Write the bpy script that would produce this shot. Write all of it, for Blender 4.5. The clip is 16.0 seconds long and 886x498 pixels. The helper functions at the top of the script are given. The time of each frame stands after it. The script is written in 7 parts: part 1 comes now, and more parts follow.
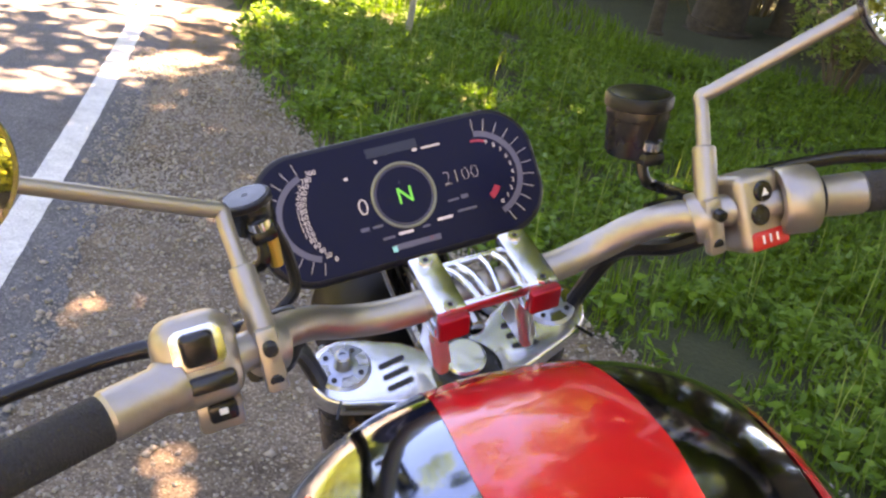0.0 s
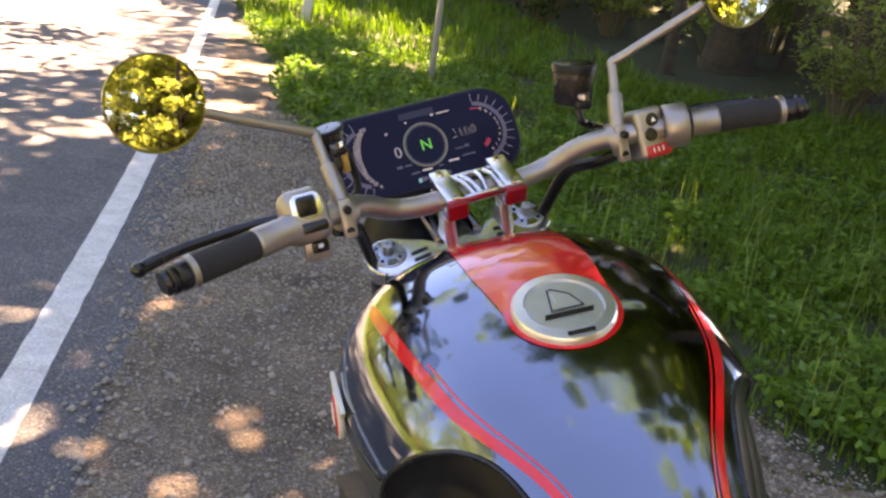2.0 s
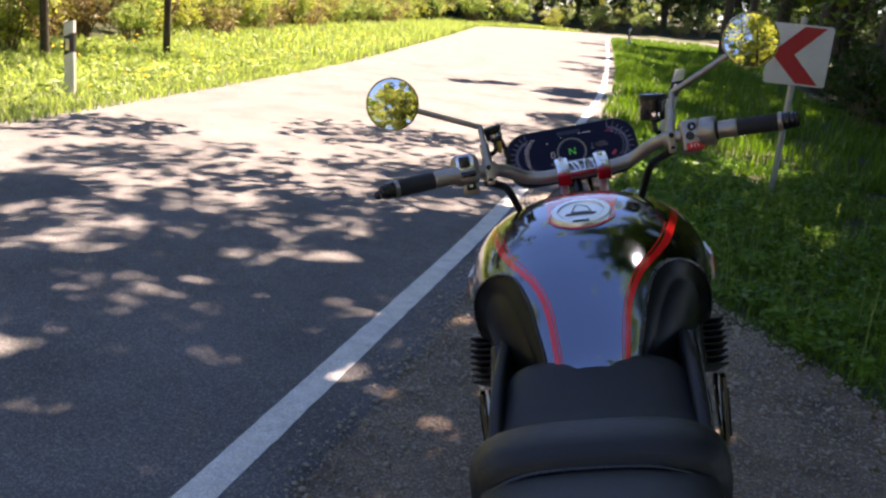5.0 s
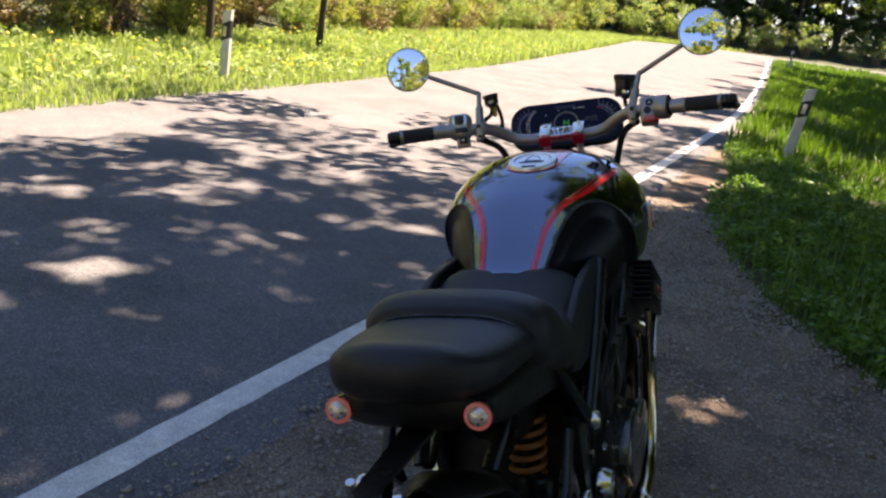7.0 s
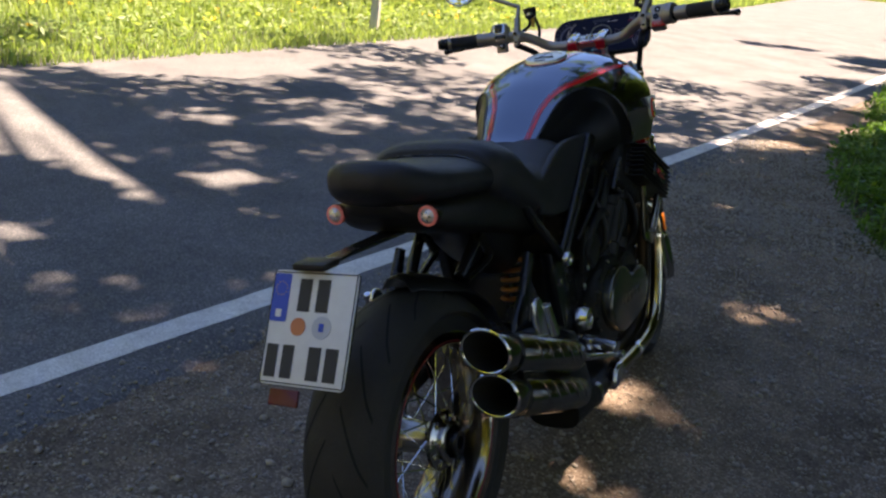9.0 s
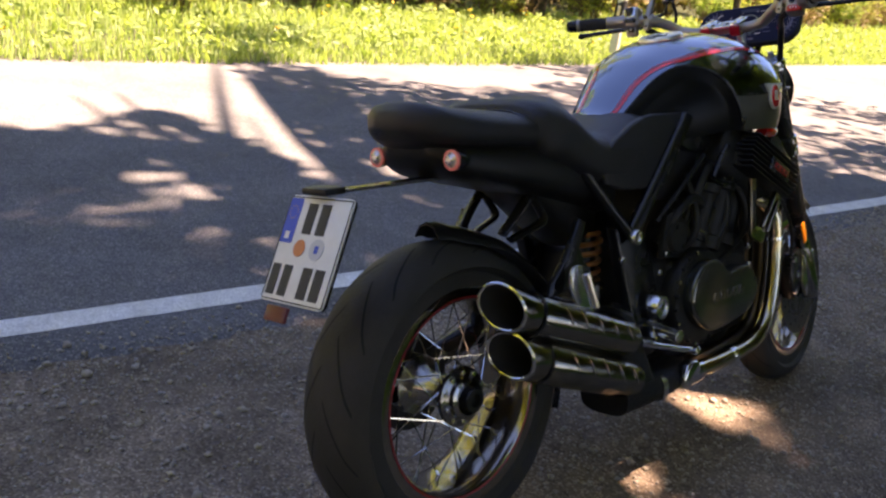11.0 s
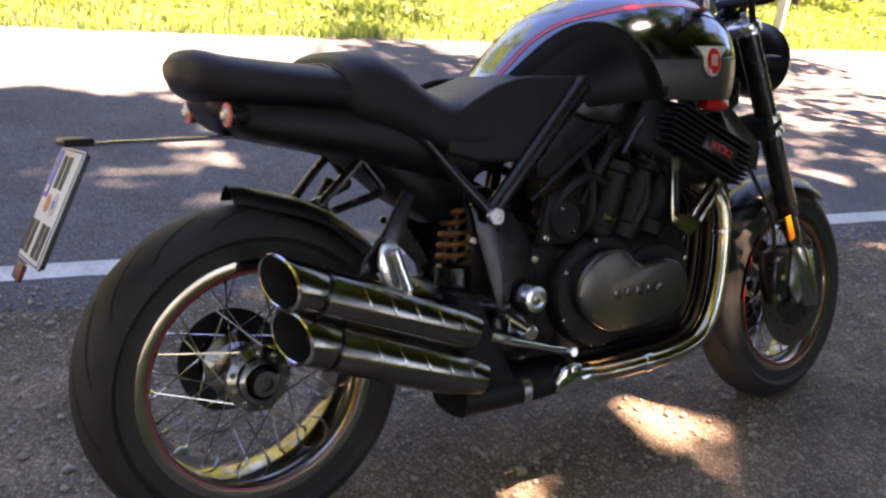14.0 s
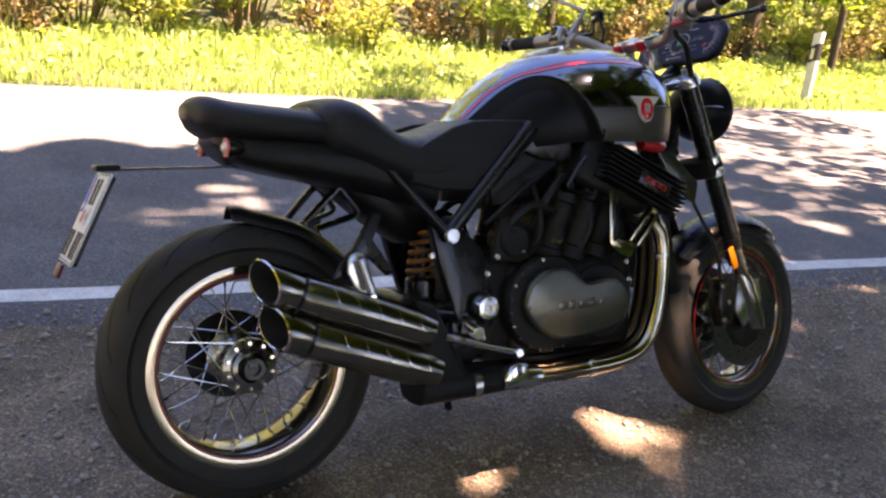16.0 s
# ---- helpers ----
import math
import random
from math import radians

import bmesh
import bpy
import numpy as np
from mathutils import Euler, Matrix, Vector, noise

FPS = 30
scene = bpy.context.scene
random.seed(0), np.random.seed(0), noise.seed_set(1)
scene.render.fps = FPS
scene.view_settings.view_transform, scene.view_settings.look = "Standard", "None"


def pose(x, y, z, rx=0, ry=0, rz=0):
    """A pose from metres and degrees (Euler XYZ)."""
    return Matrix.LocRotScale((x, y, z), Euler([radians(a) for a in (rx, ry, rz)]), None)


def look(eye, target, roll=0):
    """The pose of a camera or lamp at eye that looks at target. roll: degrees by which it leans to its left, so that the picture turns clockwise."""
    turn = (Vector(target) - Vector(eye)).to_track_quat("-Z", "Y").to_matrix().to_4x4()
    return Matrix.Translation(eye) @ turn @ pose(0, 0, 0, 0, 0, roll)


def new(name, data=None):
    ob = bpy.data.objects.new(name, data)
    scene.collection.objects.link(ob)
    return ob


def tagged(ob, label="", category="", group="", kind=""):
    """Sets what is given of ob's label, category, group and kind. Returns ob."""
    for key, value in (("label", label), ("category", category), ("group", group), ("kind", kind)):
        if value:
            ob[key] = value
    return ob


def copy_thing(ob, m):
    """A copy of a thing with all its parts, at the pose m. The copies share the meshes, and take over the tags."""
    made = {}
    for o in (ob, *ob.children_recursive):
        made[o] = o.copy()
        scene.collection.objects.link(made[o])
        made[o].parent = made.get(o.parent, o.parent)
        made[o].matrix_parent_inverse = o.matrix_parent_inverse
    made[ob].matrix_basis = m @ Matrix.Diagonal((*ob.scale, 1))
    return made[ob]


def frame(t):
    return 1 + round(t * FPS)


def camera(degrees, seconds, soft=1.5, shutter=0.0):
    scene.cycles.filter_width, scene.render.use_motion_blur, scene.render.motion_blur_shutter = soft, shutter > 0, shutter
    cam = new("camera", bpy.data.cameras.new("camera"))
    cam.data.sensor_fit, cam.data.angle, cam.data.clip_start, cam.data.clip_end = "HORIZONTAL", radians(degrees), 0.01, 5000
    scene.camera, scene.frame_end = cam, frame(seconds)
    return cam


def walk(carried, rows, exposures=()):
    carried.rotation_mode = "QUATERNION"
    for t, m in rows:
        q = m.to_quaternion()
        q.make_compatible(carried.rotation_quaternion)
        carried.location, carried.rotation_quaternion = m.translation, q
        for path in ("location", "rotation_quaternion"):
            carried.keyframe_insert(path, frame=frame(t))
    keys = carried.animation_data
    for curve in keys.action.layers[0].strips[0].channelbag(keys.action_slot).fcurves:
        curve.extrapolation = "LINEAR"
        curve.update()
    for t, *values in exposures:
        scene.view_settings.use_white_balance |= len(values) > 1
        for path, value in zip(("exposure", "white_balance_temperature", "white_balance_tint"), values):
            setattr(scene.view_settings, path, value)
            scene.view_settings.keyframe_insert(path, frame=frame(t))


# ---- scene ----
cam = camera(51.4, 16.0, soft=2.4)
PATH = [
    (0, (0.0026, -0.0344, 1.4114), (0.0094, 1.3461, 0.8248), 10.84),
    (0.5, (0.0173, -0.1481, 1.4217), (0.0057, 1.2371, 0.8464), 8.91),
    (1, (-0.0520, -0.2658, 1.4155), (-0.0623, 1.1212, 0.8442), 8.90),
    (1.5, (-0.0424, -0.3838, 1.4201), (-0.0363, 1.0116, 0.8699), 9.28),
    (2, (0.0587, -0.5104, 1.4218), (0.0049, 0.8970, 0.9058), 8.22),
    (2.5, (0.2122, -0.6635, 1.4372), (0.0824, 0.7497, 0.9514), 7.58),
    (3, (0.2739, -0.8076, 1.4312), (0.1050, 0.6142, 0.9840), 8.33),
    (3.5, (0.3226, -0.9735, 1.4354), (0.0844, 0.4422, 1.0004), 8.75),
    (4, (0.4527, -1.0478, 1.4286), (0.0662, 0.3422, 1.0182), 7.50),
    (4.5, (0.6284, -1.1190, 1.4217), (0.0702, 0.2132, 1.0172), 6.18),
    (5, (0.7135, -1.2080, 1.4054), (0.0467, 0.0766, 1.0112), 5.81),
    (7.5, (1.4294, -1.4103, 1.3921), (0.5424, -0.2729, 0.9803), 8.71),
    (8, (1.5992, -1.4445, 1.3702), (0.6734, -0.3397, 0.9550), 8.11),
    (8.5, (1.7968, -1.4655, 1.3679), (0.7969, -0.4405, 0.9213), 6.95),
    (9, (1.8740, -1.4997, 1.3565), (0.8409, -0.5328, 0.8587), 7.13),
    (9.5, (1.9662, -1.4514, 1.3359), (0.8822, -0.5514, 0.8211), 7.40),
    (10, (2.0775, -1.3281, 1.3104), (0.9171, -0.5190, 0.8116), 8.27),
    (12.5, (2.1706, -0.8494, 1.1871), (0.8529, -0.3475, 0.6756), 5.99),
    (13, (2.0702, -0.6997, 1.2013), (0.7467, -0.1936, 0.7092), 6.60),
    (13.5, (2.0524, -0.5541, 1.1903), (0.7075, -0.1415, 0.6698), 6.58),
    (14, (2.2008, -0.3738, 1.2396), (0.8484, -0.0350, 0.6861), 6.94),
    (14.5, (2.2866, -0.3277, 1.2561), (0.9358, -0.0005, 0.6918), 6.61),
    (15, (2.3760, -0.3519, 1.2729), (1.0170, -0.0220, 0.7306), 6.46),
    (15.5, (2.4956, -0.3044, 1.2734), (1.1038, -0.0429, 0.7789), 6.44),
    (16, (2.5914, -0.2469, 1.2866), (1.1890, 0.0042, 0.8175), 6.29),
]
EXPOSURES = [(0.0, 4.35, 12100, 36), (1.0, 4.0, 11900, 36), (1.5, 3.85, 11600, 35), (2.5, 3.75, 10900, 34), (3.5, 3.45, 9850, 33), (4.0, 3.2, 9250, 32), (5.0, 2.4, 8050, 28), (7.5, 2.25, 7850, 25), (9.0, 2.25, 7950, 24), (9.5, 2.8, 8350, 27), (10.0, 2.8, 8650, 31), (12.5, 3.0, 8950, 36), (14.0, 3.4, 9250, 38), (15.0, 3.5, 9250, 38), (16.0, 3.3, 9150, 38)]
walk(cam, [(t, look(eye, target, roll)) for t, eye, target, roll in PATH], EXPOSURES)

# ---- daylight ----
SUN_AZ, SUN_EL = 16.0, 65.5          # degrees; azimuth counted from +y towards +x
world = bpy.data.worlds.new("daylight")
scene.world = world
world.use_nodes = True
wn = world.node_tree
sky = wn.nodes.new("ShaderNodeTexSky")
sky.sky_type = "NISHITA"
sky.sun_disc = False
sky.ozone_density, sky.dust_density, sky.altitude = 9.0, 0.0, 1500
sky.sun_elevation = radians(SUN_EL)
sky.sun_rotation = radians(SUN_AZ)
bgn = wn.nodes["Background"]
bgn.inputs["Strength"].default_value = 0.07
wn.links.new(sky.outputs["Color"], bgn.inputs["Color"])
sun_data = bpy.data.lights.new("sun", "SUN")
sun_data.energy, sun_data.angle, sun_data.color = 5.0, radians(0.55), (1.0, 0.92, 0.79)
sun = new("sun", sun_data)
sd = Vector((math.sin(radians(SUN_AZ)) * math.cos(radians(SUN_EL)), math.cos(radians(SUN_AZ)) * math.cos(radians(SUN_EL)), math.sin(radians(SUN_EL))))
sun.matrix_world = look(sd * 60, (0, 0, 0))

# ---- materials ----
def mat(name, base, rough=0.5, metal=0.0, second=None, scale=20.0, amount=0.5, bump=0.0, bump_scale=120.0, coat=0.0, rough_var=0.0, spec=0.5, fine=0.0):
    """A Principled surface with coarse stains towards a second colour, a fine grain and a fine relief."""
    m = bpy.data.materials.new(name)
    m.use_nodes = True
    nt = m.node_tree
    b = nt.nodes["Principled BSDF"]
    b.inputs["Base Color"].default_value = (*base, 1)
    b.inputs["Roughness"].default_value = rough
    b.inputs["Metallic"].default_value = metal
    b.inputs["Specular IOR Level"].default_value = spec
    b.inputs["Coat Weight"].default_value = coat
    b.inputs["Coat Roughness"].default_value = 0.03
    tc = nt.nodes.new("ShaderNodeTexCoord")
    if second is not None:
        n = nt.nodes.new("ShaderNodeTexNoise")
        n.inputs["Scale"].default_value = scale
        n.inputs["Detail"].default_value = 6
        n.inputs["Roughness"].default_value = 0.65
        nt.links.new(tc.outputs["Object"], n.inputs["Vector"])
        r = nt.nodes.new("ShaderNodeValToRGB")
        r.color_ramp.elements[0].position, r.color_ramp.elements[1].position = 0.5 - amount / 2, 0.5 + amount / 2
        r.color_ramp.elements[0].color, r.color_ramp.elements[1].color = (*base, 1), (*second, 1)
        nt.links.new(n.outputs["Fac"], r.inputs["Fac"])
        out = r.outputs["Color"]
        if fine:
            n2 = nt.nodes.new("ShaderNodeTexNoise")
            n2.inputs["Scale"].default_value, n2.inputs["Detail"].default_value = scale * 14, 4
            nt.links.new(tc.outputs["Object"], n2.inputs["Vector"])
            mr = nt.nodes.new("ShaderNodeMapRange")
            mr.inputs["From Min"].default_value, mr.inputs["From Max"].default_value = 0.3, 0.7
            mr.inputs["To Min"].default_value, mr.inputs["To Max"].default_value = 1 - fine, 1 + fine
            nt.links.new(n2.outputs["Fac"], mr.inputs["Value"])
            mx = nt.nodes.new("ShaderNodeVectorMath")
            mx.operation = "SCALE"
            nt.links.new(out, mx.inputs[0])
            nt.links.new(mr.outputs["Result"], mx.inputs["Scale"])
            out = mx.outputs["Vector"]
        nt.links.new(out, b.inputs["Base Color"])
        if rough_var:
            rr = nt.nodes.new("ShaderNodeMapRange")
            rr.inputs["To Min"].default_value, rr.inputs["To Max"].default_value = rough - rough_var, rough + rough_var
            nt.links.new(n.outputs["Fac"], rr.inputs["Value"])
            nt.links.new(rr.outputs["Result"], b.inputs["Roughness"])
    if bump:
        n3 = nt.nodes.new("ShaderNodeTexNoise")
        n3.inputs["Scale"].default_value, n3.inputs["Detail"].default_value = bump_scale, 5
        nt.links.new(tc.outputs["Object"], n3.inputs["Vector"])
        bp = nt.nodes.new("ShaderNodeBump")
        bp.inputs["Strength"].default_value, bp.inputs["Distance"].default_value = bump, 0.01
        nt.links.new(n3.outputs["Fac"], bp.inputs["Height"])
        nt.links.new(bp.outputs["Normal"], b.inputs["Normal"])
    return m


def leaf_mat(name, a, b2, trans=0.45, rough=0.45):
    """Leaves: each blade its own mix of two greens, some light going through."""
    m = bpy.data.materials.new(name)
    m.use_nodes = True
    nt = m.node_tree
    p = nt.nodes["Principled BSDF"]
    p.inputs["Roughness"].default_value = rough
    p.inputs["Specular IOR Level"].default_value = 0.3
    g = nt.nodes.new("ShaderNodeNewGeometry")
    r = nt.nodes.new("ShaderNodeValToRGB")
    r.color_ramp.elements[0].color, r.color_ramp.elements[1].color = (*a, 1), (*b2, 1)
    nt.links.new(g.outputs["Random Per Island"], r.inputs["Fac"])
    nt.links.new(r.outputs["Color"], p.inputs["Base Color"])
    t = nt.nodes.new("ShaderNodeBsdfTranslucent")
    sc = nt.nodes.new("ShaderNodeVectorMath")
    sc.operation = "MULTIPLY"
    sc.inputs[1].default_value = (1.5, 1.5, 0.7)
    nt.links.new(r.outputs["Color"], sc.inputs[0])
    nt.links.new(sc.outputs["Vector"], t.inputs["Color"])
    mx = nt.nodes.new("ShaderNodeMixShader")
    mx.inputs["Fac"].default_value = trans
    nt.links.new(p.outputs["BSDF"], mx.inputs[1])
    nt.links.new(t.outputs["BSDF"], mx.inputs[2])
    nt.links.new(mx.outputs["Shader"], nt.nodes["Material Output"].inputs["Surface"])
    return m


def glow(name, colour, strength):
    m = bpy.data.materials.new(name)
    m.use_nodes = True
    b = m.node_tree.nodes["Principled BSDF"]
    b.inputs["Base Color"].default_value = (*colour, 1)
    b.inputs["Emission Color"].default_value = (*colour, 1)
    b.inputs["Emission Strength"].default_value = strength
    b.inputs["Roughness"].default_value = 0.3
    return m


def mineral(name, dark, mid, light, grit, patch, bump, rough=0.9, distance=0.006, spread=0.28, lumps=0.6):
    """Asphalt or gravel: stones of many greys over coarse worn patches."""
    m = bpy.data.materials.new(name)
    m.use_nodes = True
    nt = m.node_tree
    b = nt.nodes["Principled BSDF"]
    b.inputs["Roughness"].default_value = rough
    b.inputs["Specular IOR Level"].default_value = 0.25
    tc = nt.nodes.new("ShaderNodeTexCoord")
    v = nt.nodes.new("ShaderNodeTexVoronoi")
    v.inputs["Scale"].default_value = grit
    nt.links.new(tc.outputs["Object"], v.inputs["Vector"])
    sep = nt.nodes.new("ShaderNodeSeparateColor")
    nt.links.new(v.outputs["Color"], sep.inputs["Color"])
    r = nt.nodes.new("ShaderNodeValToRGB")
    e = r.color_ramp.elements
    e[0].position, e[0].color = 0.0, (*dark, 1)
    e[1].position, e[1].color = 1.0, (*light, 1)
    k = e.new(0.55)
    k.color = (*mid, 1)
    k = e.new(0.9)
    k.color = (*[0.6 * p + 0.4 * q for p, q in zip(mid, light)], 1)
    nt.links.new(sep.outputs["Red"], r.inputs["Fac"])
    n = nt.nodes.new("ShaderNodeTexNoise")
    n.inputs["Scale"].default_value, n.inputs["Detail"].default_value, n.inputs["Roughness"].default_value = patch, 8, 0.7
    nt.links.new(tc.outputs["Object"], n.inputs["Vector"])
    mr = nt.nodes.new("ShaderNodeMapRange")
    mr.inputs["From Min"].default_value, mr.inputs["From Max"].default_value = 0.3, 0.7
    mr.inputs["To Min"].default_value, mr.inputs["To Max"].default_value = 1 - spread, 1 + spread
    nt.links.new(n.outputs["Fac"], mr.inputs["Value"])
    mx = nt.nodes.new("ShaderNodeVectorMath")
    mx.operation = "SCALE"
    nt.links.new(r.outputs["Color"], mx.inputs[0])
    nt.links.new(mr.outputs["Result"], mx.inputs["Scale"])
    nt.links.new(mx.outputs["Vector"], b.inputs["Base Color"])
    h = nt.nodes.new("ShaderNodeMath")
    h.operation = "MULTIPLY_ADD"
    h.inputs[1].default_value = lumps
    nt.links.new(n.outputs["Fac"], h.inputs[0])
    nt.links.new(sep.outputs["Green"], h.inputs[2])
    bp = nt.nodes.new("ShaderNodeBump")
    bp.inputs["Strength"].default_value, bp.inputs["Distance"].default_value = bump, distance
    nt.links.new(h.outputs["Value"], bp.inputs["Height"])
    nt.links.new(bp.outputs["Normal"], b.inputs["Normal"])
    return m


ASPHALT = mineral("asphalt", (0.085, 0.085, 0.09), (0.125, 0.125, 0.13), (0.27, 0.265, 0.26), 190, 1.3, 0.45)
GRAVEL = mineral("gravel", (0.112, 0.083, 0.062), (0.185, 0.141, 0.107), (0.38, 0.305, 0.24), 170, 2.6, 1.0, distance=0.009, spread=0.55, lumps=3.0)
PEBBLE = mat("pebble", (0.20, 0.165, 0.135), 0.85, 0, (0.52, 0.47, 0.41), 45, 0.8)
LINE_PAINT = mat("line_paint", (0.80, 0.80, 0.78), 0.75, 0, (0.50, 0.50, 0.49), 11, 0.5, 0.4, 200, fine=0.28)
SOIL = mat("soil_grass", (0.022, 0.03, 0.012), 0.95, 0, (0.05, 0.06, 0.022), 5, 0.6, 0.6, 40, fine=0.3)
# One grass in two tones: shade put into the darker, sunlight into the paler.
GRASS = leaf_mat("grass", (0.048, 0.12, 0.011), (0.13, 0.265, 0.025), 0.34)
GRASS_SUN = leaf_mat("sunlit_grass", (0.145, 0.235, 0.075), (0.30, 0.39, 0.15), 0.45)
WEED = leaf_mat("weed_leaf", (0.045, 0.13, 0.018), (0.13, 0.27, 0.04), 0.36)
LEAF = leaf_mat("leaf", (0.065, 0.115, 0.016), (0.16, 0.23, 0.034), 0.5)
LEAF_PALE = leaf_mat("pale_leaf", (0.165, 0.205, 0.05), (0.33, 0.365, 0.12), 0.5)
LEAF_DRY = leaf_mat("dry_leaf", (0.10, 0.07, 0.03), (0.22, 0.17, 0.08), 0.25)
# Dark copy of the leaf green, the wood's shade put into the colour.
LEAF_SHADED = leaf_mat("shaded_leaf", (0.018, 0.045, 0.012), (0.05, 0.10, 0.02), 0.35)
PETAL = mat("petal", (0.75, 0.55, 0.03), 0.6)
BARK = mat("bark", (0.035, 0.027, 0.02), 0.95, 0, (0.095, 0.075, 0.055), 9, 0.5, 1.0, 30, fine=0.3)
TWIG = mat("twig", (0.12, 0.085, 0.05), 0.9, 0, (0.2, 0.15, 0.09), 12, 0.5)
RUBBER = mat("tyre_rubber", (0.02, 0.0192, 0.0182), 0.62, 0, (0.04, 0.037, 0.032), 14, 0.6, 0.15, 160, rough_var=0.12, spec=0.3)
GROOVE = mat("groove", (0.006, 0.006, 0.006), 0.9)
GRIP_RUBBER = mat("grip_rubber", (0.02, 0.02, 0.022), 0.75, 0, (0.03, 0.03, 0.03), 60, 0.5, 0.5, 500)
PLASTIC = mat("black_plastic", (0.007, 0.007, 0.0072), 0.38, 0, (0.013, 0.0125, 0.012), 20, 0.6, 0.12, 300, rough_var=0.1, spec=0.27)
BLACK = mat("black_metal", (0.006, 0.006, 0.0062), 0.26, 0, (0.012, 0.0115, 0.011), 15, 0.6, 0.06, 120, rough_var=0.1)
SATIN = mat("satin_black_cast", (0.008, 0.008, 0.008), 0.4, 0.0, (0.016, 0.0155, 0.0145), 25, 0.6, 0.2, 180, rough_var=0.12, spec=0.2)
KNEE = mat("black_recess", (0.005, 0.005, 0.0055), 0.36, 0, (0.008, 0.008, 0.0085), 30, 0.5, rough_var=0.05, spec=0.16)
LEATHER = mat("black_leather", (0.011, 0.011, 0.0125), 0.43, 0, (0.017, 0.017, 0.019), 10, 0.6, 0.22, 420, rough_var=0.07, spec=0.36)
# Black lacquer tinted blue to carry the sky's colour in its reflections.
TANK = mat("tank_lacquer", (0.150, 0.185, 0.235), 0.1, 1.0, (0.180, 0.220, 0.275), 900, 0.5, coat=0.5)
TANK_LOW = mat("tank_grey", (0.060, 0.060, 0.048), 0.34, 0.3, (0.076, 0.075, 0.061), 30, 0.5)
RED = mat("red_lacquer", (0.84, 0.014, 0.017), 0.2, 0, (0.78, 0.012, 0.014), 40, 0.5, coat=1.0)
RED_DARK = mat("dark_red_paint", (0.30, 0.012, 0.015), 0.35)
DISC_STEEL = mat("worn_disc_steel", (0.16, 0.155, 0.145), 0.34, 1, (0.11, 0.107, 0.1), 60, 0.6, rough_var=0.08)
RED_ANODISED = mat("red_anodised", (0.44, 0.016, 0.03), 0.3, 0.5, (0.36, 0.012, 0.022), 60, 0.5)
RED_PLASTIC = mat("red_plastic", (0.55, 0.02, 0.015), 0.4)
REFLECTOR = mat("red_reflector", (0.12, 0.003, 0.005), 0.35, coat=0.1)
AMBER = mat("amber_reflector", (0.8, 0.22, 0.01), 0.3, coat=0.5)
CAP_BLUE = mat("blue_grey_alloy", (0.42, 0.46, 0.52), 0.36, 0.9, (0.36, 0.40, 0.46), 60, 0.5, 0.03, 200)
CHROME = mat("chrome", (0.75, 0.75, 0.74), 0.09, 1, (0.6, 0.6, 0.58), 30, 0.6, rough_var=0.04)
POLISHED = mat("polished_aluminium", (0.8, 0.8, 0.79), 0.2, 1, (0.68, 0.68, 0.67), 40, 0.6, 0.04, 90, rough_var=0.06)
BRUSHED = mat("brushed_steel", (0.42, 0.40, 0.35), 0.13, 1, (0.33, 0.32, 0.30), 25, 0.6, 0.05, 200, rough_var=0.08)
ANODISED = mat("bronze_anodised", (0.41, 0.36, 0.31), 0.4, 0.85, (0.35, 0.305, 0.265), 30, 0.6, 0.05, 220, rough_var=0.06)
CASE_GREY = mat("case_grey", (0.105, 0.105, 0.085), 0.2, 0.85, (0.16, 0.157, 0.13), 30, 0.6, 0.06, 150)
GOLD = mat("shock_orange", (0.36, 0.13, 0.035), 0.42, 0.4, (0.28, 0.10, 0.03), 40, 0.5)
BRASS = mat("brass", (0.5, 0.33, 0.1), 0.35, 1)
WHITE = mat("white_sheet", (0.78, 0.78, 0.76), 0.5, 0, (0.68, 0.68, 0.66), 30, 0.5)
CREAM = mat("cream_enamel", (0.7, 0.66, 0.55), 0.35)
BLUE = mat("blue_sheet", (0.02, 0.08, 0.5), 0.45)
SIGN_RED = mat("sign_red", (0.55, 0.025, 0.03), 0.45, 0, (0.45, 0.03, 0.03), 8, 0.5)
SIGN_WHITE = mat("sign_white", (0.74, 0.72, 0.68), 0.5, 0, (0.6, 0.57, 0.52), 6, 0.6)
ZINC = mat("zinc_post", (0.42, 0.42, 0.41), 0.5, 0.6, (0.32, 0.32, 0.31), 14, 0.6)
POST_WHITE = mat("post_white", (0.72, 0.71, 0.68), 0.6, 0, (0.5, 0.49, 0.44), 10, 0.6)
POST_BLACK = mat("post_black", (0.03, 0.03, 0.03), 0.6)
SCREEN = mat("screen_glass", (0.0075, 0.0085, 0.026), 0.3, spec=0.12)
BEZEL = mat("dash_bezel", (0.009, 0.009, 0.013), 0.4, 0, (0.013, 0.013, 0.017), 60, 0.5, 0.1, 400, spec=0.3)
CAP_METAL = mat("cap_aluminium", (0.86, 0.86, 0.85), 0.34, 1, (0.76, 0.76, 0.75), 60, 0.6, 0.04, 200, rough_var=0.06)
MIRROR = mat("mirror_glass", (0.9, 0.91, 0.92), 0.015, 1)
LENS = mat("clear_lens", (0.78, 0.66, 0.60), 0.15, 0.5)
PIPE_BROWN = mat("heat_browned_pipe", (0.10, 0.065, 0.04), 0.32, 0.9, (0.06, 0.045, 0.035), 12, 0.6, rough_var=0.08)
RIM_METAL = mat("rim_metal", (0.42, 0.375, 0.31), 0.13, 1, (0.30, 0.26, 0.22), 12, 0.6, rough_var=0.05)
NICKEL = mat("warm_nickel", (0.62, 0.54, 0.37), 0.12, 1, (0.45, 0.36, 0.24), 9, 0.6, rough_var=0.05)
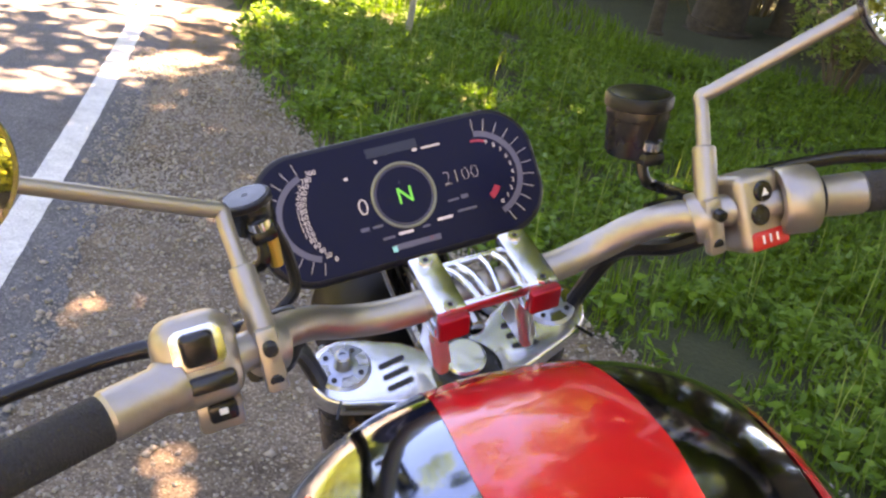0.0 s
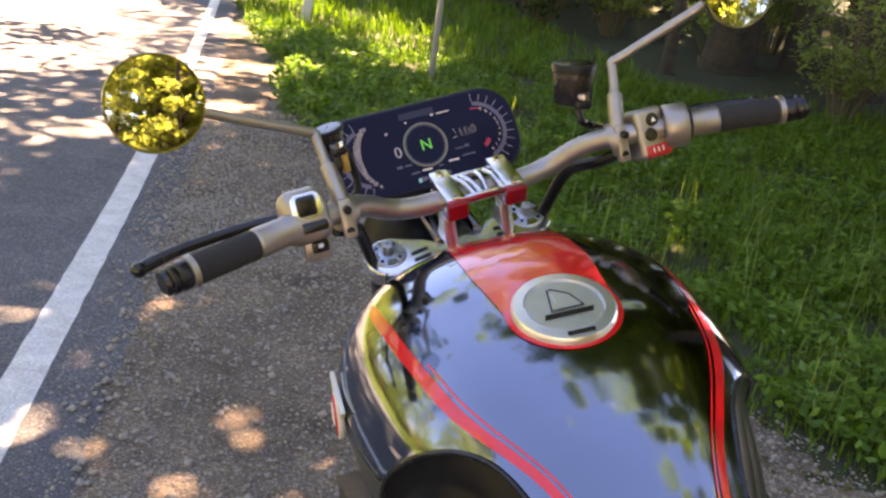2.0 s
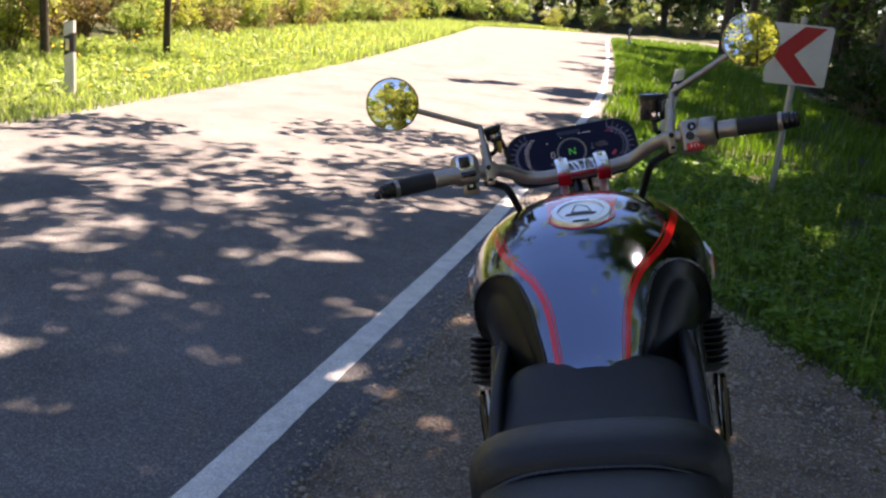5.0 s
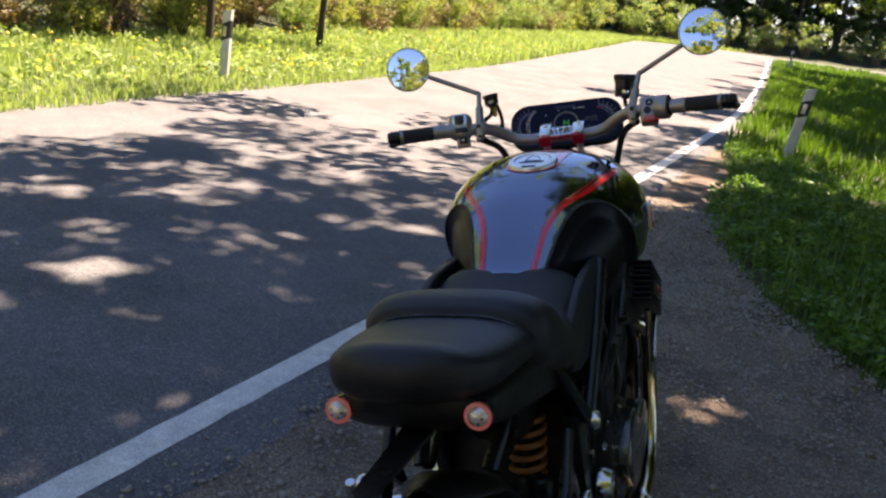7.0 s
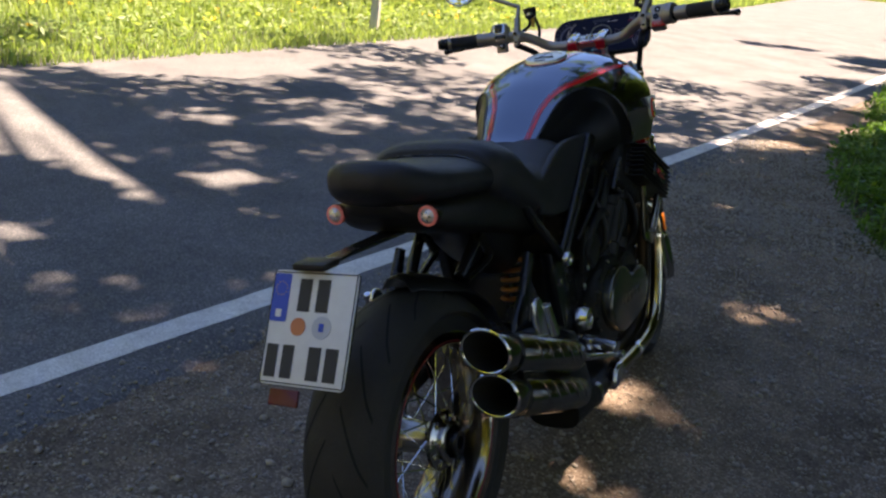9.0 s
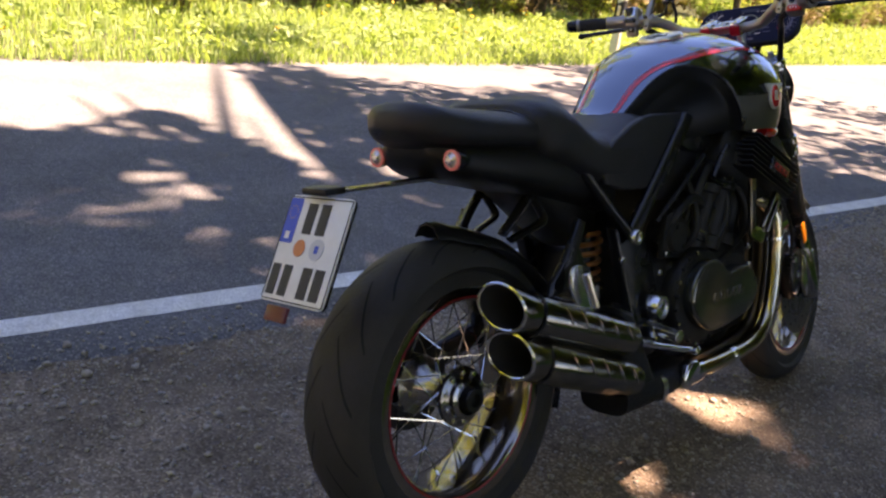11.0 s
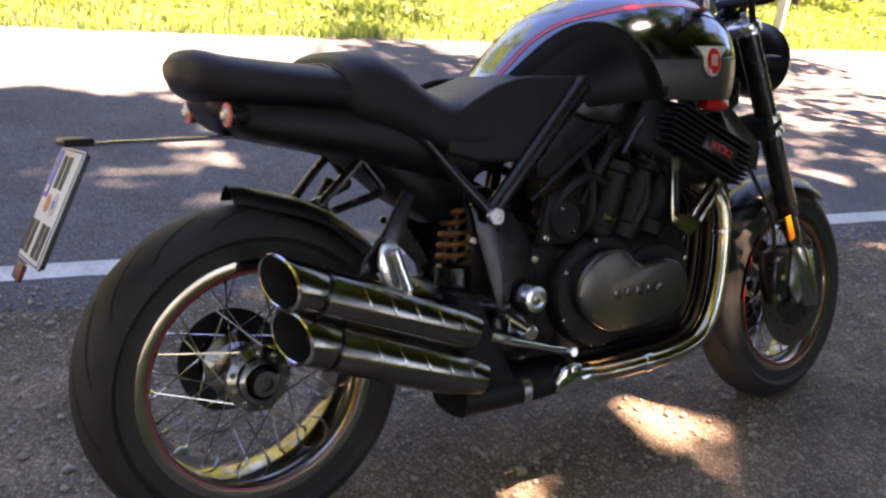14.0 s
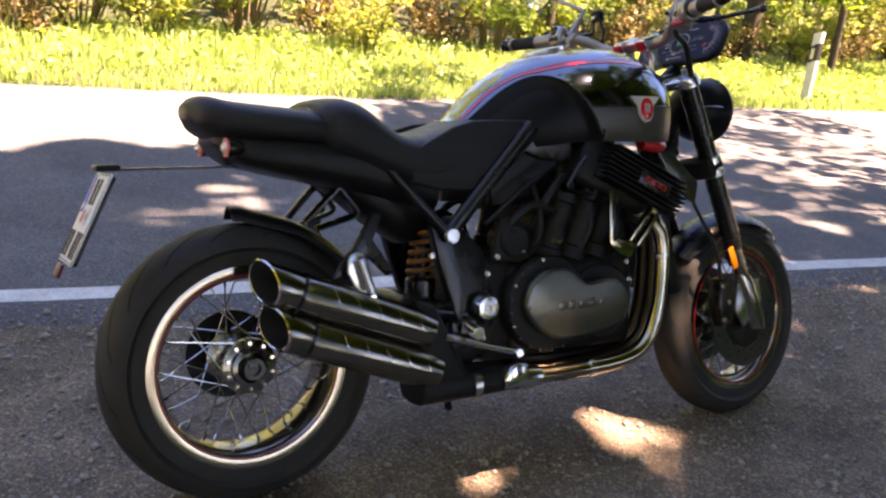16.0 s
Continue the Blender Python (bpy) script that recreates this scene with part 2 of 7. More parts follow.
SILENCER = mat("silencer_steel", (0.33, 0.31, 0.26), 0.15, 1, (0.18, 0.17, 0.15), 25, 0.6, 0.05, 200, rough_var=0.08)
PIPE_DARK = mat("pipe_inside", (0.012, 0.011, 0.01), 0.85)
INK_PALE = glow("screen_pale", (0.27, 0.28, 0.32), 0.07)
INK_GREEN = glow("screen_green", (0.02, 0.33, 0.045), 0.10)
INK_RED = glow("screen_red", (0.24, 0.018, 0.035), 0.04)
INK_CYAN = glow("screen_cyan", (0.06, 0.3, 0.36), 0.1)
INK_DIM = glow("screen_dim", (0.055, 0.058, 0.092), 0.04)
INK_TICK = glow("screen_tick", (0.19, 0.20, 0.24), 0.05)
INK_LOW = glow("screen_low", (0.010, 0.0105, 0.022), 0.0)

# ---- shaping helpers ----
def part(name, bm, material, parent=None, label="", sharp=35, xf=None):
    """Links a bmesh as ONE mesh object under a thing or under a part."""
    me = bpy.data.meshes.new(name)
    if xf is not None:
        bm.transform(xf)
    bmesh.ops.recalc_face_normals(bm, faces=bm.faces)
    bm.to_mesh(me)
    bm.free()
    me.materials.append(material)
    me.shade_smooth()
    me.set_sharp_from_angle(angle=radians(sharp))
    ob = new(name, me)
    ob.parent = parent
    if label:
        ob["label"] = label
    return ob


def sheet(name, verts, faces, material, parent=None, smooth=False):
    """Many loose faces as one mesh object."""
    me = bpy.data.meshes.new(name)
    verts, faces = np.asarray(verts, np.float32), np.asarray(faces, np.int32)
    me.vertices.add(len(verts))
    me.vertices.foreach_set("co", verts.ravel())
    k = faces.shape[1]
    me.loops.add(faces.size)
    me.loops.foreach_set("vertex_index", faces.ravel())
    me.polygons.add(len(faces))
    me.polygons.foreach_set("loop_start", np.arange(0, faces.size, k, dtype=np.int32))
    me.update(calc_edges=True)
    me.validate()
    me.materials.append(material)
    if smooth:
        me.shade_smooth()
    ob = new(name, me)
    ob.parent = parent
    return ob


def interp(pairs, v):
    return float(np.interp(v, [p[0] for p in pairs], [p[1] for p in pairs]))


def smooth_path(pts, n=8):
    """Catmull-Rom through the points."""
    p = [Vector(q) for q in pts]
    if len(p) < 3:
        return p
    p = [2 * p[0] - p[1]] + p + [2 * p[-1] - p[-2]]
    out = []
    for i in range(1, len(p) - 2):
        for k in range(n):
            t = k / n
            a, b, c, d = p[i - 1], p[i], p[i + 1], p[i + 2]
            out.append(0.5 * ((2 * b) + (c - a) * t + (2 * a - 5 * b + 4 * c - d) * t * t + (3 * b - a - 3 * c + d) * t ** 3))
    out.append(p[-2])
    return out


def tube(pts, r, n=14, smooth=8, bm=None, r2=None, cap=True, flat=1.0):
    """A round (or flattened) bar along a path; r may be a list over the path."""
    bm = bm or bmesh.new()
    path = smooth_path(pts, smooth) if smooth else [Vector(q) for q in pts]
    rings = []
    t = (path[1] - path[0]).normalized()
    u = t.orthogonal().normalized() if abs(t.x) > 0.9 else t.cross(Vector((1, 0, 0))).normalized()
    for i, q in enumerate(path):
        t = (path[min(i + 1, len(path) - 1)] - path[max(i - 1, 0)]).normalized()
        u = (u - t * u.dot(t)).normalized()
        w = t.cross(u)
        f = i / (len(path) - 1)
        rad = r if not isinstance(r, (list, tuple)) else float(np.interp(f, np.linspace(0, 1, len(r)), r))
        rings.append([bm.verts.new(q + rad * (math.cos(a) * u * flat + math.sin(a) * w)) for a in [2 * math.pi * k / n for k in range(n)]])
    for a, b in zip(rings, rings[1:]):
        for k in range(n):
            bm.faces.new((a[k], a[(k + 1) % n], b[(k + 1) % n], b[k]))
    if cap:
        bm.faces.new(rings[0][::-1])
        bm.faces.new(rings[-1])
    return bm


def box(size, at=(0, 0, 0), bevel=0.003, turn=(0, 0, 0), bm=None, segs=2, m=None):
    bm = bm or bmesh.new()
    out = bmesh.ops.create_cube(bm, size=1)["verts"]
    full = (m or Matrix()) @ pose(*at, *turn) @ Matrix.Diagonal((*size, 1))
    bmesh.ops.transform(bm, matrix=full, verts=out)
    if bevel:
        edges = list({e for v in out for e in v.link_edges})
        bmesh.ops.bevel(bm, geom=edges, offset=min(bevel, min(size) * 0.45), segments=segs, affect="EDGES", profile=0.5)
    return bm


def lathe(profile, m=None, n=32, bm=None):
    """Turns (radius, height) pairs about the local z axis, placed by m."""
    bm = bm or bmesh.new()
    m = m or Matrix()
    rings = []
    for r, h in profile:
        if r < 1e-6:
            rings.append([bm.verts.new(m @ Vector((0, 0, h)))])
        else:
            rings.append([bm.verts.new(m @ Vector((r * math.cos(2 * math.pi * k / n), r * math.sin(2 * math.pi * k / n), h))) for k in range(n)])
    for a, b in zip(rings, rings[1:]):
        for k in range(n):
            k2 = (k + 1) % n
            q = [a[k % len(a)], a[k2 % len(a)], b[k2 % len(b)], b[k % len(b)]]
            q = list(dict.fromkeys(q))
            if len(q) > 2:
                bm.faces.new(q)
    return bm


def along(at, axis):
    """A frame at a point whose z runs along axis."""
    z = Vector(axis).normalized()
    x = Vector((0, 0, 1)).cross(z) if abs(z.z) < 0.95 else Vector((1, 0, 0)).cross(z)
    x.normalize()
    y = z.cross(x)
    return Matrix(((x.x, y.x, z.x, at[0]), (x.y, y.y, z.y, at[1]), (x.z, y.z, z.z, at[2]), (0, 0, 0, 1)))


def rod(a, b, r, n=12, bm=None, bevel=0.15):
    a, b = Vector(a), Vector(b)
    h = (b - a).length
    e = min(r * bevel, h * 0.2)
    return lathe([(0, 0), (r - e, 0), (r, e), (r, h - e), (r - e, h), (0, h)], along(a, b - a), n, bm)


def slab(outline, thick, m=None, bevel=0.002, bm=None, segs=2):
    """A flat piece from a 2D outline, thick along local z (centred), placed by m."""
    bm = bm or bmesh.new()
    m = m or Matrix()
    lo = [bm.verts.new(Vector((x, y, -thick / 2))) for x, y in outline]
    f = bm.faces.new(lo)
    ext = bmesh.ops.extrude_face_region(bm, geom=[f])["geom"]
    top = [g for g in ext if isinstance(g, bmesh.types.BMVert)]
    bmesh.ops.translate(bm, verts=top, vec=(0, 0, thick))
    vs = lo + top
    if bevel:
        keep = set(vs)
        rim = [e for v in vs for e in v.link_edges if all(p in keep for p in e.verts) and abs(e.verts[0].co.z - e.verts[1].co.z) < thick * 0.5]
        res = bmesh.ops.bevel(bm, geom=list(set(rim)), offset=bevel, segments=segs, affect="EDGES", profile=0.5)
        vs = list({v for v in vs if v.is_valid} | {v for v in res["verts"]})
    bmesh.ops.transform(bm, matrix=m, verts=vs)
    return bm


def loft(rings, bm=None, closed=True, caps=True):
    bm = bm or bmesh.new()
    vr = [[bm.verts.new(p) for p in ring] for ring in rings]
    n = len(vr[0])
    for a, b in zip(vr, vr[1:]):
        for k in range(n if closed else n - 1):
            bm.faces.new((a[k], a[(k + 1) % n], b[(k + 1) % n], b[k]))
    if caps:
        bm.faces.new(vr[0][::-1])
        bm.faces.new(vr[-1])
    return bm


def oval(w, top, bottom, y, n=28, power=2.6, x0=0.0):
    """A rounded ring in the plane of one y, half-width w, from bottom to top."""
    mid, h = (top + bottom) / 2, (top - bottom) / 2
    out = []
    for k in range(n):
        a = 2 * math.pi * k / n
        c, s = math.cos(a), math.sin(a)
        out.append(Vector((x0 + w * math.copysign(abs(c) ** (2 / power), c), y, mid + h * math.copysign(abs(s) ** (2 / power), s))))
    return out


def round_rect(w, h, r, n=8):
    out = []
    for cx, cy, a0 in ((w / 2 - r, h / 2 - r, 0), (-w / 2 + r, h / 2 - r, 90), (-w / 2 + r, -h / 2 + r, 180), (w / 2 - r, -h / 2 + r, 270)):
        for k in range(n + 1):
            a = radians(a0 + 90 * k / n)
            out.append((cx + r * math.cos(a), cy + r * math.sin(a)))
    return out


def letters(name, text, size, m, material, parent, depth=0.0002, thin=0.0):
    """Characters in the built-in font as a mesh, centred on the frame m, facing its z."""
    cu = bpy.data.curves.new(name, "FONT")
    cu.body, cu.size, cu.extrude, cu.align_x, cu.align_y, cu.resolution_u = text, size, depth, "CENTER", "CENTER", 3
    cu.offset = -thin
    tmp = new("tmp_letters", cu)
    bpy.context.view_layer.update()
    me = bpy.data.meshes.new_from_object(tmp.evaluated_get(bpy.context.evaluated_depsgraph_get()))
    bpy.data.objects.remove(tmp)
    me.transform(m)
    me.name = name
    me.materials.clear()
    me.materials.append(material)
    ob = new(name, me)
    ob.parent = parent
    return ob

# ---- ground, road and verge ----
LINE = [(-60, 9.2), (-20, 3.45), (-5, 0.44), (-1.2, -0.475), (0, -0.75), (0.6, -0.895), (1.27, -1.055), (2.57, -1.367), (3.67, -1.63), (4.87, -1.945), (6.1, -2.275), (8, -2.79), (9.7, -3.25), (12, -3.9), (15, -4.8), (18, -5.78), (24, -7.8), (30, -9.85), (40, -13.35), (48, -16.15)]


def table(f, lo, hi, step=0.05):
    """A quick look-up of a curve that is costly to work out."""
    vals = [f(lo + step * k) for k in range(int((hi - lo) / step) + 2)]

    def read(y):
        q = min(max((y - lo) / step, 0.0), len(vals) - 1.001)
        k = int(q)
        return vals[k] + (vals[k + 1] - vals[k]) * (q - k)
    return read


def line_curve(y):
    if y < 46:
        return sum(interp(LINE, y + d) for d in (-0.6, -0.3, 0, 0.3, 0.6)) / 5
    return -15.45 - 0.35 * (y - 46) + 0.03 * (y - 46) ** 2


line_x = table(line_curve, -60, 110)          # the white edge line: its x at a given y
GRASS_EDGE = [(-12, 9.0), (-3, 5.2), (0, 3.0), (1.5, 1.65), (2.1, 1.15), (2.8, 0.55), (3.5, -0.1), (4.3, -0.72), (5.5, -1.4), (7, -1.8), (8, -2.2)]
grass_x = table(lambda y: line_x(y) + max(0.2, 0.55 - 0.12 * (y - 8)) if y > 8 else interp(GRASS_EDGE, y), -20, 110)      # edge of the grass by the lay-by
road_width = table(lambda y: interp([(-60, 4.2), (0, 4.25), (14, 5.1), (20, 5.6), (31, 6.4), (46, 7.5)], y), -60, 110)

REAR_SPOT, FRONT_SPOT = (0.62, -0.33), (0.13, 1.06)


def ground_z(x, y):
    z = 0.02 * math.exp(-((x - REAR_SPOT[0]) ** 2 + (y - REAR_SPOT[1]) ** 2) / 0.3) - 0.014 * math.exp(-((x - FRONT_SPOT[0]) ** 2 + (y - FRONT_SPOT[1]) ** 2) / 0.25)
    d = x - grass_x(y)
    if d > 0:
        z -= 0.14 * min(1, d / 1.6) ** 1.5
        z += 0.5 * min(1, max(0, d - 4) / 8) ** 2
    e = line_x(y) - road_width(y) * 1.03 - x
    if e > 0:
        z -= 0.05 * min(1, e)
        z += 0.9 * min(1, max(0, e - 4) / 10)
    u = min(1.0, max(0.0, (x - line_x(y)) / 0.5))
    z += 0.012 * u * noise.noise((x * 1.3, y * 1.3, 0)) + 0.004 * u * noise.noise((x * 6, y * 6, 3))
    return z


def graded(edges):
    out = []
    for a, b, step in edges:
        out += list(np.arange(a, b, step))
    return out + [edges[-1][1]]


gx = graded([(-400, -40, 30), (-40, -10, 2.5), (-10, -2, 0.5), (-2, 4, 0.06), (4, 10, 0.12), (10, 40, 3), (40, 400, 30)])
gy = graded([(-400, -40, 30), (-40, -9, 2), (-9, -2.5, 0.12), (-2.5, 5, 0.06), (5, 14, 0.3), (14, 60, 1.5), (60, 120, 6), (120, 400, 28)])
verts = [(x, y, ground_z(x, y) - (0.0 if x > line_x(y) + 0.24 or x < line_x(y) - road_width(y) - 0.3 else 0.012)) for y in gy for x in gx]
nx = len(gx)
quads = [(j * nx + i, j * nx + i + 1, (j + 1) * nx + i + 1, (j + 1) * nx + i) for j in range(len(gy) - 1) for i in range(nx - 1)]
ground = sheet("ground", verts, quads, SOIL, smooth=True)
ground.data.materials.append(GRAVEL)
tagged(ground, "flat ground of trodden gravel shoulder and mossy soil under grass", "ground", kind="structure")
flags = []
for a, b, c, d in quads:
    cx, cy = (verts[a][0] + verts[c][0]) / 2, (verts[a][1] + verts[c][1]) / 2
    ragged = 0.22 * noise.noise((cx * 2.2, cy * 2.2, 7)) + 0.1 * noise.noise((cx * 7, cy * 7, 2))
    flags.append(1 if line_x(cy) - 2 < cx < grass_x(cy) + ragged else 0)
ground.data.polygons.foreach_set("material_index", np.array(flags, np.int32))

ys = graded([(-60, -4, 2), (-4, 10, 0.25), (10, 60, 1.0), (60, 85, 1.2)])


def side_offset(y, d):
    """A point d metres to the right of the edge line."""
    s = (line_x(y + 0.05) - line_x(y - 0.05)) / 0.1
    n = Vector((1, -s, 0)).normalized()
    return Vector((line_x(y), y, 0)) + n * d


bm = bmesh.new()
cols = 15
rows = []
for y in ys:
    ragged = 0.05 * noise.noise((y * 1.7, 0, 0)) + 0.03 * noise.noise((y * 6.0, 4, 0))
    right, left = 0.27 + ragged, -road_width(y)
    row = []
    for k in range(cols):
        p = side_offset(y, right if k == cols - 1 else left + (right - 0.06 - left) * k / (cols - 2))
        p.z = 0.006 + (-0.02 if k == 0 or k == cols - 1 else 0)
        row.append(bm.verts.new(p))
    rows.append(row)
for a, b in zip(rows, rows[1:]):
    for k in range(cols - 1):
        bm.faces.new((a[k], a[k + 1], b[k + 1], b[k]))
tagged(part("road", bm, ASPHALT), "grey asphalt country road with worn patches, bending through woods", "road", kind="structure")

bm = bmesh.new()
prev = None
for y in graded([(-60, -4, 2), (-4, 12, 0.06), (12, 60, 0.8)]):
    j = 0.006 * noise.noise((y * 9, 1, 0))
    a, b = side_offset(y, -0.056 + j), side_offset(y, 0.056 + 0.006 * noise.noise((y * 9, 8, 0)))
    a.z = b.z = 0.0085
    cur = (bm.verts.new(a), bm.verts.new(b))
    if prev:
        bm.faces.new((prev[0], prev[1], cur[1], cur[0]))
    prev = cur
tagged(part("road_marking", bm, LINE_PAINT), "worn white painted edge line along the asphalt", "road marking", kind="structure")

# loose stones on the shoulder
rng = np.random.default_rng(5)
pv, pf = [], []
for i in range(46000):
    y = rng.uniform(-2.0, 3.6) if i % 4 else rng.uniform(3.0, 5.5)
    lo, hi = line_x(y) + 0.2, grass_x(y) + 0.1
    if hi <= lo:
        continue
    x = lo + (hi - lo) * rng.uniform(0, 1) if i % 10 else line_x(y) + 0.09 + 0.4 * rng.uniform()
    if x > 3.2:
        continue
    s = 0.0026 + 0.0065 * rng.uniform() ** 3 + (0.006 * rng.uniform(0.5, 1.5) if i % 13 == 0 else 0)
    z = ground_z(x, y) + s * 0.3 + (0.006 if x < line_x(y) + 0.24 else 0)
    b = len(pv)
    w = rng.uniform(0.7, 1.3, 6)
    a = rng.uniform(0, 6.28)
    c_, s_ = math.cos(a), math.sin(a)
    for (dx, dy, dz), q in zip(((1, 0, 0), (0, 1, 0), (-1, 0, 0), (0, -1, 0), (0, 0, 0.8), (0, 0, -0.8)), w):
        pv.append((x + s * q * (dx * c_ - dy * s_), y + s * q * (dx * s_ + dy * c_), z + s * q * dz))
    for f in ((0, 1, 4), (1, 2, 4), (2, 3, 4), (3, 0, 4), (1, 0, 5), (2, 1, 5), (3, 2, 5), (0, 3, 5)):
        pf.append(tuple(b + k for k in f))
tagged(sheet("pebbles", pv, pf, PEBBLE), "small loose grey stones scattered over the gravel shoulder", "gravel", kind="stuff")

# ---- roadside posts and sign ----
def delineator(name, at, height, turn, lean=0.0, tip=0.0):
    """A white roadside post with slanted top and a slanted black band."""
    post = new(name)
    post.matrix_world = pose(at[0], at[1], ground_z(at[0], at[1]), lean, tip, turn)
    w, d = 0.12, 0.09

    def piece(z0, z1, s0, s1, grow):
        bm = bmesh.new()
        ring = []
        for z, s in ((z0, s0), (z1, s1)):
            ring.append([Vector((x * (w / 2 + grow), y * (d / 2 + grow), z + s * x)) for x, y in ((-0.7, -1), (0.7, -1), (1, -0.5), (1, 0.5), (0.7, 1), (-0.7, 1), (-1, 0.5), (-1, -0.5))])
        return loft(ring, bm)

    part("body", piece(-0.1, height, 0, 0.02, 0), POST_WHITE, post)
    part("band", piece(height - 0.34, height - 0.14, 0.03, 0.03, 0.0015), POST_BLACK, post, "black slanting band")
    part("reflector", box((0.05, 0.006, 0.12), (0, -d / 2 - 0.003, height - 0.24), 0.002), LENS, post, "small clear reflector")
    return tagged(post, "white plastic roadside post with a black slanted band", "roadside post", "roadside posts")


delineator("delineator_post", (-2.28, 10.05), 0.90, 14, 0, 6.5)
delineator("delineator_post", (-7.65, 5.75), 0.80, 14, 0)
delineator("delineator_post", (line_x(41) + 1.0, 41), 0.9, 25, 0)
delineator("delineator_post", (-31.0, 48), 0.9, 30, 0)

sign = new("chevron_sign")
sign.matrix_world = pose(-0.62, 8.2, ground_z(-0.62, 8.2), 0, 0, 18)
part("pole", rod((0, 0, -0.2), (0, 0, 1.70), 0.03, 16), ZINC, sign, "galvanised round pole")
face = part("panel", slab(round_rect(0.56, 0.56, 0.03), 0.008, pose(0, -0.042, 1.35, 90, 0, 0), 0.002), SIGN_WHITE, sign, "white square panel")
arrow = [(0.215, 0.262), (0.015, 0.262), (-0.25, 0.0), (0.015, -0.262), (0.215, -0.262), (-0.04, 0.0)]
part("chevron", slab(arrow, 0.003, pose(0, -0.0482, 1.35, 90, 0, 0), 0), SIGN_RED, face, "red arrow pointing left")
for zz in (1.20, 1.50):
    part("clip", box((0.09, 0.05, 0.03), (0, -0.02, zz), 0.004), ZINC, sign)
tagged(sign, "white bend sign with red arrow on a zinc pole", "traffic sign")

# ---- the motorcycle: x right, y ahead, z up from the rear tyre's foot ----
LEAN_ANGLE, HEADING = 13.7, 20.7
bike = new("motorcycle")
bike.matrix_world = pose(0.6949, -0.3097, 0.0184, 0, -LEAN_ANGLE, HEADING)
tagged(bike, "black retro roadster motorcycle with red stripes, leaning on its side stand", "motorcycle")
RAKE = radians(24)
PIVOT, AXIS = Vector((0, 1.205, 0.985)), Vector((0, -math.sin(RAKE), math.cos(RAKE)))
STEER = Matrix.Translation(PIVOT) @ Matrix.Rotation(radians(6.3), 4, AXIS) @ Matrix.Translation(-PIVOT)
REAR, FRONT = Vector((0, 0, 0.322)), Vector((0, 1.55, 0.270))


def both(f):
    for s in (-1, 1):
        f(s)


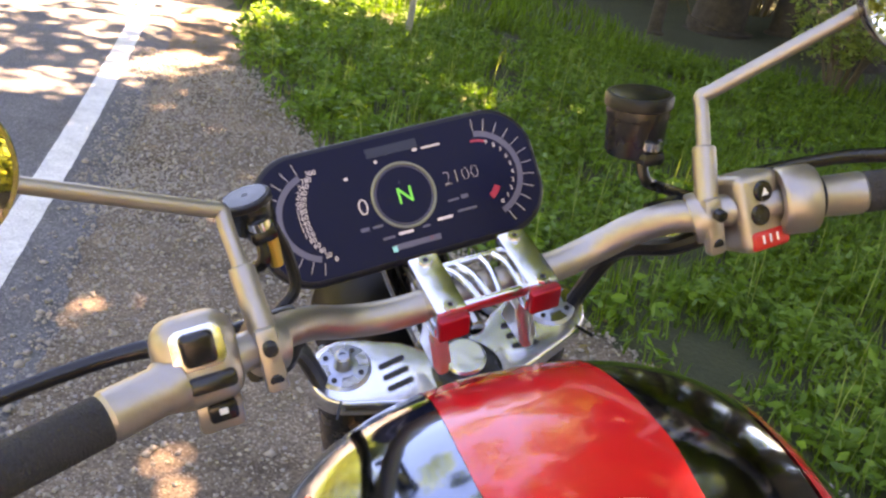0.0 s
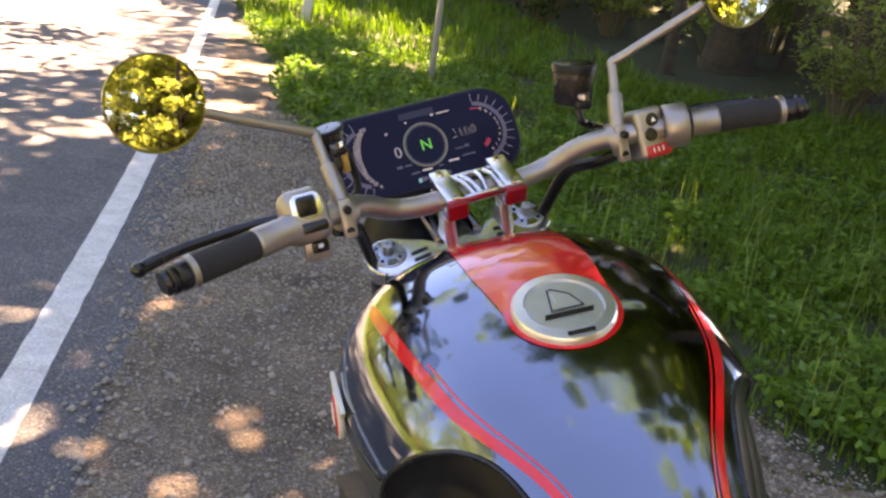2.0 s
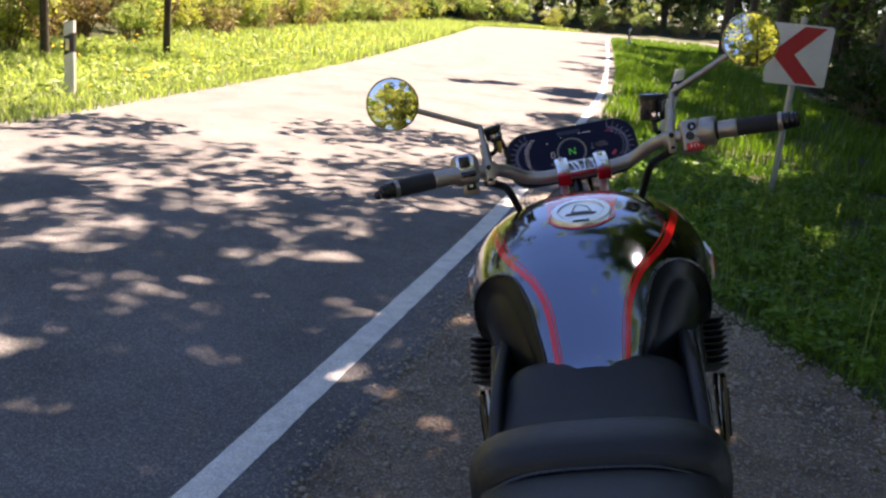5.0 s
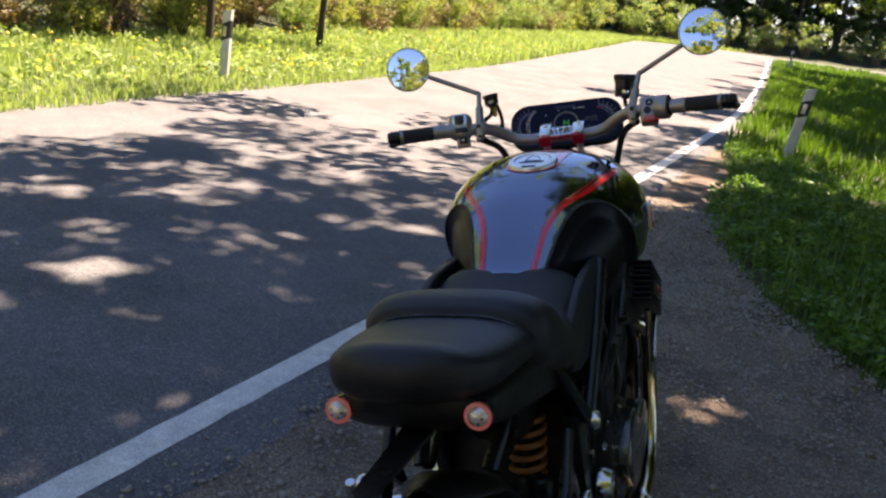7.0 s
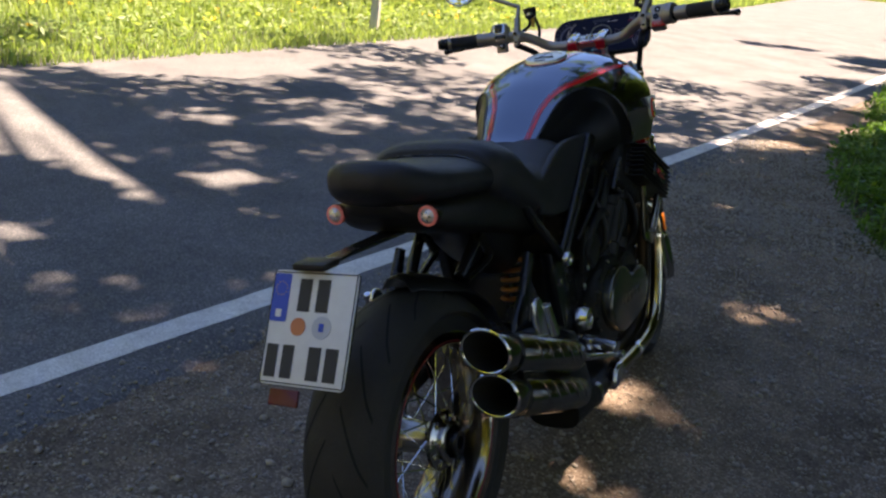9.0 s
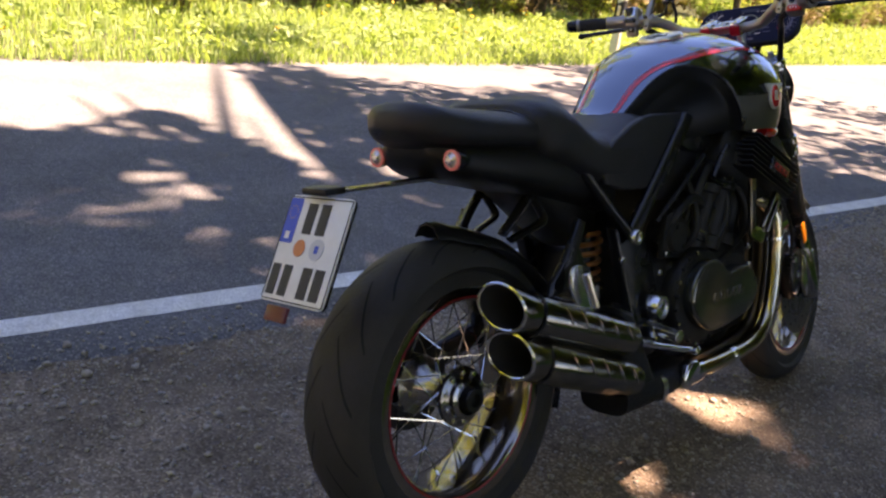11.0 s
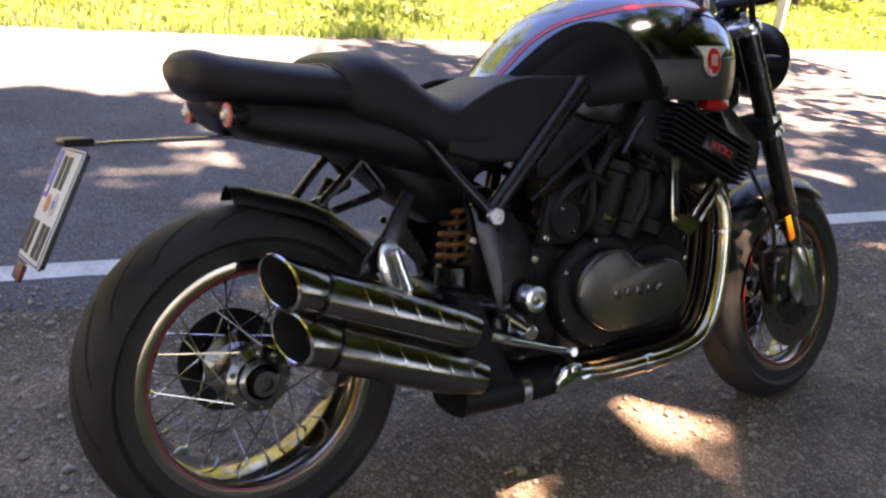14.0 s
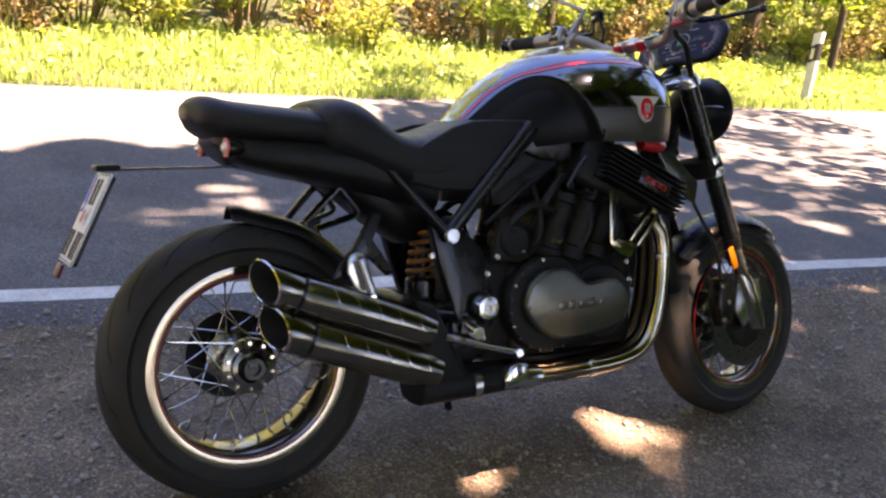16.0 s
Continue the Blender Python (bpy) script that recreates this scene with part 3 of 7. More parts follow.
# wheels
def wheel(name, centre, radius, half, rim_r, rim_half, xf, rear):
    hub = new(name)
    hub.parent = bike
    m = Matrix.Translation(centre) @ Matrix.Rotation(radians(90), 4, "Y")
    if xf is not None:
        m = xf @ m
    prof = []
    n = 26
    for k in range(n + 1):
        a = math.pi * k / n
        x = half * math.cos(a)
        r = rim_r - 0.004 + (radius - rim_r + 0.004) * (math.sin(a) ** 0.72 if 0 < k < n else 0)
        bulge = half * (1 + 0.06 * math.sin(a) ** 2) / half
        prof.append((r, x * (1 if 0.25 < a < math.pi - 0.25 else 0.82) * bulge))
    prof += [(rim_r - 0.006, -half * 0.6), (rim_r - 0.006, half * 0.6), prof[0]]
    tyre = part("tyre", lathe(prof, m, 96), RUBBER, hub, "black road tyre with curved grooves")
    # grooves: shallow dark cuts that sweep from shoulder to shoulder
    count = 16 if rear else 14
    gm = bmesh.new()
    for k in range(count):
        for s in (-1, 1):
            prev = None
            for j in range(13):
                f = j / 12
                a = math.pi / 2 - s * (0.1 + 0.72 * f)
                x = half * math.cos(a) * (1 + 0.06 * math.sin(a) ** 2)
                r = rim_r - 0.004 + (radius - rim_r + 0.004) * math.sin(a) ** 0.72 + 0.0007
                th = 2 * math.pi * (k + (0.5 if s > 0 else 0)) / count + 0.5 * f - 0.16 * max(0.0, f - 0.7)
                wd = 0.0035 * (1 - 0.6 * abs(f - 0.5)) / radius
                cur = [gm.verts.new(m @ Vector((r * math.cos(th + q), r * math.sin(th + q), x))) for q in (-wd * 1.9, wd * 1.9)]
                if prev:
                    gm.faces.new((prev[0], prev[1], cur[1], cur[0]))
                prev = cur
    part("tread_groove", gm, GROOVE, tyre, "dark tread cuts")
    half_ring = [(rim_r + 0.004, rim_half - 0.004), (rim_r + 0.002, rim_half), (rim_r - 0.004, rim_half + 0.001), (rim_r - 0.026, rim_half - 0.002), (rim_r - 0.031, rim_half - 0.007), (rim_r - 0.036, rim_half - 0.03), (rim_r - 0.042, 0.02)]
    back_ring = [(rim_r - 0.034, -0.02), (rim_r - 0.03, -rim_half + 0.03), (rim_r - 0.012, -rim_half + 0.008)]
    rp = half_ring + [(r, -h) for r, h in half_ring[::-1]] + back_ring[::-1] + [(r, -h) for r, h in back_ring] + half_ring[:1]
    rim = part("rim", lathe(rp, m, 96), RIM_METAL, hub, "polished spoked rim")
    for s in (-1, 1):
        part("rim_stripe", lathe([(rim_r - 0.0262, s * (rim_half - 0.0012)), (rim_r - 0.0212, s * (rim_half - 0.0004))], m, 96), RED_DARK, rim, "dark red pinstripe")
    hp = [(0.034, 0.09), (0.034, 0.085), (0.043, 0.082), (0.046, 0.072), (0.062, 0.066), (0.064, 0.058), (0.045, 0.05), (0.036, 0.03), (0.036, -0.03), (0.045, -0.05), (0.064, -0.058), (0.062, -0.066), (0.03, -0.075), (0.03, -0.1), (0, -0.1)]
    if not rear:
        hp = [(r * 0.8, h * 0.62) for r, h in hp]
    part("hub", lathe(hp, m, 40), BRUSHED, hub, "polished hub")
    if rear:
        for k in range(10):
            th = 2 * math.pi * k / 10
            q = m @ Vector((0.053 * math.cos(th), 0.053 * math.sin(th), 0.062))
            part("hub_bolt", lathe([(0.0, 0.012), (0.004, 0.012), (0.0055, 0.010), (0.0055, 0.0)], along(q, m.to_3x3() @ Vector((0, 0, 1))), 8), CHROME, hub)
    if rear:
        part("axle_nut", lathe([(0.026, 0.085), (0.026, 0.100), (0.024, 0.104), (0.014, 0.104), (0.013, 0.096), (0.0, 0.096)], m, 40), BLACK, hub, "large dark axle nut")
    else:
        part("axle_nut", lathe([(0, 0.09), (0.013, 0.09), (0.021, 0.086), (0.021, 0.06)], m, 20), BLACK, hub, "dark axle nut")
    k_r = 0.056 if rear else 0.046
    for k in range(36 if rear else 32):
        tot = 36 if rear else 32
        th = 2 * math.pi * k / tot
        s = 1 if k % 2 else -1
        lean = 0.42 if (k // 2) % 2 else -0.42
        z0 = s * (0.062 if rear else 0.036)
        a = Vector((k_r * math.cos(th + lean * 2.2), k_r * math.sin(th + lean * 2.2), z0))
        b = Vector(((rim_r - 0.037) * math.cos(th), (rim_r - 0.037) * math.sin(th), s * 0.012))
        sb = tube([m @ a, m @ b], 0.0019, 6, 0)
        lathe([(0, -0.004), (0.0035, -0.004), (0.0035, 0.012), (0, 0.012)], along(m @ (b + (a - b).normalized() * 0.004), m.to_3x3() @ (a - b)), 6, sb)
        part("spoke", sb, CHROME, hub)
    return hub, m


rear_wheel, REAR_M = wheel("rear_wheel", REAR, 0.318, 0.096, 0.232, 0.078, None, True)
front_wheel, FRONT_M = wheel("front_wheel", FRONT, 0.302, 0.062, 0.226, 0.05, STEER, False)


def disc(parent, m, r, z, name="brake_disc"):
    bm = bmesh.new()
    n = 64
    lathe([(r * 0.62, z - 0.0025), (r, z - 0.0025), (r, z + 0.0025), (r * 0.62, z + 0.0025), (r * 0.62, z - 0.0025)], m, n, bm)
    d = part(name, bm, SATIN if r < 0.13 else DISC_STEEL, parent, "drilled steel brake disc")
    part("disc_carrier", lathe([(0.03, z - 0.003), (r * 0.64, z - 0.003), (r * 0.64, z + 0.003), (0.03, z + 0.003)], m, 10), BLACK, d)
    for k in range(20):
        th = 2 * math.pi * k / 20
        rr = r * (0.72 if k % 2 else 0.88)
        q = m @ Vector((rr * math.cos(th), rr * math.sin(th), z - 0.0032))
        part("disc_hole", lathe([(0, 0), (0.004, 0), (0.004, 0.0064), (0, 0.0064)], along(q, m.to_3x3() @ Vector((0, 0, 1))), 8), GROOVE, d)


disc(rear_wheel, REAR_M, 0.105, -0.09)
disc(front_wheel, FRONT_M, 0.148, 0.072)
disc(front_wheel, FRONT_M, 0.148, -0.072)

# fuel tank
T_TOP = [(0.54, 0.862), (0.57, 0.884), (0.62, 0.937), (0.70, 0.998), (0.79, 1.040), (0.85, 1.055), (0.95, 1.067), (1.03, 1.062), (1.09, 1.046), (1.13, 1.024), (1.16, 0.995), (1.18, 0.96), (1.205, 0.91)]
T_W = [(0.54, 0.098), (0.57, 0.108), (0.62, 0.135), (0.70, 0.175), (0.78, 0.206), (0.85, 0.224), (0.92, 0.234), (0.99, 0.238), (1.06, 0.232), (1.11, 0.212), (1.15, 0.178), (1.185, 0.12), (1.205, 0.06)]
T_S = [(0.54, 0.80), (0.60, 0.81), (0.70, 0.85), (0.80, 0.878), (0.95, 0.89), (1.205, 0.89)]
T_B = [(0.54, 0.775), (0.70, 0.80), (0.85, 0.815), (1.1, 0.81), (1.205, 0.83)]
ARCH = [(0.54, 0.842), (0.575, 0.872), (0.60, 0.894), (0.645, 0.934), (0.70, 0.969), (0.735, 0.980), (0.765, 0.979), (0.79, 0.963), (0.815, 0.94), (0.842, 0.90), (0.863, 0.86), (0.878, 0.80)]


def soft(pairs, v):
    """A smoothed reading of a curve."""
    return sum(interp(pairs, v + d) * w for d, w in ((-0.03, 0.15), (-0.015, 0.2), (0, 0.3), (0.015, 0.2), (0.03, 0.15)))


def tank_point(y, a, side=1, lift=0.0, dent=True):
    zt, w, zs, zb = soft(T_TOP, y), soft(T_W, y), soft(T_S, y), soft(T_B, y)
    n = 2.25
    if a <= 0.75:
        th = a / 0.75 * math.pi / 2
        x = w * math.sin(th) ** (2 / n)
        z = zs + (zt - zs) * max(0.0, math.cos(th)) ** (2 / n)
    else:
        f = (a - 0.75) / 0.25
        x, z = w * (1 - 0.05 * f * f), zs - (zs - zb) * f
    if dent and y < 0.885:
        d = soft(ARCH, y) - z
        if d > 0:
            x -= min(0.019, 0.5 * w) * min(1, d / 0.035) ** 0.8 * min(1, (0.885 - y) / 0.03)
    return Vector((side * x, y, z))


def a_for_x(y, x):
    lo, hi = 0.0, 0.75
    for _ in range(24):
        mid = (lo + hi) / 2
        if tank_point(y, mid, 1, dent=False).x < x:
            lo = mid
        else:
            hi = mid
    return lo


NY, NA = 150, 72
TY = [0.545 + (1.203 - 0.545) * k / NY for k in range(NY + 1)]
shell, knee, low = bmesh.new(), [bmesh.new(), bmesh.new()], [bmesh.new(), bmesh.new()]
grid = {}


def tank_vert(bm, j, i, side):
    key = (id(bm), j, i, side if i else 0)
    if key not in grid:
        grid[key] = bm.verts.new(tank_point(TY[j], i / NA, side))
    return grid[key]


for side in (-1, 1):
    for j in range(NY):
        for i in range(NA):
            c = tank_point((TY[j] + TY[j + 1]) / 2, (i + 0.5) / NA, 1)
            in_arch = c.y < 0.878 and c.z < soft(ARCH, c.y)
            bm = knee[(side + 1) // 2] if in_arch else (low[(side + 1) // 2] if c.z < 0.902 and c.y > 0.83 else shell)
            q = [tank_vert(bm, j, i, side), tank_vert(bm, j, i + 1, side), tank_vert(bm, j + 1, i + 1, side), tank_vert(bm, j + 1, i, side)]
            bm.faces.new(list(dict.fromkeys(q)))
tank = part("fuel_tank", shell, TANK, bike, "black metallic fuel tank with red stripes", sharp=60)
for k in (0, 1):
    part("knee_panel", knee[k], KNEE, tank, "black knee recess", sharp=60)
    part("lower_panel", low[k], TANK_LOW, tank, "grey lower tank panel", sharp=60)


def a_for_z(y, z):
    lo, hi = 0.0, 1.0
    for _ in range(24):
        mid = (lo + hi) / 2
        if tank_point(y, mid, 1).z > z:
            lo = mid
        else:
            hi = mid
    return lo


def tank_seams(s):
    pts = []
    for k in range(31):
        y = 0.548 + (0.872 - 0.548) * (1 - (1 - k / 30) ** 1.6)
        pts.append(tank_point(y, a_for_z(y, soft(ARCH, y)), s) - Vector((s * 0.0015, 0, 0)))
    pts += [tank_point(0.880, a_for_z(0.880, z), s) for z in (0.845, 0.83, 0.817)]
    part("panel_edge", tube(pts, 0.0034, 8, 2), BLACK, tank, "dark seam round the knee recess")
    part("panel_edge", tube([tank_point(y, a_for_z(y, 0.9015), s) for y in np.linspace(0.845, 1.19, 24)], 0.0022, 8, 2), BLACK, tank)


both(tank_seams)


def ribbon(path, width, side, lift, parent, material, name="stripe", cross=4):
    """A painted stripe that follows the tank: path holds (y, x)."""
    bm = bmesh.new()
    prev = None
    pts = smooth_path([(p[0], p[1], p[2] if len(p) > 2 else width) for p in path], 6)
    for p in pts:
        cur = []
        for k in range(cross + 1):
            x = p.y + p.z * (k / cross - 0.5)
            a = a_for_x(p.x, max(0.0005, x))
            e = 0.002
            b0 = tank_point(p.x, a, side, dent=False)
            u = tank_point(p.x + e, a, side, dent=False) - b0
            v = tank_point(p.x, min(a + 0.004, 0.76), side, dent=False) - tank_point(p.x, max(a - 0.004, 0), side, dent=False)
            nn = u.cross(v).normalized()
            if nn.z < 0:
                nn = -nn
            cur.append(bm.verts.new(b0 + nn * lift))
        if prev:
            for k in range(cross):
                bm.faces.new((prev[k], prev[k + 1], cur[k + 1], cur[k]))
        prev = cur
    return part(name, bm, material, parent, "red painted stripe", sharp=60)


def stripes(s):
    ribbon([(0.556, 0.055, 0.0075), (0.60, 0.061, 0.008), (0.64, 0.069, 0.0085), (0.68, 0.085, 0.009), (0.72, 0.108, 0.0095), (0.76, 0.131, 0.0105), (0.80, 0.148, 0.0115), (0.86, 0.162, 0.012), (0.93, 0.173, 0.012), (1.0, 0.179, 0.011), (1.045, 0.178, 0.004)], 0.01, s, 0.0012, tank, RED)
    ribbon([(0.556, 0.0478, 0.0022), (0.60, 0.0535, 0.0022), (0.64, 0.0612, 0.0022), (0.68, 0.0768, 0.0022), (0.72, 0.0992, 0.0022), (0.76, 0.1212, 0.0022), (0.80, 0.1378, 0.0022), (0.86, 0.1518, 0.002)], 0.0025, s, 0.0012, tank, RED)


both(stripes)
# red panel on the top, round the filler
bm = bmesh.new()
prev = None
for k in range(41):
    y = 0.7905 + (1.195 - 0.7905) * (k / 40) ** 1.4
    round_part = math.sqrt(max(0.0, 0.0635 ** 2 - (0.854 - y) ** 2))
    half = max(0.003, round_part if y < 0.868 else min(0.0715, 0.0618 + 0.115 * (y - 0.868)))
    if y > 1.0:
        half -= 0.006 * (y - 1.0) / 0.2
    cur = []
    for i in range(17):
        x = half * (i / 8 - 1)
        p = tank_point(y, a_for_x(y, abs(x) + 1e-5), 1 if x >= 0 else -1, dent=False)
        cur.append(bm.verts.new(p + Vector((x * 0.004, 0, 0.0014))))
    if prev:
        for i in range(16):
            bm.faces.new((prev[i], prev[i + 1], cur[i + 1], cur[i]))
    prev = cur
part("top_panel", bm, RED, tank, "glossy red panel round the filler cap", sharp=60)
# filler cap
c0 = tank_point(0.851, 0, 1)
slope = (tank_point(0.90, 0, 1) - tank_point(0.79, 0, 1)).normalized()
CAP_M = Matrix.Translation(c0) @ Matrix.Rotation(math.asin(slope.z), 4, "X")
cap = part("filler_cap", lathe([(0, 0.006), (0.040, 0.006), (0.0405, 0.0035), (0.0425, 0.0035), (0.0435, 0.0075), (0.0545, 0.0065), (0.0568, 0.003), (0.0568, -0.006)], CAP_M, 64), CAP_METAL, tank, "round satin metal filler cap")
part("cap_rim_notch", slab(round_rect(0.03, 0.005, 0.001, 2), 0.004, CAP_M @ pose(0, -0.047, 0.0068), 0), BLACK, cap)
EMB = CAP_M @ Matrix.Diagonal((1.3, 1.3, 1, 1))
part("cap_emblem", slab([(-0.022, -0.014), (0.02, -0.014), (0.022, -0.009), (-0.02, -0.009)], 0.002, EMB @ pose(0, 0, 0.0065), 0), BLACK, cap, "dark engraved emblem")
part("cap_emblem", slab([(-0.012, -0.004), (0.014, -0.004), (0.008, 0.012), (-0.004, 0.021), (-0.006, 0.004)], 0.0016, EMB @ pose(0, 0, 0.0063), 0), CAP_METAL, cap)
for pts in ([(-0.013, -0.006), (-0.007, 0.021)], [(-0.005, 0.022), (0.009, 0.012)], [(-0.013, -0.005), (0.015, -0.005)], [(0.009, 0.012), (0.015, -0.005)]):
    part("cap_emblem", tube([EMB @ Vector((*p, 0.0068)) for p in pts], 0.0011, 6, 0), BLACK, cap)

# winged badges on the tank sides


def badge(s):
    at = tank_point(0.998, 0.73, s)
    u, v = tank_point(1.03, 0.73, s) - tank_point(0.96, 0.73, s), tank_point(0.998, 0.66, s) - tank_point(0.998, 0.80, s)
    nrm = u.cross(v).normalized()
    if nrm.x * s < 0:
        nrm = -nrm
    yv = v.normalized()
    xv = yv.cross(nrm).normalized()
    m = Matrix(((xv.x, yv.x, nrm.x, at.x), (xv.y, yv.y, nrm.y, at.y), (xv.z, yv.z, nrm.z, at.z), (0, 0, 0, 1))) @ pose(0, 0.0, 0.004)
    oval2 = [(0.021 * math.cos(2 * math.pi * k / 32), 0.028 * math.sin(2 * math.pi * k / 32) - 0.006) for k in range(32)]
    b = part("badge", slab([(x * 1.16, y * 1.14) for x, y in oval2], 0.008, m @ pose(0, 0, 0.001), 0.0015), CREAM, tank, "winged enamel badge, red and cream")
    part("badge_wing", slab([(0.05, 0.026), (-0.05, 0.026), (-0.028, 0.004), (-0.012, -0.012), (0.012, -0.012), (0.028, 0.004)], 0.006, m, 0.001), CREAM, b)
    part("badge_centre", slab(oval2, 0.004, m @ pose(0, 0, 0.0052), 0.001), RED, b)
    for px in (-0.007, 0, 0.007):
        part("badge_bar", box((0.003, 0.024, 0.002), (px, -0.004, 0.0078), 0.0006, m=m), CREAM, b)


both(badge)
# red scoop under the tank nose


def scoop(s):
    pts = [(0.20, 1.02, 0.805), (0.19, 1.09, 0.80), (0.15, 1.14, 0.815)]
    part("tank_trim", tube([(s * x, y, z) for x, y, z in pts], [0.014, 0.018, 0.012], 12, 8), RED, tank, "red trim under the tank nose")


both(scoop)

# seat
def loft_y(table, power=2.6, n=36):
    return loft([oval(w, t, b, y, n, power) for y, w, t, b in table])


def fine(table, step=0.012):
    ks = [r[0] for r in table]
    out = []
    y = ks[0]
    while y < ks[-1] + 1e-6:
        out.append((y, *[sum(interp([(r[0], r[c]) for r in table], y + d) for d in (-0.01, 0, 0.01)) / 3 for c in range(1, len(table[0]))]))
        y += step
    return out


rear_pad = part("passenger_pad", loft_y(fine([(-0.110, 0.02, 0.898, 0.880), (-0.103, 0.06, 0.914, 0.858), (-0.088, 0.088, 0.923, 0.842), (-0.065, 0.106, 0.924, 0.830), (-0.035, 0.122, 0.915, 0.822), (0.02, 0.136, 0.908, 0.816), (0.08, 0.142, 0.902, 0.812), (0.13, 0.145, 0.897, 0.808), (0.20, 0.145, 0.890, 0.80), (0.26, 0.143, 0.885, 0.79)], 0.006), 2.7), LEATHER, bike, "black leather passenger pad with raised rear lip", sharp=70)
part("seam", tube([(x, 0.155 - 0.5 * x * x, 0.8965 - (abs(x) / 0.14) ** 4 * 0.03) for x in np.linspace(-0.135, 0.135, 15)], 0.0025, 8, 3), BLACK, rear_pad)
front_pad = part("rider_pad", loft_y(fine([(0.163, 0.13, 0.902, 0.82), (0.172, 0.150, 0.914, 0.79), (0.195, 0.161, 0.921, 0.775), (0.235, 0.165, 0.921, 0.765), (0.275, 0.166, 0.905, 0.75), (0.31, 0.167, 0.876, 0.735), (0.345, 0.168, 0.850, 0.72), (0.385, 0.168, 0.836, 0.71), (0.44, 0.167, 0.838, 0.70), (0.49, 0.165, 0.852, 0.70), (0.53, 0.160, 0.864, 0.71), (0.565, 0.152, 0.876, 0.73), (0.582, 0.144, 0.874, 0.75)], 0.008), 3.2), LEATHER, bike, "black leather rider seat, deep dip before a roll", sharp=70)


def seat_flank(s):
    bm = bmesh.new()
    outline = [(0.37, 0.725), (0.36, 0.79), (0.42, 0.822), (0.48, 0.852), (0.53, 0.866), (0.565, 0.869), (0.73, 0.868), (0.745, 0.85), (0.60, 0.715), (0.52, 0.70), (0.44, 0.705)]
    part("seat_flank", slab(outline, 0.02, Matrix(((0, 0, s, s * 0.154), (1, 0, 0, 0), (0, 1, 0, 0), (0, 0, 0, 1))), 0.007, bm, 3), LEATHER, front_pad, "leather flank under the tank")


both(seat_flank)

# tail
tail = part("tail_fairing", loft_y(fine([(-0.062, 0.05, 0.838, 0.822), (-0.052, 0.085, 0.842, 0.800), (-0.03, 0.108, 0.842, 0.782), (0.0, 0.120, 0.84, 0.765), (0.08, 0.132, 0.838, 0.745), (0.16, 0.138, 0.835, 0.728), (0.25, 0.141, 0.83, 0.705), (0.36, 0.138, 0.82, 0.675), (0.46, 0.128, 0.80, 0.645)], 0.01), 3.6), PLASTIC, bike, "black tail fairing under the seat", sharp=60)
part("under_tray", loft([oval(0.06, 0.765, 0.735, 0.17), oval(0.08, 0.76, 0.69, 0.24), oval(0.085, 0.76, 0.62, 0.32), oval(0.08, 0.74, 0.57, 0.40), oval(0.07, 0.72, 0.57, 0.46)]), PLASTIC, tail)


def blinker(s):
    m = along((s * 0.107, -0.038, 0.810), (0, -1, 0.03))
    b = part("tail_light", lathe([(0, -0.03), (0.012, -0.03), (0.019, -0.015), (0.0205, 0.004), (0.0205, 0.010), (0.0175, 0.010)], m, 32), BLACK, tail, "round combined tail light with red ring")
    part("lens_ring", lathe([(0.0160, 0.008), (0.0160, 0.0125), (0.0200, 0.0115), (0.0207, 0.007)], m, 32), glow("lit_red", (0.42, 0.12, 0.11), 0.06), b, "red ring")
    part("lens", lathe([(0.0, 0.0195), (0.007, 0.0185), (0.0125, 0.0155), (0.0162, 0.0105)], m, 24), LENS, b, "clear lens")
    for k in range(5):
        a = 2 * math.pi * k / 5
        part("reflector_facet", box((0.005, 0.004, 0.002), (0.008 * math.cos(a), 0.008 * math.sin(a), 0.0178), 0.0006, (0, 25, math.degrees(a)), m=m), CHROME, b)


both(blinker)

# plate carrier and number plate
carrier = part("plate_arm", loft([[Vector((x * w, y, z + dz)) for x, dz in ((-1, 0.003), (1, 0.003), (1, -0.003), (-1, -0.003))] for y, w, z in ((0.04, 0.028, 0.768), (-0.08, 0.022, 0.767), (-0.2, 0.018, 0.767), (-0.265, 0.02, 0.766))]), BLACK, bike, "flat black plate arm")
part("plate_lamp", box((0.07, 0.05, 0.014), (0.005, -0.275, 0.771), 0.005), PLASTIC, carrier, "small black plate lamp")
PLATE_M = Matrix.Translation((0.008, -0.322, 0.668)) @ Matrix.Rotation(radians(90 - 26), 4, "X")
plate = part("number_plate", slab(round_rect(0.182, 0.203, 0.01), 0.004, PLATE_M, 0.001), WHITE, bike, "white number plate with blue band")
part("plate_border", slab(round_rect(0.182, 0.203, 0.01), 0.0022, PLATE_M @ pose(0, 0, -0.004), 0), BLACK, plate)
part("plate_backing", slab(round_rect(0.176, 0.196, 0.008), 0.005, PLATE_M @ pose(0, 0, -0.0078), 0.001), BLACK, plate)
for w, h, x, y in ((0.176, 0.002, 0, 0.0975), (0.176, 0.002, 0, -0.0975), (0.002, 0.193, 0.0885, 0), (0.002, 0.193, -0.0885, 0)):
    part("plate_rim", box((w, h, 0.001), (x, y, 0.0024), 0, m=PLATE_M), BLACK, plate)
part("blue_band", slab(round_rect(0.036, 0.086, 0.004), 0.001, PLATE_M @ pose(-0.069, 0.052, 0.0026), 0), BLUE, plate, "blue band")
part("band_mark", box((0.012, 0.014, 0.001), (-0.069, 0.024, 0.0034), 0, m=PLATE_M), WHITE, plate)
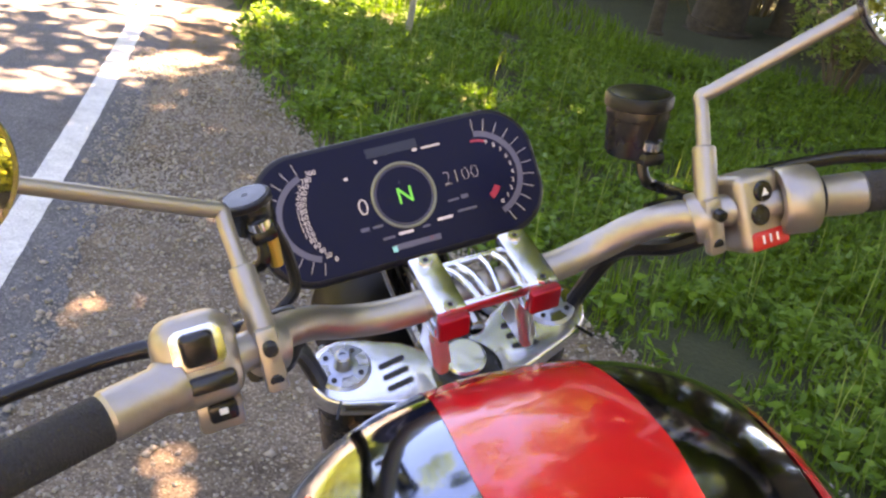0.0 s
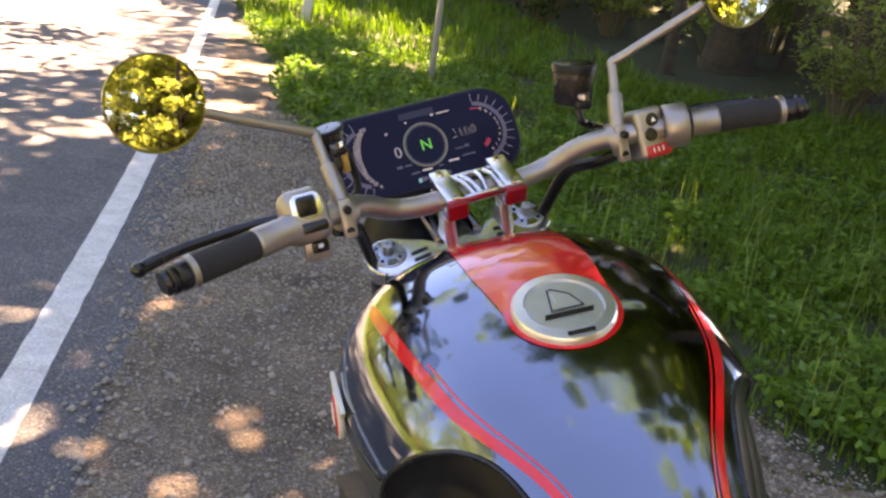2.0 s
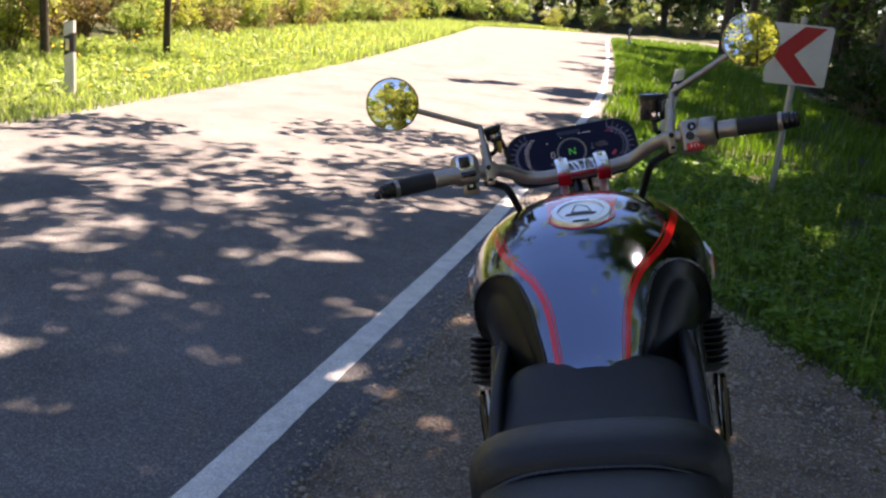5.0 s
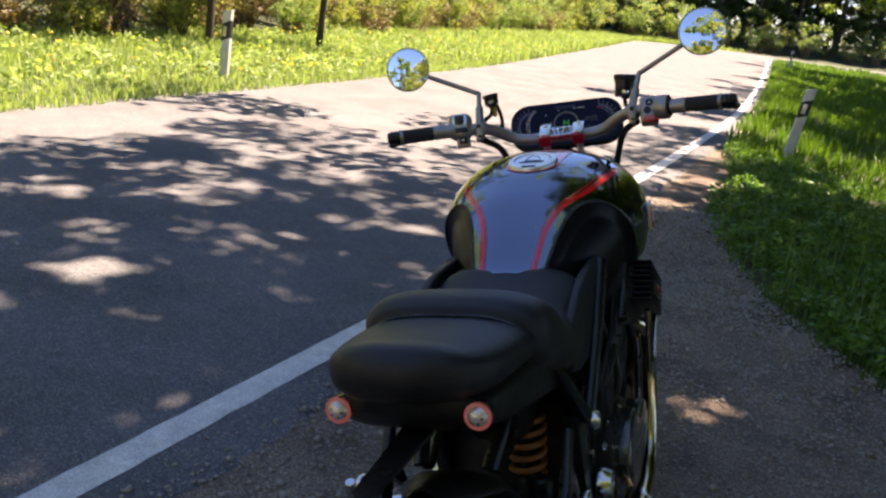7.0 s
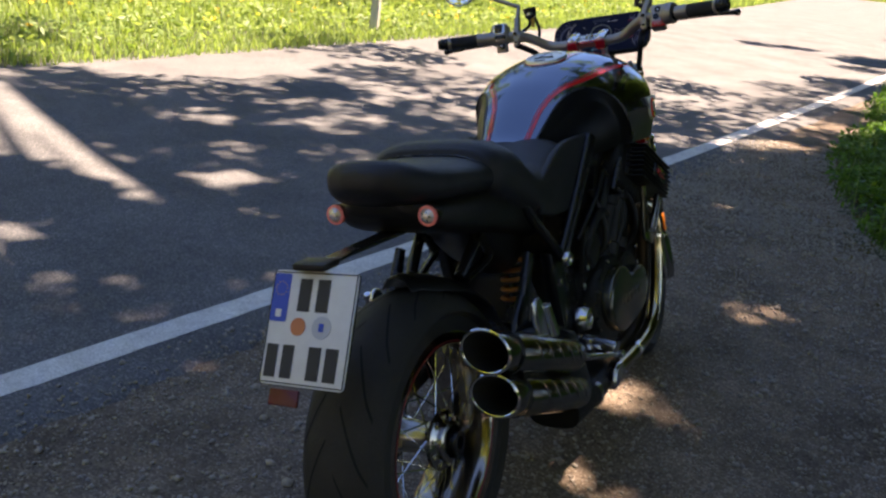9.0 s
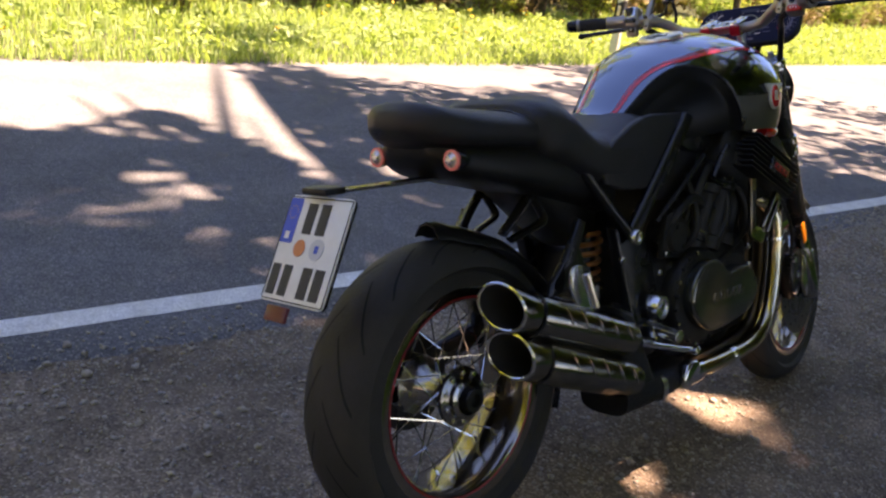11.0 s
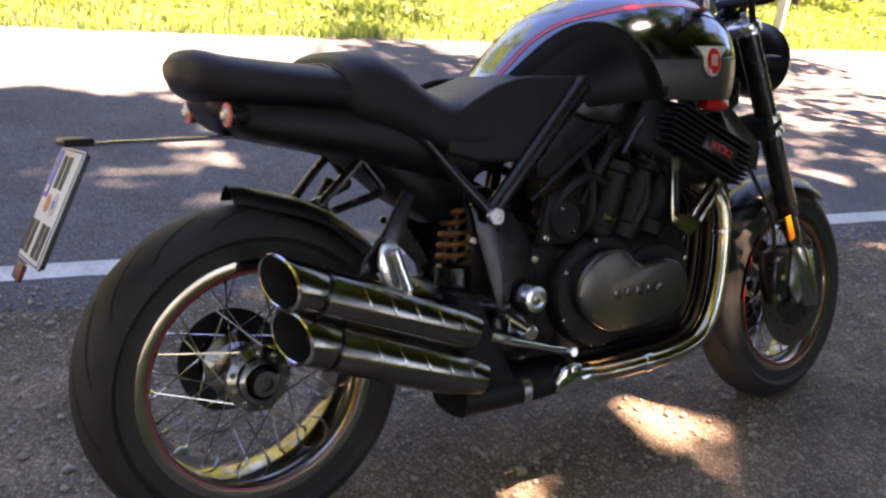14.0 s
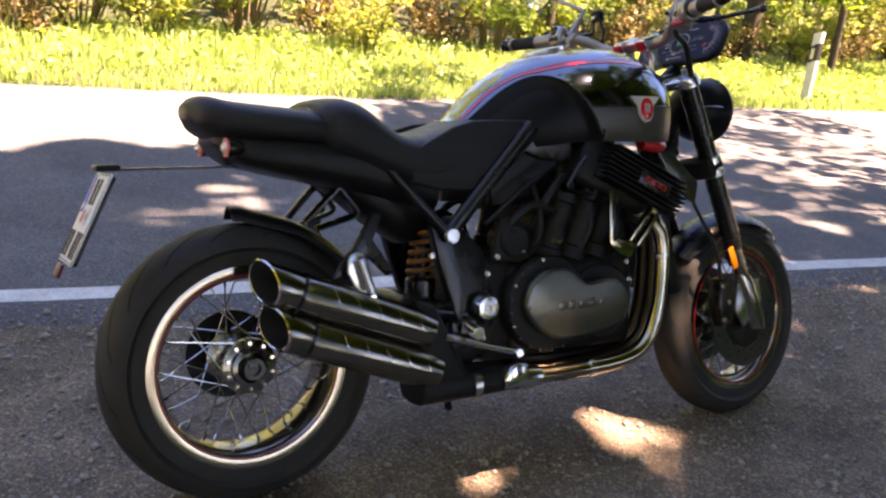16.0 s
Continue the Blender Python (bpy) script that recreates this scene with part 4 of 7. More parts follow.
for k in range(12):
    a = 2 * math.pi * k / 12
    part("band_dot", box((0.002, 0.002, 0.001), (-0.069 + 0.012 * math.cos(a), 0.068 + 0.012 * math.sin(a), 0.0034), 0, m=PLATE_M), BRASS, plate)
for x, y, w in ((-0.017, 0.058, 0.026), (0.022, 0.058, 0.026), (-0.07, -0.06, 0.024), (-0.035, -0.06, 0.024), (0.022, -0.06, 0.026), (0.058, -0.06, 0.026)):
    part("character_bar", box((w, 0.058, 0.0012), (x, y, 0.0026), 0, m=PLATE_M), POST_BLACK, plate)
part("inspection_seal", slab([(0.016 * math.cos(2 * math.pi * k / 24), 0.016 * math.sin(2 * math.pi * k / 24)) for k in range(24)], 0.001, PLATE_M @ pose(-0.022, 0.002, 0.0027), 0), mat("seal_orange", (0.62, 0.2, 0.08), 0.5), plate, "orange round seal")
seal = part("registration_seal", slab([(0.02 * math.cos(2 * math.pi * k / 24), 0.02 * math.sin(2 * math.pi * k / 24)) for k in range(24)], 0.001, PLATE_M @ pose(0.028, 0.003, 0.0027), 0), mat("seal_grey", (0.5, 0.52, 0.55), 0.5), plate, "grey round seal")
part("seal_mark", box((0.010, 0.014, 0.001), (0.028, 0.003, 0.0036), 0, m=PLATE_M), BLUE, seal)
part("plate_reflector", box((0.062, 0.03, 0.008), (-0.03, -0.122, 0.001), 0.003, m=PLATE_M), REFLECTOR, plate, "red reflector under the plate")

# ---- engine, chassis and exhaust ----
def side_m(s, x):
    """A frame on a flank: outline x runs ahead, y runs up, z points outwards."""
    return Matrix(((0, 0, s, s * x), (1, 0, 0, 0), (0, 1, 0, 0), (0, 0, 0, 1)))


engine = part("engine", box((0.33, 0.40, 0.25), (0, 0.83, 0.40), 0.03, segs=3), SATIN, bike, "satin black six-cylinder engine")
part("gearbox_case", box((0.30, 0.22, 0.24), (0, 0.60, 0.42), 0.03, (-6, 0, 0), segs=3), SATIN, engine)
part("cylinder_block", box((0.29, 0.26, 0.26), (0, 0.90, 0.62), 0.02, (-14, 0, 0), segs=3), SATIN, engine)
part("cylinder_head", box((0.40, 0.30, 0.14), (0, 0.97, 0.72), 0.02, (-25, 0, 0), segs=3), SATIN, engine)
part("oil_sump", loft([oval(0.13, 0.29, 0.235, 0.66), oval(0.15, 0.29, 0.225, 0.75), oval(0.15, 0.29, 0.225, 0.90), oval(0.13, 0.30, 0.245, 1.0)]), SATIN, engine)
part("throttle_body", box((0.22, 0.17, 0.12), (0, 0.78, 0.765), 0.02, (-10, 0, 0)), PLASTIC, engine)

CASE = [(0.645, 0.415), (0.651, 0.447), (0.667, 0.474), (0.705, 0.499), (0.749, 0.506), (0.785, 0.494), (0.812, 0.472), (0.835, 0.462), (0.862, 0.464), (0.898, 0.468), (0.935, 0.459), (0.962, 0.434), (0.975, 0.405), (0.968, 0.374), (0.936, 0.346), (0.854, 0.329), (0.749, 0.324), (0.688, 0.352), (0.656, 0.386)]
CASE = [(p.x, p.y) for p in smooth_path([(a, b, 0) for a, b in CASE + CASE[:1]], 4)[:-1]]


def engine_side(s):
    m = side_m(s, 0.0)
    part("clutch_cover", lathe([(0.125, 0.15), (0.125, 0.178), (0.118, 0.188), (0.1, 0.191), (0, 0.191)], along((0, 0.735, 0.41), (s, 0, 0)), 48), SATIN, engine, "round black clutch cover")
    part("generator_cover", lathe([(0.1, 0.15), (0.1, 0.172), (0.092, 0.18), (0, 0.182)], along((0, 0.915, 0.40), (s, 0, 0)), 40), SATIN, engine)
    cover = part("side_cover", slab(CASE, 0.045, side_m(s, 0.198), 0.009, None, 4), CASE_GREY, engine, "grey side cover with raised plain bars")
    for k in range(5):
        part("raised_bar", box((0.004, 0.02, 0.022), (s * 0.2215, 0.752 + 0.032 * k, 0.4095), 0.002), CASE_GREY, cover)
    for k in range(0, len(CASE), 9):
        y, z = CASE[k]
        cy, cz = 0.80 + (y - 0.80) * 0.93, 0.405 + (z - 0.405) * 0.88
        part("cover_bolt", rod((s * 0.212, cy, cz), (s * 0.2225, cy, cz), 0.0042, 8), BLACK, cover)
    for k in range(12):
        a = radians(100 + 190 * k / 11)
        y, z = 0.735 + 0.116 * math.cos(a), 0.41 + 0.116 * math.sin(a)
        part("case_bolt", rod((s * 0.176, y, z), (s * 0.194, y, z), 0.0052, 8), BRUSHED if k % 3 == 0 else BLACK, engine)
    cap_m = along((s * 0.165, 0.557, 0.418), (s, 0, 0))
    c = part("pivot_cap", lathe([(0.036, 0), (0.036, 0.008), (0.030, 0.02), (0.027, 0.027), (0.018, 0.028), (0.015, 0.024), (0, 0.024)], cap_m, 40), POLISHED, bike, "polished round pivot cap")
    part("pivot_cap_boss", lathe([(0.009, 0.022), (0.009, 0.027), (0, 0.028)], cap_m, 6), BRUSHED, c)
    fb = along((s * 0.175, 0.462, 0.598), (s, 0, 0))
    f = part("frame_bolt", lathe([(0.019, 0), (0.019, 0.008), (0.016, 0.013), (0.010, 0.013), (0.008, 0.009), (0, 0.009)], fb, 32), POLISHED, bike, "polished frame bolt")
    part("oil_filler", lathe([(0.02, 0), (0.021, 0.014), (0.017, 0.022), (0.008, 0.022), (0.006, 0.017), (0, 0.017)], along((s * 0.155, 0.768, 0.566), (s, 0.1, 0.5)), 20), BRUSHED, engine, "bare metal filler plug")
    for y, z in ((0.589, 0.54), (0.733, 0.297), (0.407, 0.554), (0.63, 0.60), (0.66, 0.55), (0.56, 0.50), (0.99, 0.50), (1.0, 0.45), (0.545, 0.345)):
        part("case_bolt", lathe([(0.009, 0), (0.009, 0.006), (0.006, 0.009), (0, 0.009)], along((s * 0.176, y, z), (s, 0, 0)), 6), BRUSHED, engine)
    # finned head with a lettered plate turned into plain bars
    d = Vector((0, 0.905, -0.425)).normalized()
    up = Vector((0, 0.425, 0.905))
    mid = Vector((s * 0.2, 1.005, 0.712))
    fins = part("head_cover", box((0.06, 0.27, 0.09), mid - Vector((s * 0.02, 0, 0)), 0.01, (-25, 0, 0)), SATIN, engine, "finned black cylinder head cover")
    for k in range(8):
        o = mid + up * (-0.042 + 0.0125 * k)
        fm = Matrix.Translation(o) @ Matrix.Rotation(radians(-25.2), 4, "X")
        length = 0.288 - 0.010 * abs(k - 3.5)
        part("fin", box((0.10, length, 0.0042), (0, 0, 0), 0.0018, m=fm), SATIN, fins)
    pm = Matrix.Translation(mid + Vector((s * 0.047, 0.02, -0.008))) @ Matrix.Rotation(radians(-25.2), 4, "X")
    part("head_plate", box((0.012, 0.11, 0.038), (0, 0.0, 0), 0.004, m=pm), BLACK, fins)
    part("head_logo", box((0.004, 0.075, 0.016), (s * 0.0065, 0.0, 0), 0.002, m=pm), RED_PLASTIC, fins, "dull red maker's plate")
    for k in range(3):
        part("head_logo_bar", box((0.003, 0.012, 0.009), (s * 0.0085, -0.024 + 0.024 * k, 0), 0.001, m=pm), BLACK, fins)
    # barrels, linkage and lines that fill the space between crankcase and tank
    for k in range(3):
        b0 = Vector((s * 0.135, 0.755 + 0.078 * k, 0.52))
        part("cylinder_barrel", lathe([(0.0, 0.0), (0.043, 0.0), (0.043, 0.03), (0.038, 0.034), (0.038, 0.15), (0.044, 0.155), (0.044, 0.175), (0.0, 0.175)], along(b0, (s * 0.12, 0.3, 1)), 24), SATIN, engine, "black cylinder barrel")
    part("linkage_plate", tube([(s * 0.188, 0.79, 0.705), (s * 0.192, 0.838, 0.772), (s * 0.192, 0.853, 0.768), (s * 0.188, 0.878, 0.69), (s * 0.188, 0.865, 0.68), (s * 0.188, 0.80, 0.695), (s * 0.188, 0.79, 0.705)], 0.008, 10, 3, flat=0.7), BLACK, engine, "black triangular linkage")
    for pts, rr in (([(0.15, 0.60, 0.56), (0.178, 0.64, 0.63), (0.182, 0.70, 0.66), (0.175, 0.76, 0.64)], 0.012), ([(0.16, 0.68, 0.53), (0.19, 0.70, 0.575), (0.185, 0.71, 0.64), (0.16, 0.70, 0.72)], 0.009), ([(0.16, 0.93, 0.50), (0.195, 0.945, 0.56), (0.19, 0.935, 0.64), (0.16, 0.90, 0.70)], 0.010),
                    ([(0.17, 0.56, 0.62), (0.185, 0.66, 0.70), (0.18, 0.76, 0.76)], 0.006)):
        part("hose", tube([(s * x, y, z) for x, y, z in pts], rr, 12, 6), PLASTIC, engine)
    part("starter_housing", rod((s * 0.11, 0.64, 0.575), (s * 0.185, 0.64, 0.575), 0.042, 28), SATIN, engine, "round black starter housing")
    part("side_bracket", slab([(0.575, 0.53), (0.60, 0.63), (0.63, 0.64), (0.70, 0.60), (0.72, 0.55), (0.66, 0.52)], 0.016, side_m(s, 0.168), 0.005), SATIN, engine)
    # chassis tubes
    part("frame_tube", tube([(s * 0.165, 0.46, 0.60), (s * 0.168, 0.58, 0.73), (s * 0.165, 0.70, 0.855)], 0.016, 14, 6, flat=1.25), BLACK, bike, "black frame tube")
    part("frame_tube", tube([(s * 0.168, 0.46, 0.60), (s * 0.15, 0.38, 0.69), (s * 0.135, 0.30, 0.785)], 0.013, 14, 6), BLACK, bike)
    part("frame_spar", slab([(0.66, 0.80), (0.73, 0.875), (0.80, 0.90), (0.86, 0.86), (0.90, 0.80), (1.05, 0.77), (1.16, 0.80), (1.20, 0.86), (1.20, 0.80), (1.12, 0.74), (0.92, 0.74), (0.84, 0.76), (0.74, 0.77)], 0.04, side_m(s, 0.135), 0.008), BLACK, bike, "black frame spar")
    part("frame_plate", slab([(0.42, 0.62), (0.50, 0.62), (0.56, 0.56), (0.60, 0.42), (0.58, 0.30), (0.50, 0.27), (0.46, 0.32), (0.48, 0.42), (0.44, 0.54)], 0.03, side_m(s, 0.14), 0.006), BLACK, bike, "black frame plate round the swingarm pivot")
    part("airbox_cover", slab([(0.60, 0.72), (0.73, 0.85), (0.80, 0.88), (0.86, 0.83), (0.88, 0.76), (0.80, 0.70), (0.68, 0.66), (0.60, 0.66)], 0.03, side_m(s, 0.12), 0.008), PLASTIC, bike)
    part("hose", tube([(s * 0.16, 0.70, 0.60), (s * 0.175, 0.74, 0.68), (s * 0.17, 0.80, 0.73), (s * 0.16, 0.83, 0.66)], 0.013, 12, 6), PLASTIC, bike)
    part("hose", tube([(s * 0.165, 0.83, 0.52), (s * 0.18, 0.87, 0.60), (s * 0.175, 0.86, 0.70)], 0.011, 12, 6), PLASTIC, bike)
    part("cable", tube([(s * 0.15, 1.10, 0.78), (s * 0.16, 1.0, 0.66), (s * 0.17, 0.85, 0.62), (s * 0.16, 0.65, 0.66)], 0.004, 8, 6), PLASTIC, bike)
    # trim bracket by the radiator
    br = [(0.882, 0.694), (0.907, 0.694), (0.907, 0.662), (0.903, 0.655), (0.906, 0.572), (0.962, 0.558), (0.968, 0.548), (0.960, 0.526), (0.944, 0.518), (0.893, 0.545), (0.886, 0.56)]
    rb = part("radiator_bracket", slab(br, 0.012, side_m(s, 0.238), 0.002), NICKEL, bike, "angular nickel bracket")
    for p0, p1 in (((0.950, 0.560), (1.022, 0.643)), ((0.974, 0.546), (1.042, 0.626))):
        d = Vector((0, p1[0] - p0[0], p1[1] - p0[1]))
        bar_m = Matrix.Translation((s * 0.240, (p0[0] + p1[0]) / 2, (p0[1] + p1[1]) / 2)) @ Matrix.Rotation(math.atan2(d.z, d.y), 4, "X")
        part("bracket_bar", box((0.014, d.length, 0.011), (0, 0, 0), 0.002, m=bar_m), NICKEL, rb)
    part("bracket_tip", box((0.012, 0.026, 0.014), (s * 0.239, 1.030, 0.634), 0.002, (-38, 0, 0)), NICKEL, rb)
    part("bracket_lip", box((0.005, 0.008, 0.10), (s * 0.246, 0.897, 0.615), 0.001), BLACK, rb)
    part("radiator_cowl", slab([(1.085, 0.79), (1.136, 0.785), (1.235, 0.70), (1.225, 0.64), (1.15, 0.69)], 0.012, side_m(s, 0.185), 0.003), CASE_GREY, bike, "grey cowl at the radiator's edge")


both(engine_side)
part("radiator", box((0.36, 0.04, 0.34), (0, 1.135, 0.56), 0.01, (14, 0, 0)), BLACK, bike, "dark radiator behind the front wheel")
for k in range(14):
    part("radiator_slat", box((0.33, 0.006, 0.004), (0, 1.158 + 0.0052 * (k - 7) * -0.9, 0.56 + 0.022 * (k - 6.5)), 0.001, (14, 0, 0)), SATIN, bike)
part("head_tube", rod(PIVOT - AXIS * 0.24, PIVOT - AXIS * 0.012, 0.036, 24), BLACK, bike, "steering head")

# exhaust: three headers, a collector and two slash-cut silencers
exhaust = new("exhaust")
exhaust.parent = bike
exhaust["label"] = "bronze-tinted steel exhaust with two slash-cut silencers"
for x, dy, mt in ((0.212, 0.0, NICKEL), (0.165, 0.012, PIPE_BROWN), (0.118, 0.02, PIPE_BROWN)):
    part("header_pipe", tube([(x - 0.04, 1.03 + dy, 0.63), (x - 0.01, 1.065 + dy, 0.60), (x, 1.082 + dy, 0.55), (x, 1.084 + dy, 0.46), (x, 1.066 + dy, 0.35), (x, 1.025 + dy, 0.278), (x, 0.95 + dy, 0.246), (x, 0.80, 0.238), (x - 0.004, 0.66, 0.240)], 0.0205, 18, 8), mt, exhaust, "bent header pipe")
part("header_clamp", rod((0.212, 0.86, 0.2405), (0.212, 0.835, 0.2395), 0.024, 20), POLISHED, exhaust)
part("header_clamp", rod((0.212, 1.084, 0.52), (0.212, 1.084, 0.505), 0.0225, 20), CHROME, exhaust)
part("collector_link", loft([oval(0.026, 0.264, 0.214, 0.615, 20, 2.5, 0.208), oval(0.028, 0.268, 0.212, 0.64, 20, 2.5, 0.208), oval(0.026, 0.264, 0.214, 0.685, 20, 2.5, 0.208)]), CHROME, exhaust)
part("collector", loft([oval(0.065, 0.29, 0.205, 0.36, 28, 3, 0.16), oval(0.07, 0.285, 0.205, 0.45, 28, 3, 0.16), oval(0.07, 0.275, 0.208, 0.55, 28, 3, 0.16), oval(0.06, 0.27, 0.21, 0.66, 28, 3, 0.16)]), SATIN, exhaust, "dark collector box under the engine")
part("collector_band", loft([oval(0.031, 0.272, 0.21, 0.492, 20, 2.6, 0.205), oval(0.031, 0.272, 0.21, 0.512, 20, 2.6, 0.205)]), POLISHED, exhaust)
part("pipe_bracket", slab([(0.572, 0.226), (0.566, 0.252), (0.582, 0.280), (0.606, 0.287), (0.634, 0.281), (0.638, 0.246), (0.624, 0.228)], 0.03, side_m(1, 0.232), 0.007, None, 3), CHROME, exhaust, "polished bracket on the pipe")
part("silencer_shield", slab([(0.345, 0.46), (0.40, 0.44), (0.44, 0.36), (0.50, 0.24), (0.44, 0.215), (0.38, 0.24), (0.355, 0.32)], 0.075, side_m(1, 0.185), 0.02, None, 3), SATIN, exhaust, "black shield where the pipes meet")


def silencer(a, b, r, name="silencer"):
    a, b = Vector(a), Vector(b)
    d = (b - a).normalized()
    m = along(a, d)
    n = 40
    inv = m.to_3x3().inverted()
    length = (b - a).length
    outv = inv @ Vector((1, 0, 0))
    upv = inv @ Vector((0, 0, 1))

    def ring(h, rr, slash):
        out = []
        for k in range(n):
            t = 2 * math.pi * k / n
            p = Vector((rr * math.cos(t), rr * math.sin(t), 0))
            p.z = h + slash * (0.008 + 0.52 * p.dot(outv) - 0.48 * p.dot(upv))
            out.append(m @ p)
        return out

    body = bmesh.new()
    loft([ring(0.001, r - 0.005, 1), ring(0, r - 0.001, 1), ring(0.004, r, 1), ring(0.085, r, 0), ring(0.09, r - 0.002, 0), ring(0.094, r, 0), ring(length * 0.9, r, 0), ring(length, r * 0.86, 0)], body, True, False)
    o = part(name, body, SILENCER, exhaust, "satin steel silencer with slash-cut end")
    part("silencer_bore", loft([ring(0.001, r - 0.005, 1), ring(0.06, r - 0.006, 0.4), ring(0.2, r - 0.014, 0)], None, True, False), PIPE_DARK, o, "dark bore")
    part("silencer_lip", loft([ring(0.0, r - 0.0055, 1), ring(-0.0015, r - 0.003, 1), ring(0.001, r + 0.0008, 1)], None, True, False), CHROME, o)
    for k in range(5):
        h = 0.17 + 0.052 * k
        fin_pts = []
        for j in range(7):
            t = radians(-8 + 52 * j / 6)
            p = m.to_3x3() @ Vector((0, 0, 1)) * (h - 0.022 * j / 6)
            fin_pts.append(a + p + (Vector((1, 0, 0)) * math.cos(t) + Vector((0, 0.3, 0.95)) * math.sin(t)) * (r + 0.0015))
        part("louvre", tube(fin_pts, [0.0006, 0.0022, 0.0006], 6, 2), CHROME, o)
    for h in (0.088,):
        part("silencer_band", loft([ring(h - 0.003, r + 0.0006, 0), ring(h - 0.003, r + 0.002, 0), ring(h + 0.003, r + 0.002, 0), ring(h + 0.003, r + 0.0006, 0)], None, True, False), BRUSHED if h > 0.1 else BLACK, o)
    return o


silencer((0.178, -0.005, 0.528), (0.205, 0.385, 0.383), 0.0455)
silencer((0.182, 0.012, 0.428), (0.205, 0.40, 0.286), 0.0455)

# foot controls, hangers
RS = [(0.185, 0.563), (0.192, 0.574), (0.205, 0.579), (0.220, 0.575), (0.230, 0.560), (0.236, 0.528), (0.252, 0.485), (0.254, 0.460), (0.243, 0.445), (0.232, 0.455), (0.214, 0.480), (0.195, 0.508), (0.181, 0.535)]


def hanger(s):
    h = part("peg_bracket", slab(RS, 0.012, side_m(s, 0.205), 0.004, None, 3), POLISHED, bike, "polished passenger peg bracket")
    part("peg_hinge", rod((s * 0.195, 0.238, 0.475), (s * 0.220, 0.238, 0.475), 0.009, 14), CHROME, h)
    part("passenger_peg", rod((s * 0.235, 0.228, 0.49), (s * 0.228, 0.205, 0.565), 0.010, 14), CHROME, h)
    part("hanger_arm", slab([(0.16, 0.515), (0.175, 0.545), (0.215, 0.585), (0.262, 0.665), (0.285, 0.655), (0.262, 0.60), (0.30, 0.545), (0.312, 0.522), (0.295, 0.515), (0.25, 0.56), (0.225, 0.52), (0.2, 0.515)], 0.018, side_m(s, 0.165), 0.005), BLACK, bike, "black hanger arm")
    part("footrest", rod((s * 0.20, 0.478, 0.392), (s * 0.290, 0.468, 0.382), 0.0145, 16), POLISHED, bike, "polished footrest")
    part("footrest_hinge", box((0.05, 0.04, 0.03), (s * 0.205, 0.478, 0.385), 0.007), POLISHED, bike)
    lev = part("foot_lever", tube([(s * 0.215, 0.42, 0.368), (s * 0.225, 0.47, 0.352), (s * 0.235, 0.55, 0.328), (s * 0.240, 0.595, 0.316)], [0.014, 0.012, 0.010, 0.011], 12, 6, flat=0.75), POLISHED, bike, "polished foot lever")
    part("lever_tip", rod((s * 0.235, 0.600, 0.314), (s * 0.262, 0.598, 0.316), 0.0105, 14), POLISHED, lev)
    part("tail_brace", tube([(s * 0.07, 0.228, 0.72), (s * 0.068, 0.185, 0.68), (s * 0.06, 0.142, 0.638)], 0.0145, 10, 5, flat=0.55), BLACK, bike, "black fender brace")
    part("tail_brace", tube([(s * 0.07, 0.215, 0.725), (s * 0.07, 0.245, 0.69), (s * 0.07, 0.267, 0.654), (s * 0.065, 0.22, 0.636), (s * 0.058, 0.17, 0.622)], 0.0125, 10, 4, flat=0.55), BLACK, bike)


both(hanger)
# hugger over the rear tyre
rings = []
for k in range(15):
    a = radians(93 - 62 * k / 14)
    r = 0.341 + (0.006 if k < 2 else 0)
    w = 0.035 + 0.05 * min(1, k / 5)
    y, z = r * math.cos(a), REAR.z + r * math.sin(a)
    if k < 4:
        z += 0.002 * (4 - k)
    rings.append([Vector((x * w, y - 0.0, z - 0.03 * abs(x) ** 2.5 + t)) for x, t in ((-1, 0), (-0.6, 0), (0, 0), (0.6, 0), (1, 0), (1, 0.004), (0.6, 0.004), (0, 0.004), (-0.6, 0.004), (-1, 0.004))])
part("rear_fender", loft(rings), PLASTIC, bike, "short black rear fender", sharp=60)
# swingarm on the far flank, shock with gold spring
part("swingarm", tube([(-0.10, 0.54, 0.40), (-0.135, 0.40, 0.395), (-0.14, 0.22, 0.36), (-0.13, 0.0, 0.322)], [0.045, 0.04, 0.036, 0.045], 16, 6, flat=0.7), BLACK, bike, "black single-sided swingarm")
part("swingarm_brace", tube([(-0.12, 0.10, 0.35), (-0.07, 0.36, 0.42), (0.10, 0.40, 0.42), (0.13, 0.52, 0.40)], 0.028, 14, 6), BLACK, bike)
part("shock_body", rod((0.045, 0.44, 0.40), (0.045, 0.47, 0.66), 0.02, 18), BLACK, bike, "shock absorber")
coil = [(0.045 + 0.033 * math.cos(a), 0.445 + 0.031 * math.sin(a) + 0.02 * k / 90, 0.485 + 0.115 * k / 90) for k, a in ((k, 2 * math.pi * 5 * k / 90) for k in range(91))]
part("shock_reservoir", rod((0.06, 0.435, 0.40), (0.06, 0.44, 0.487), 0.038, 20), BLACK, bike)
part("shock_spring", tube(coil, 0.0062, 8, 0), GOLD, bike, "orange shock spring")
# side stand
stand = part("side_stand", tube([(-0.13, 0.62, 0.27), (-0.20, 0.66, 0.16), (-0.265, 0.70, -0.045)], [0.014, 0.012, 0.011], 12, 5), BLACK, bike, "extended black side stand")
part("stand_foot", box((0.05, 0.06, 0.012), (-0.27, 0.70, -0.05), 0.004, (0, 14, 0)), BLACK, stand)

# ---- fork, handlebar, instruments ----
S3 = STEER
LEG = Vector((0, 1.545 - 1.2545, 0.27 - 0.983)).normalized()


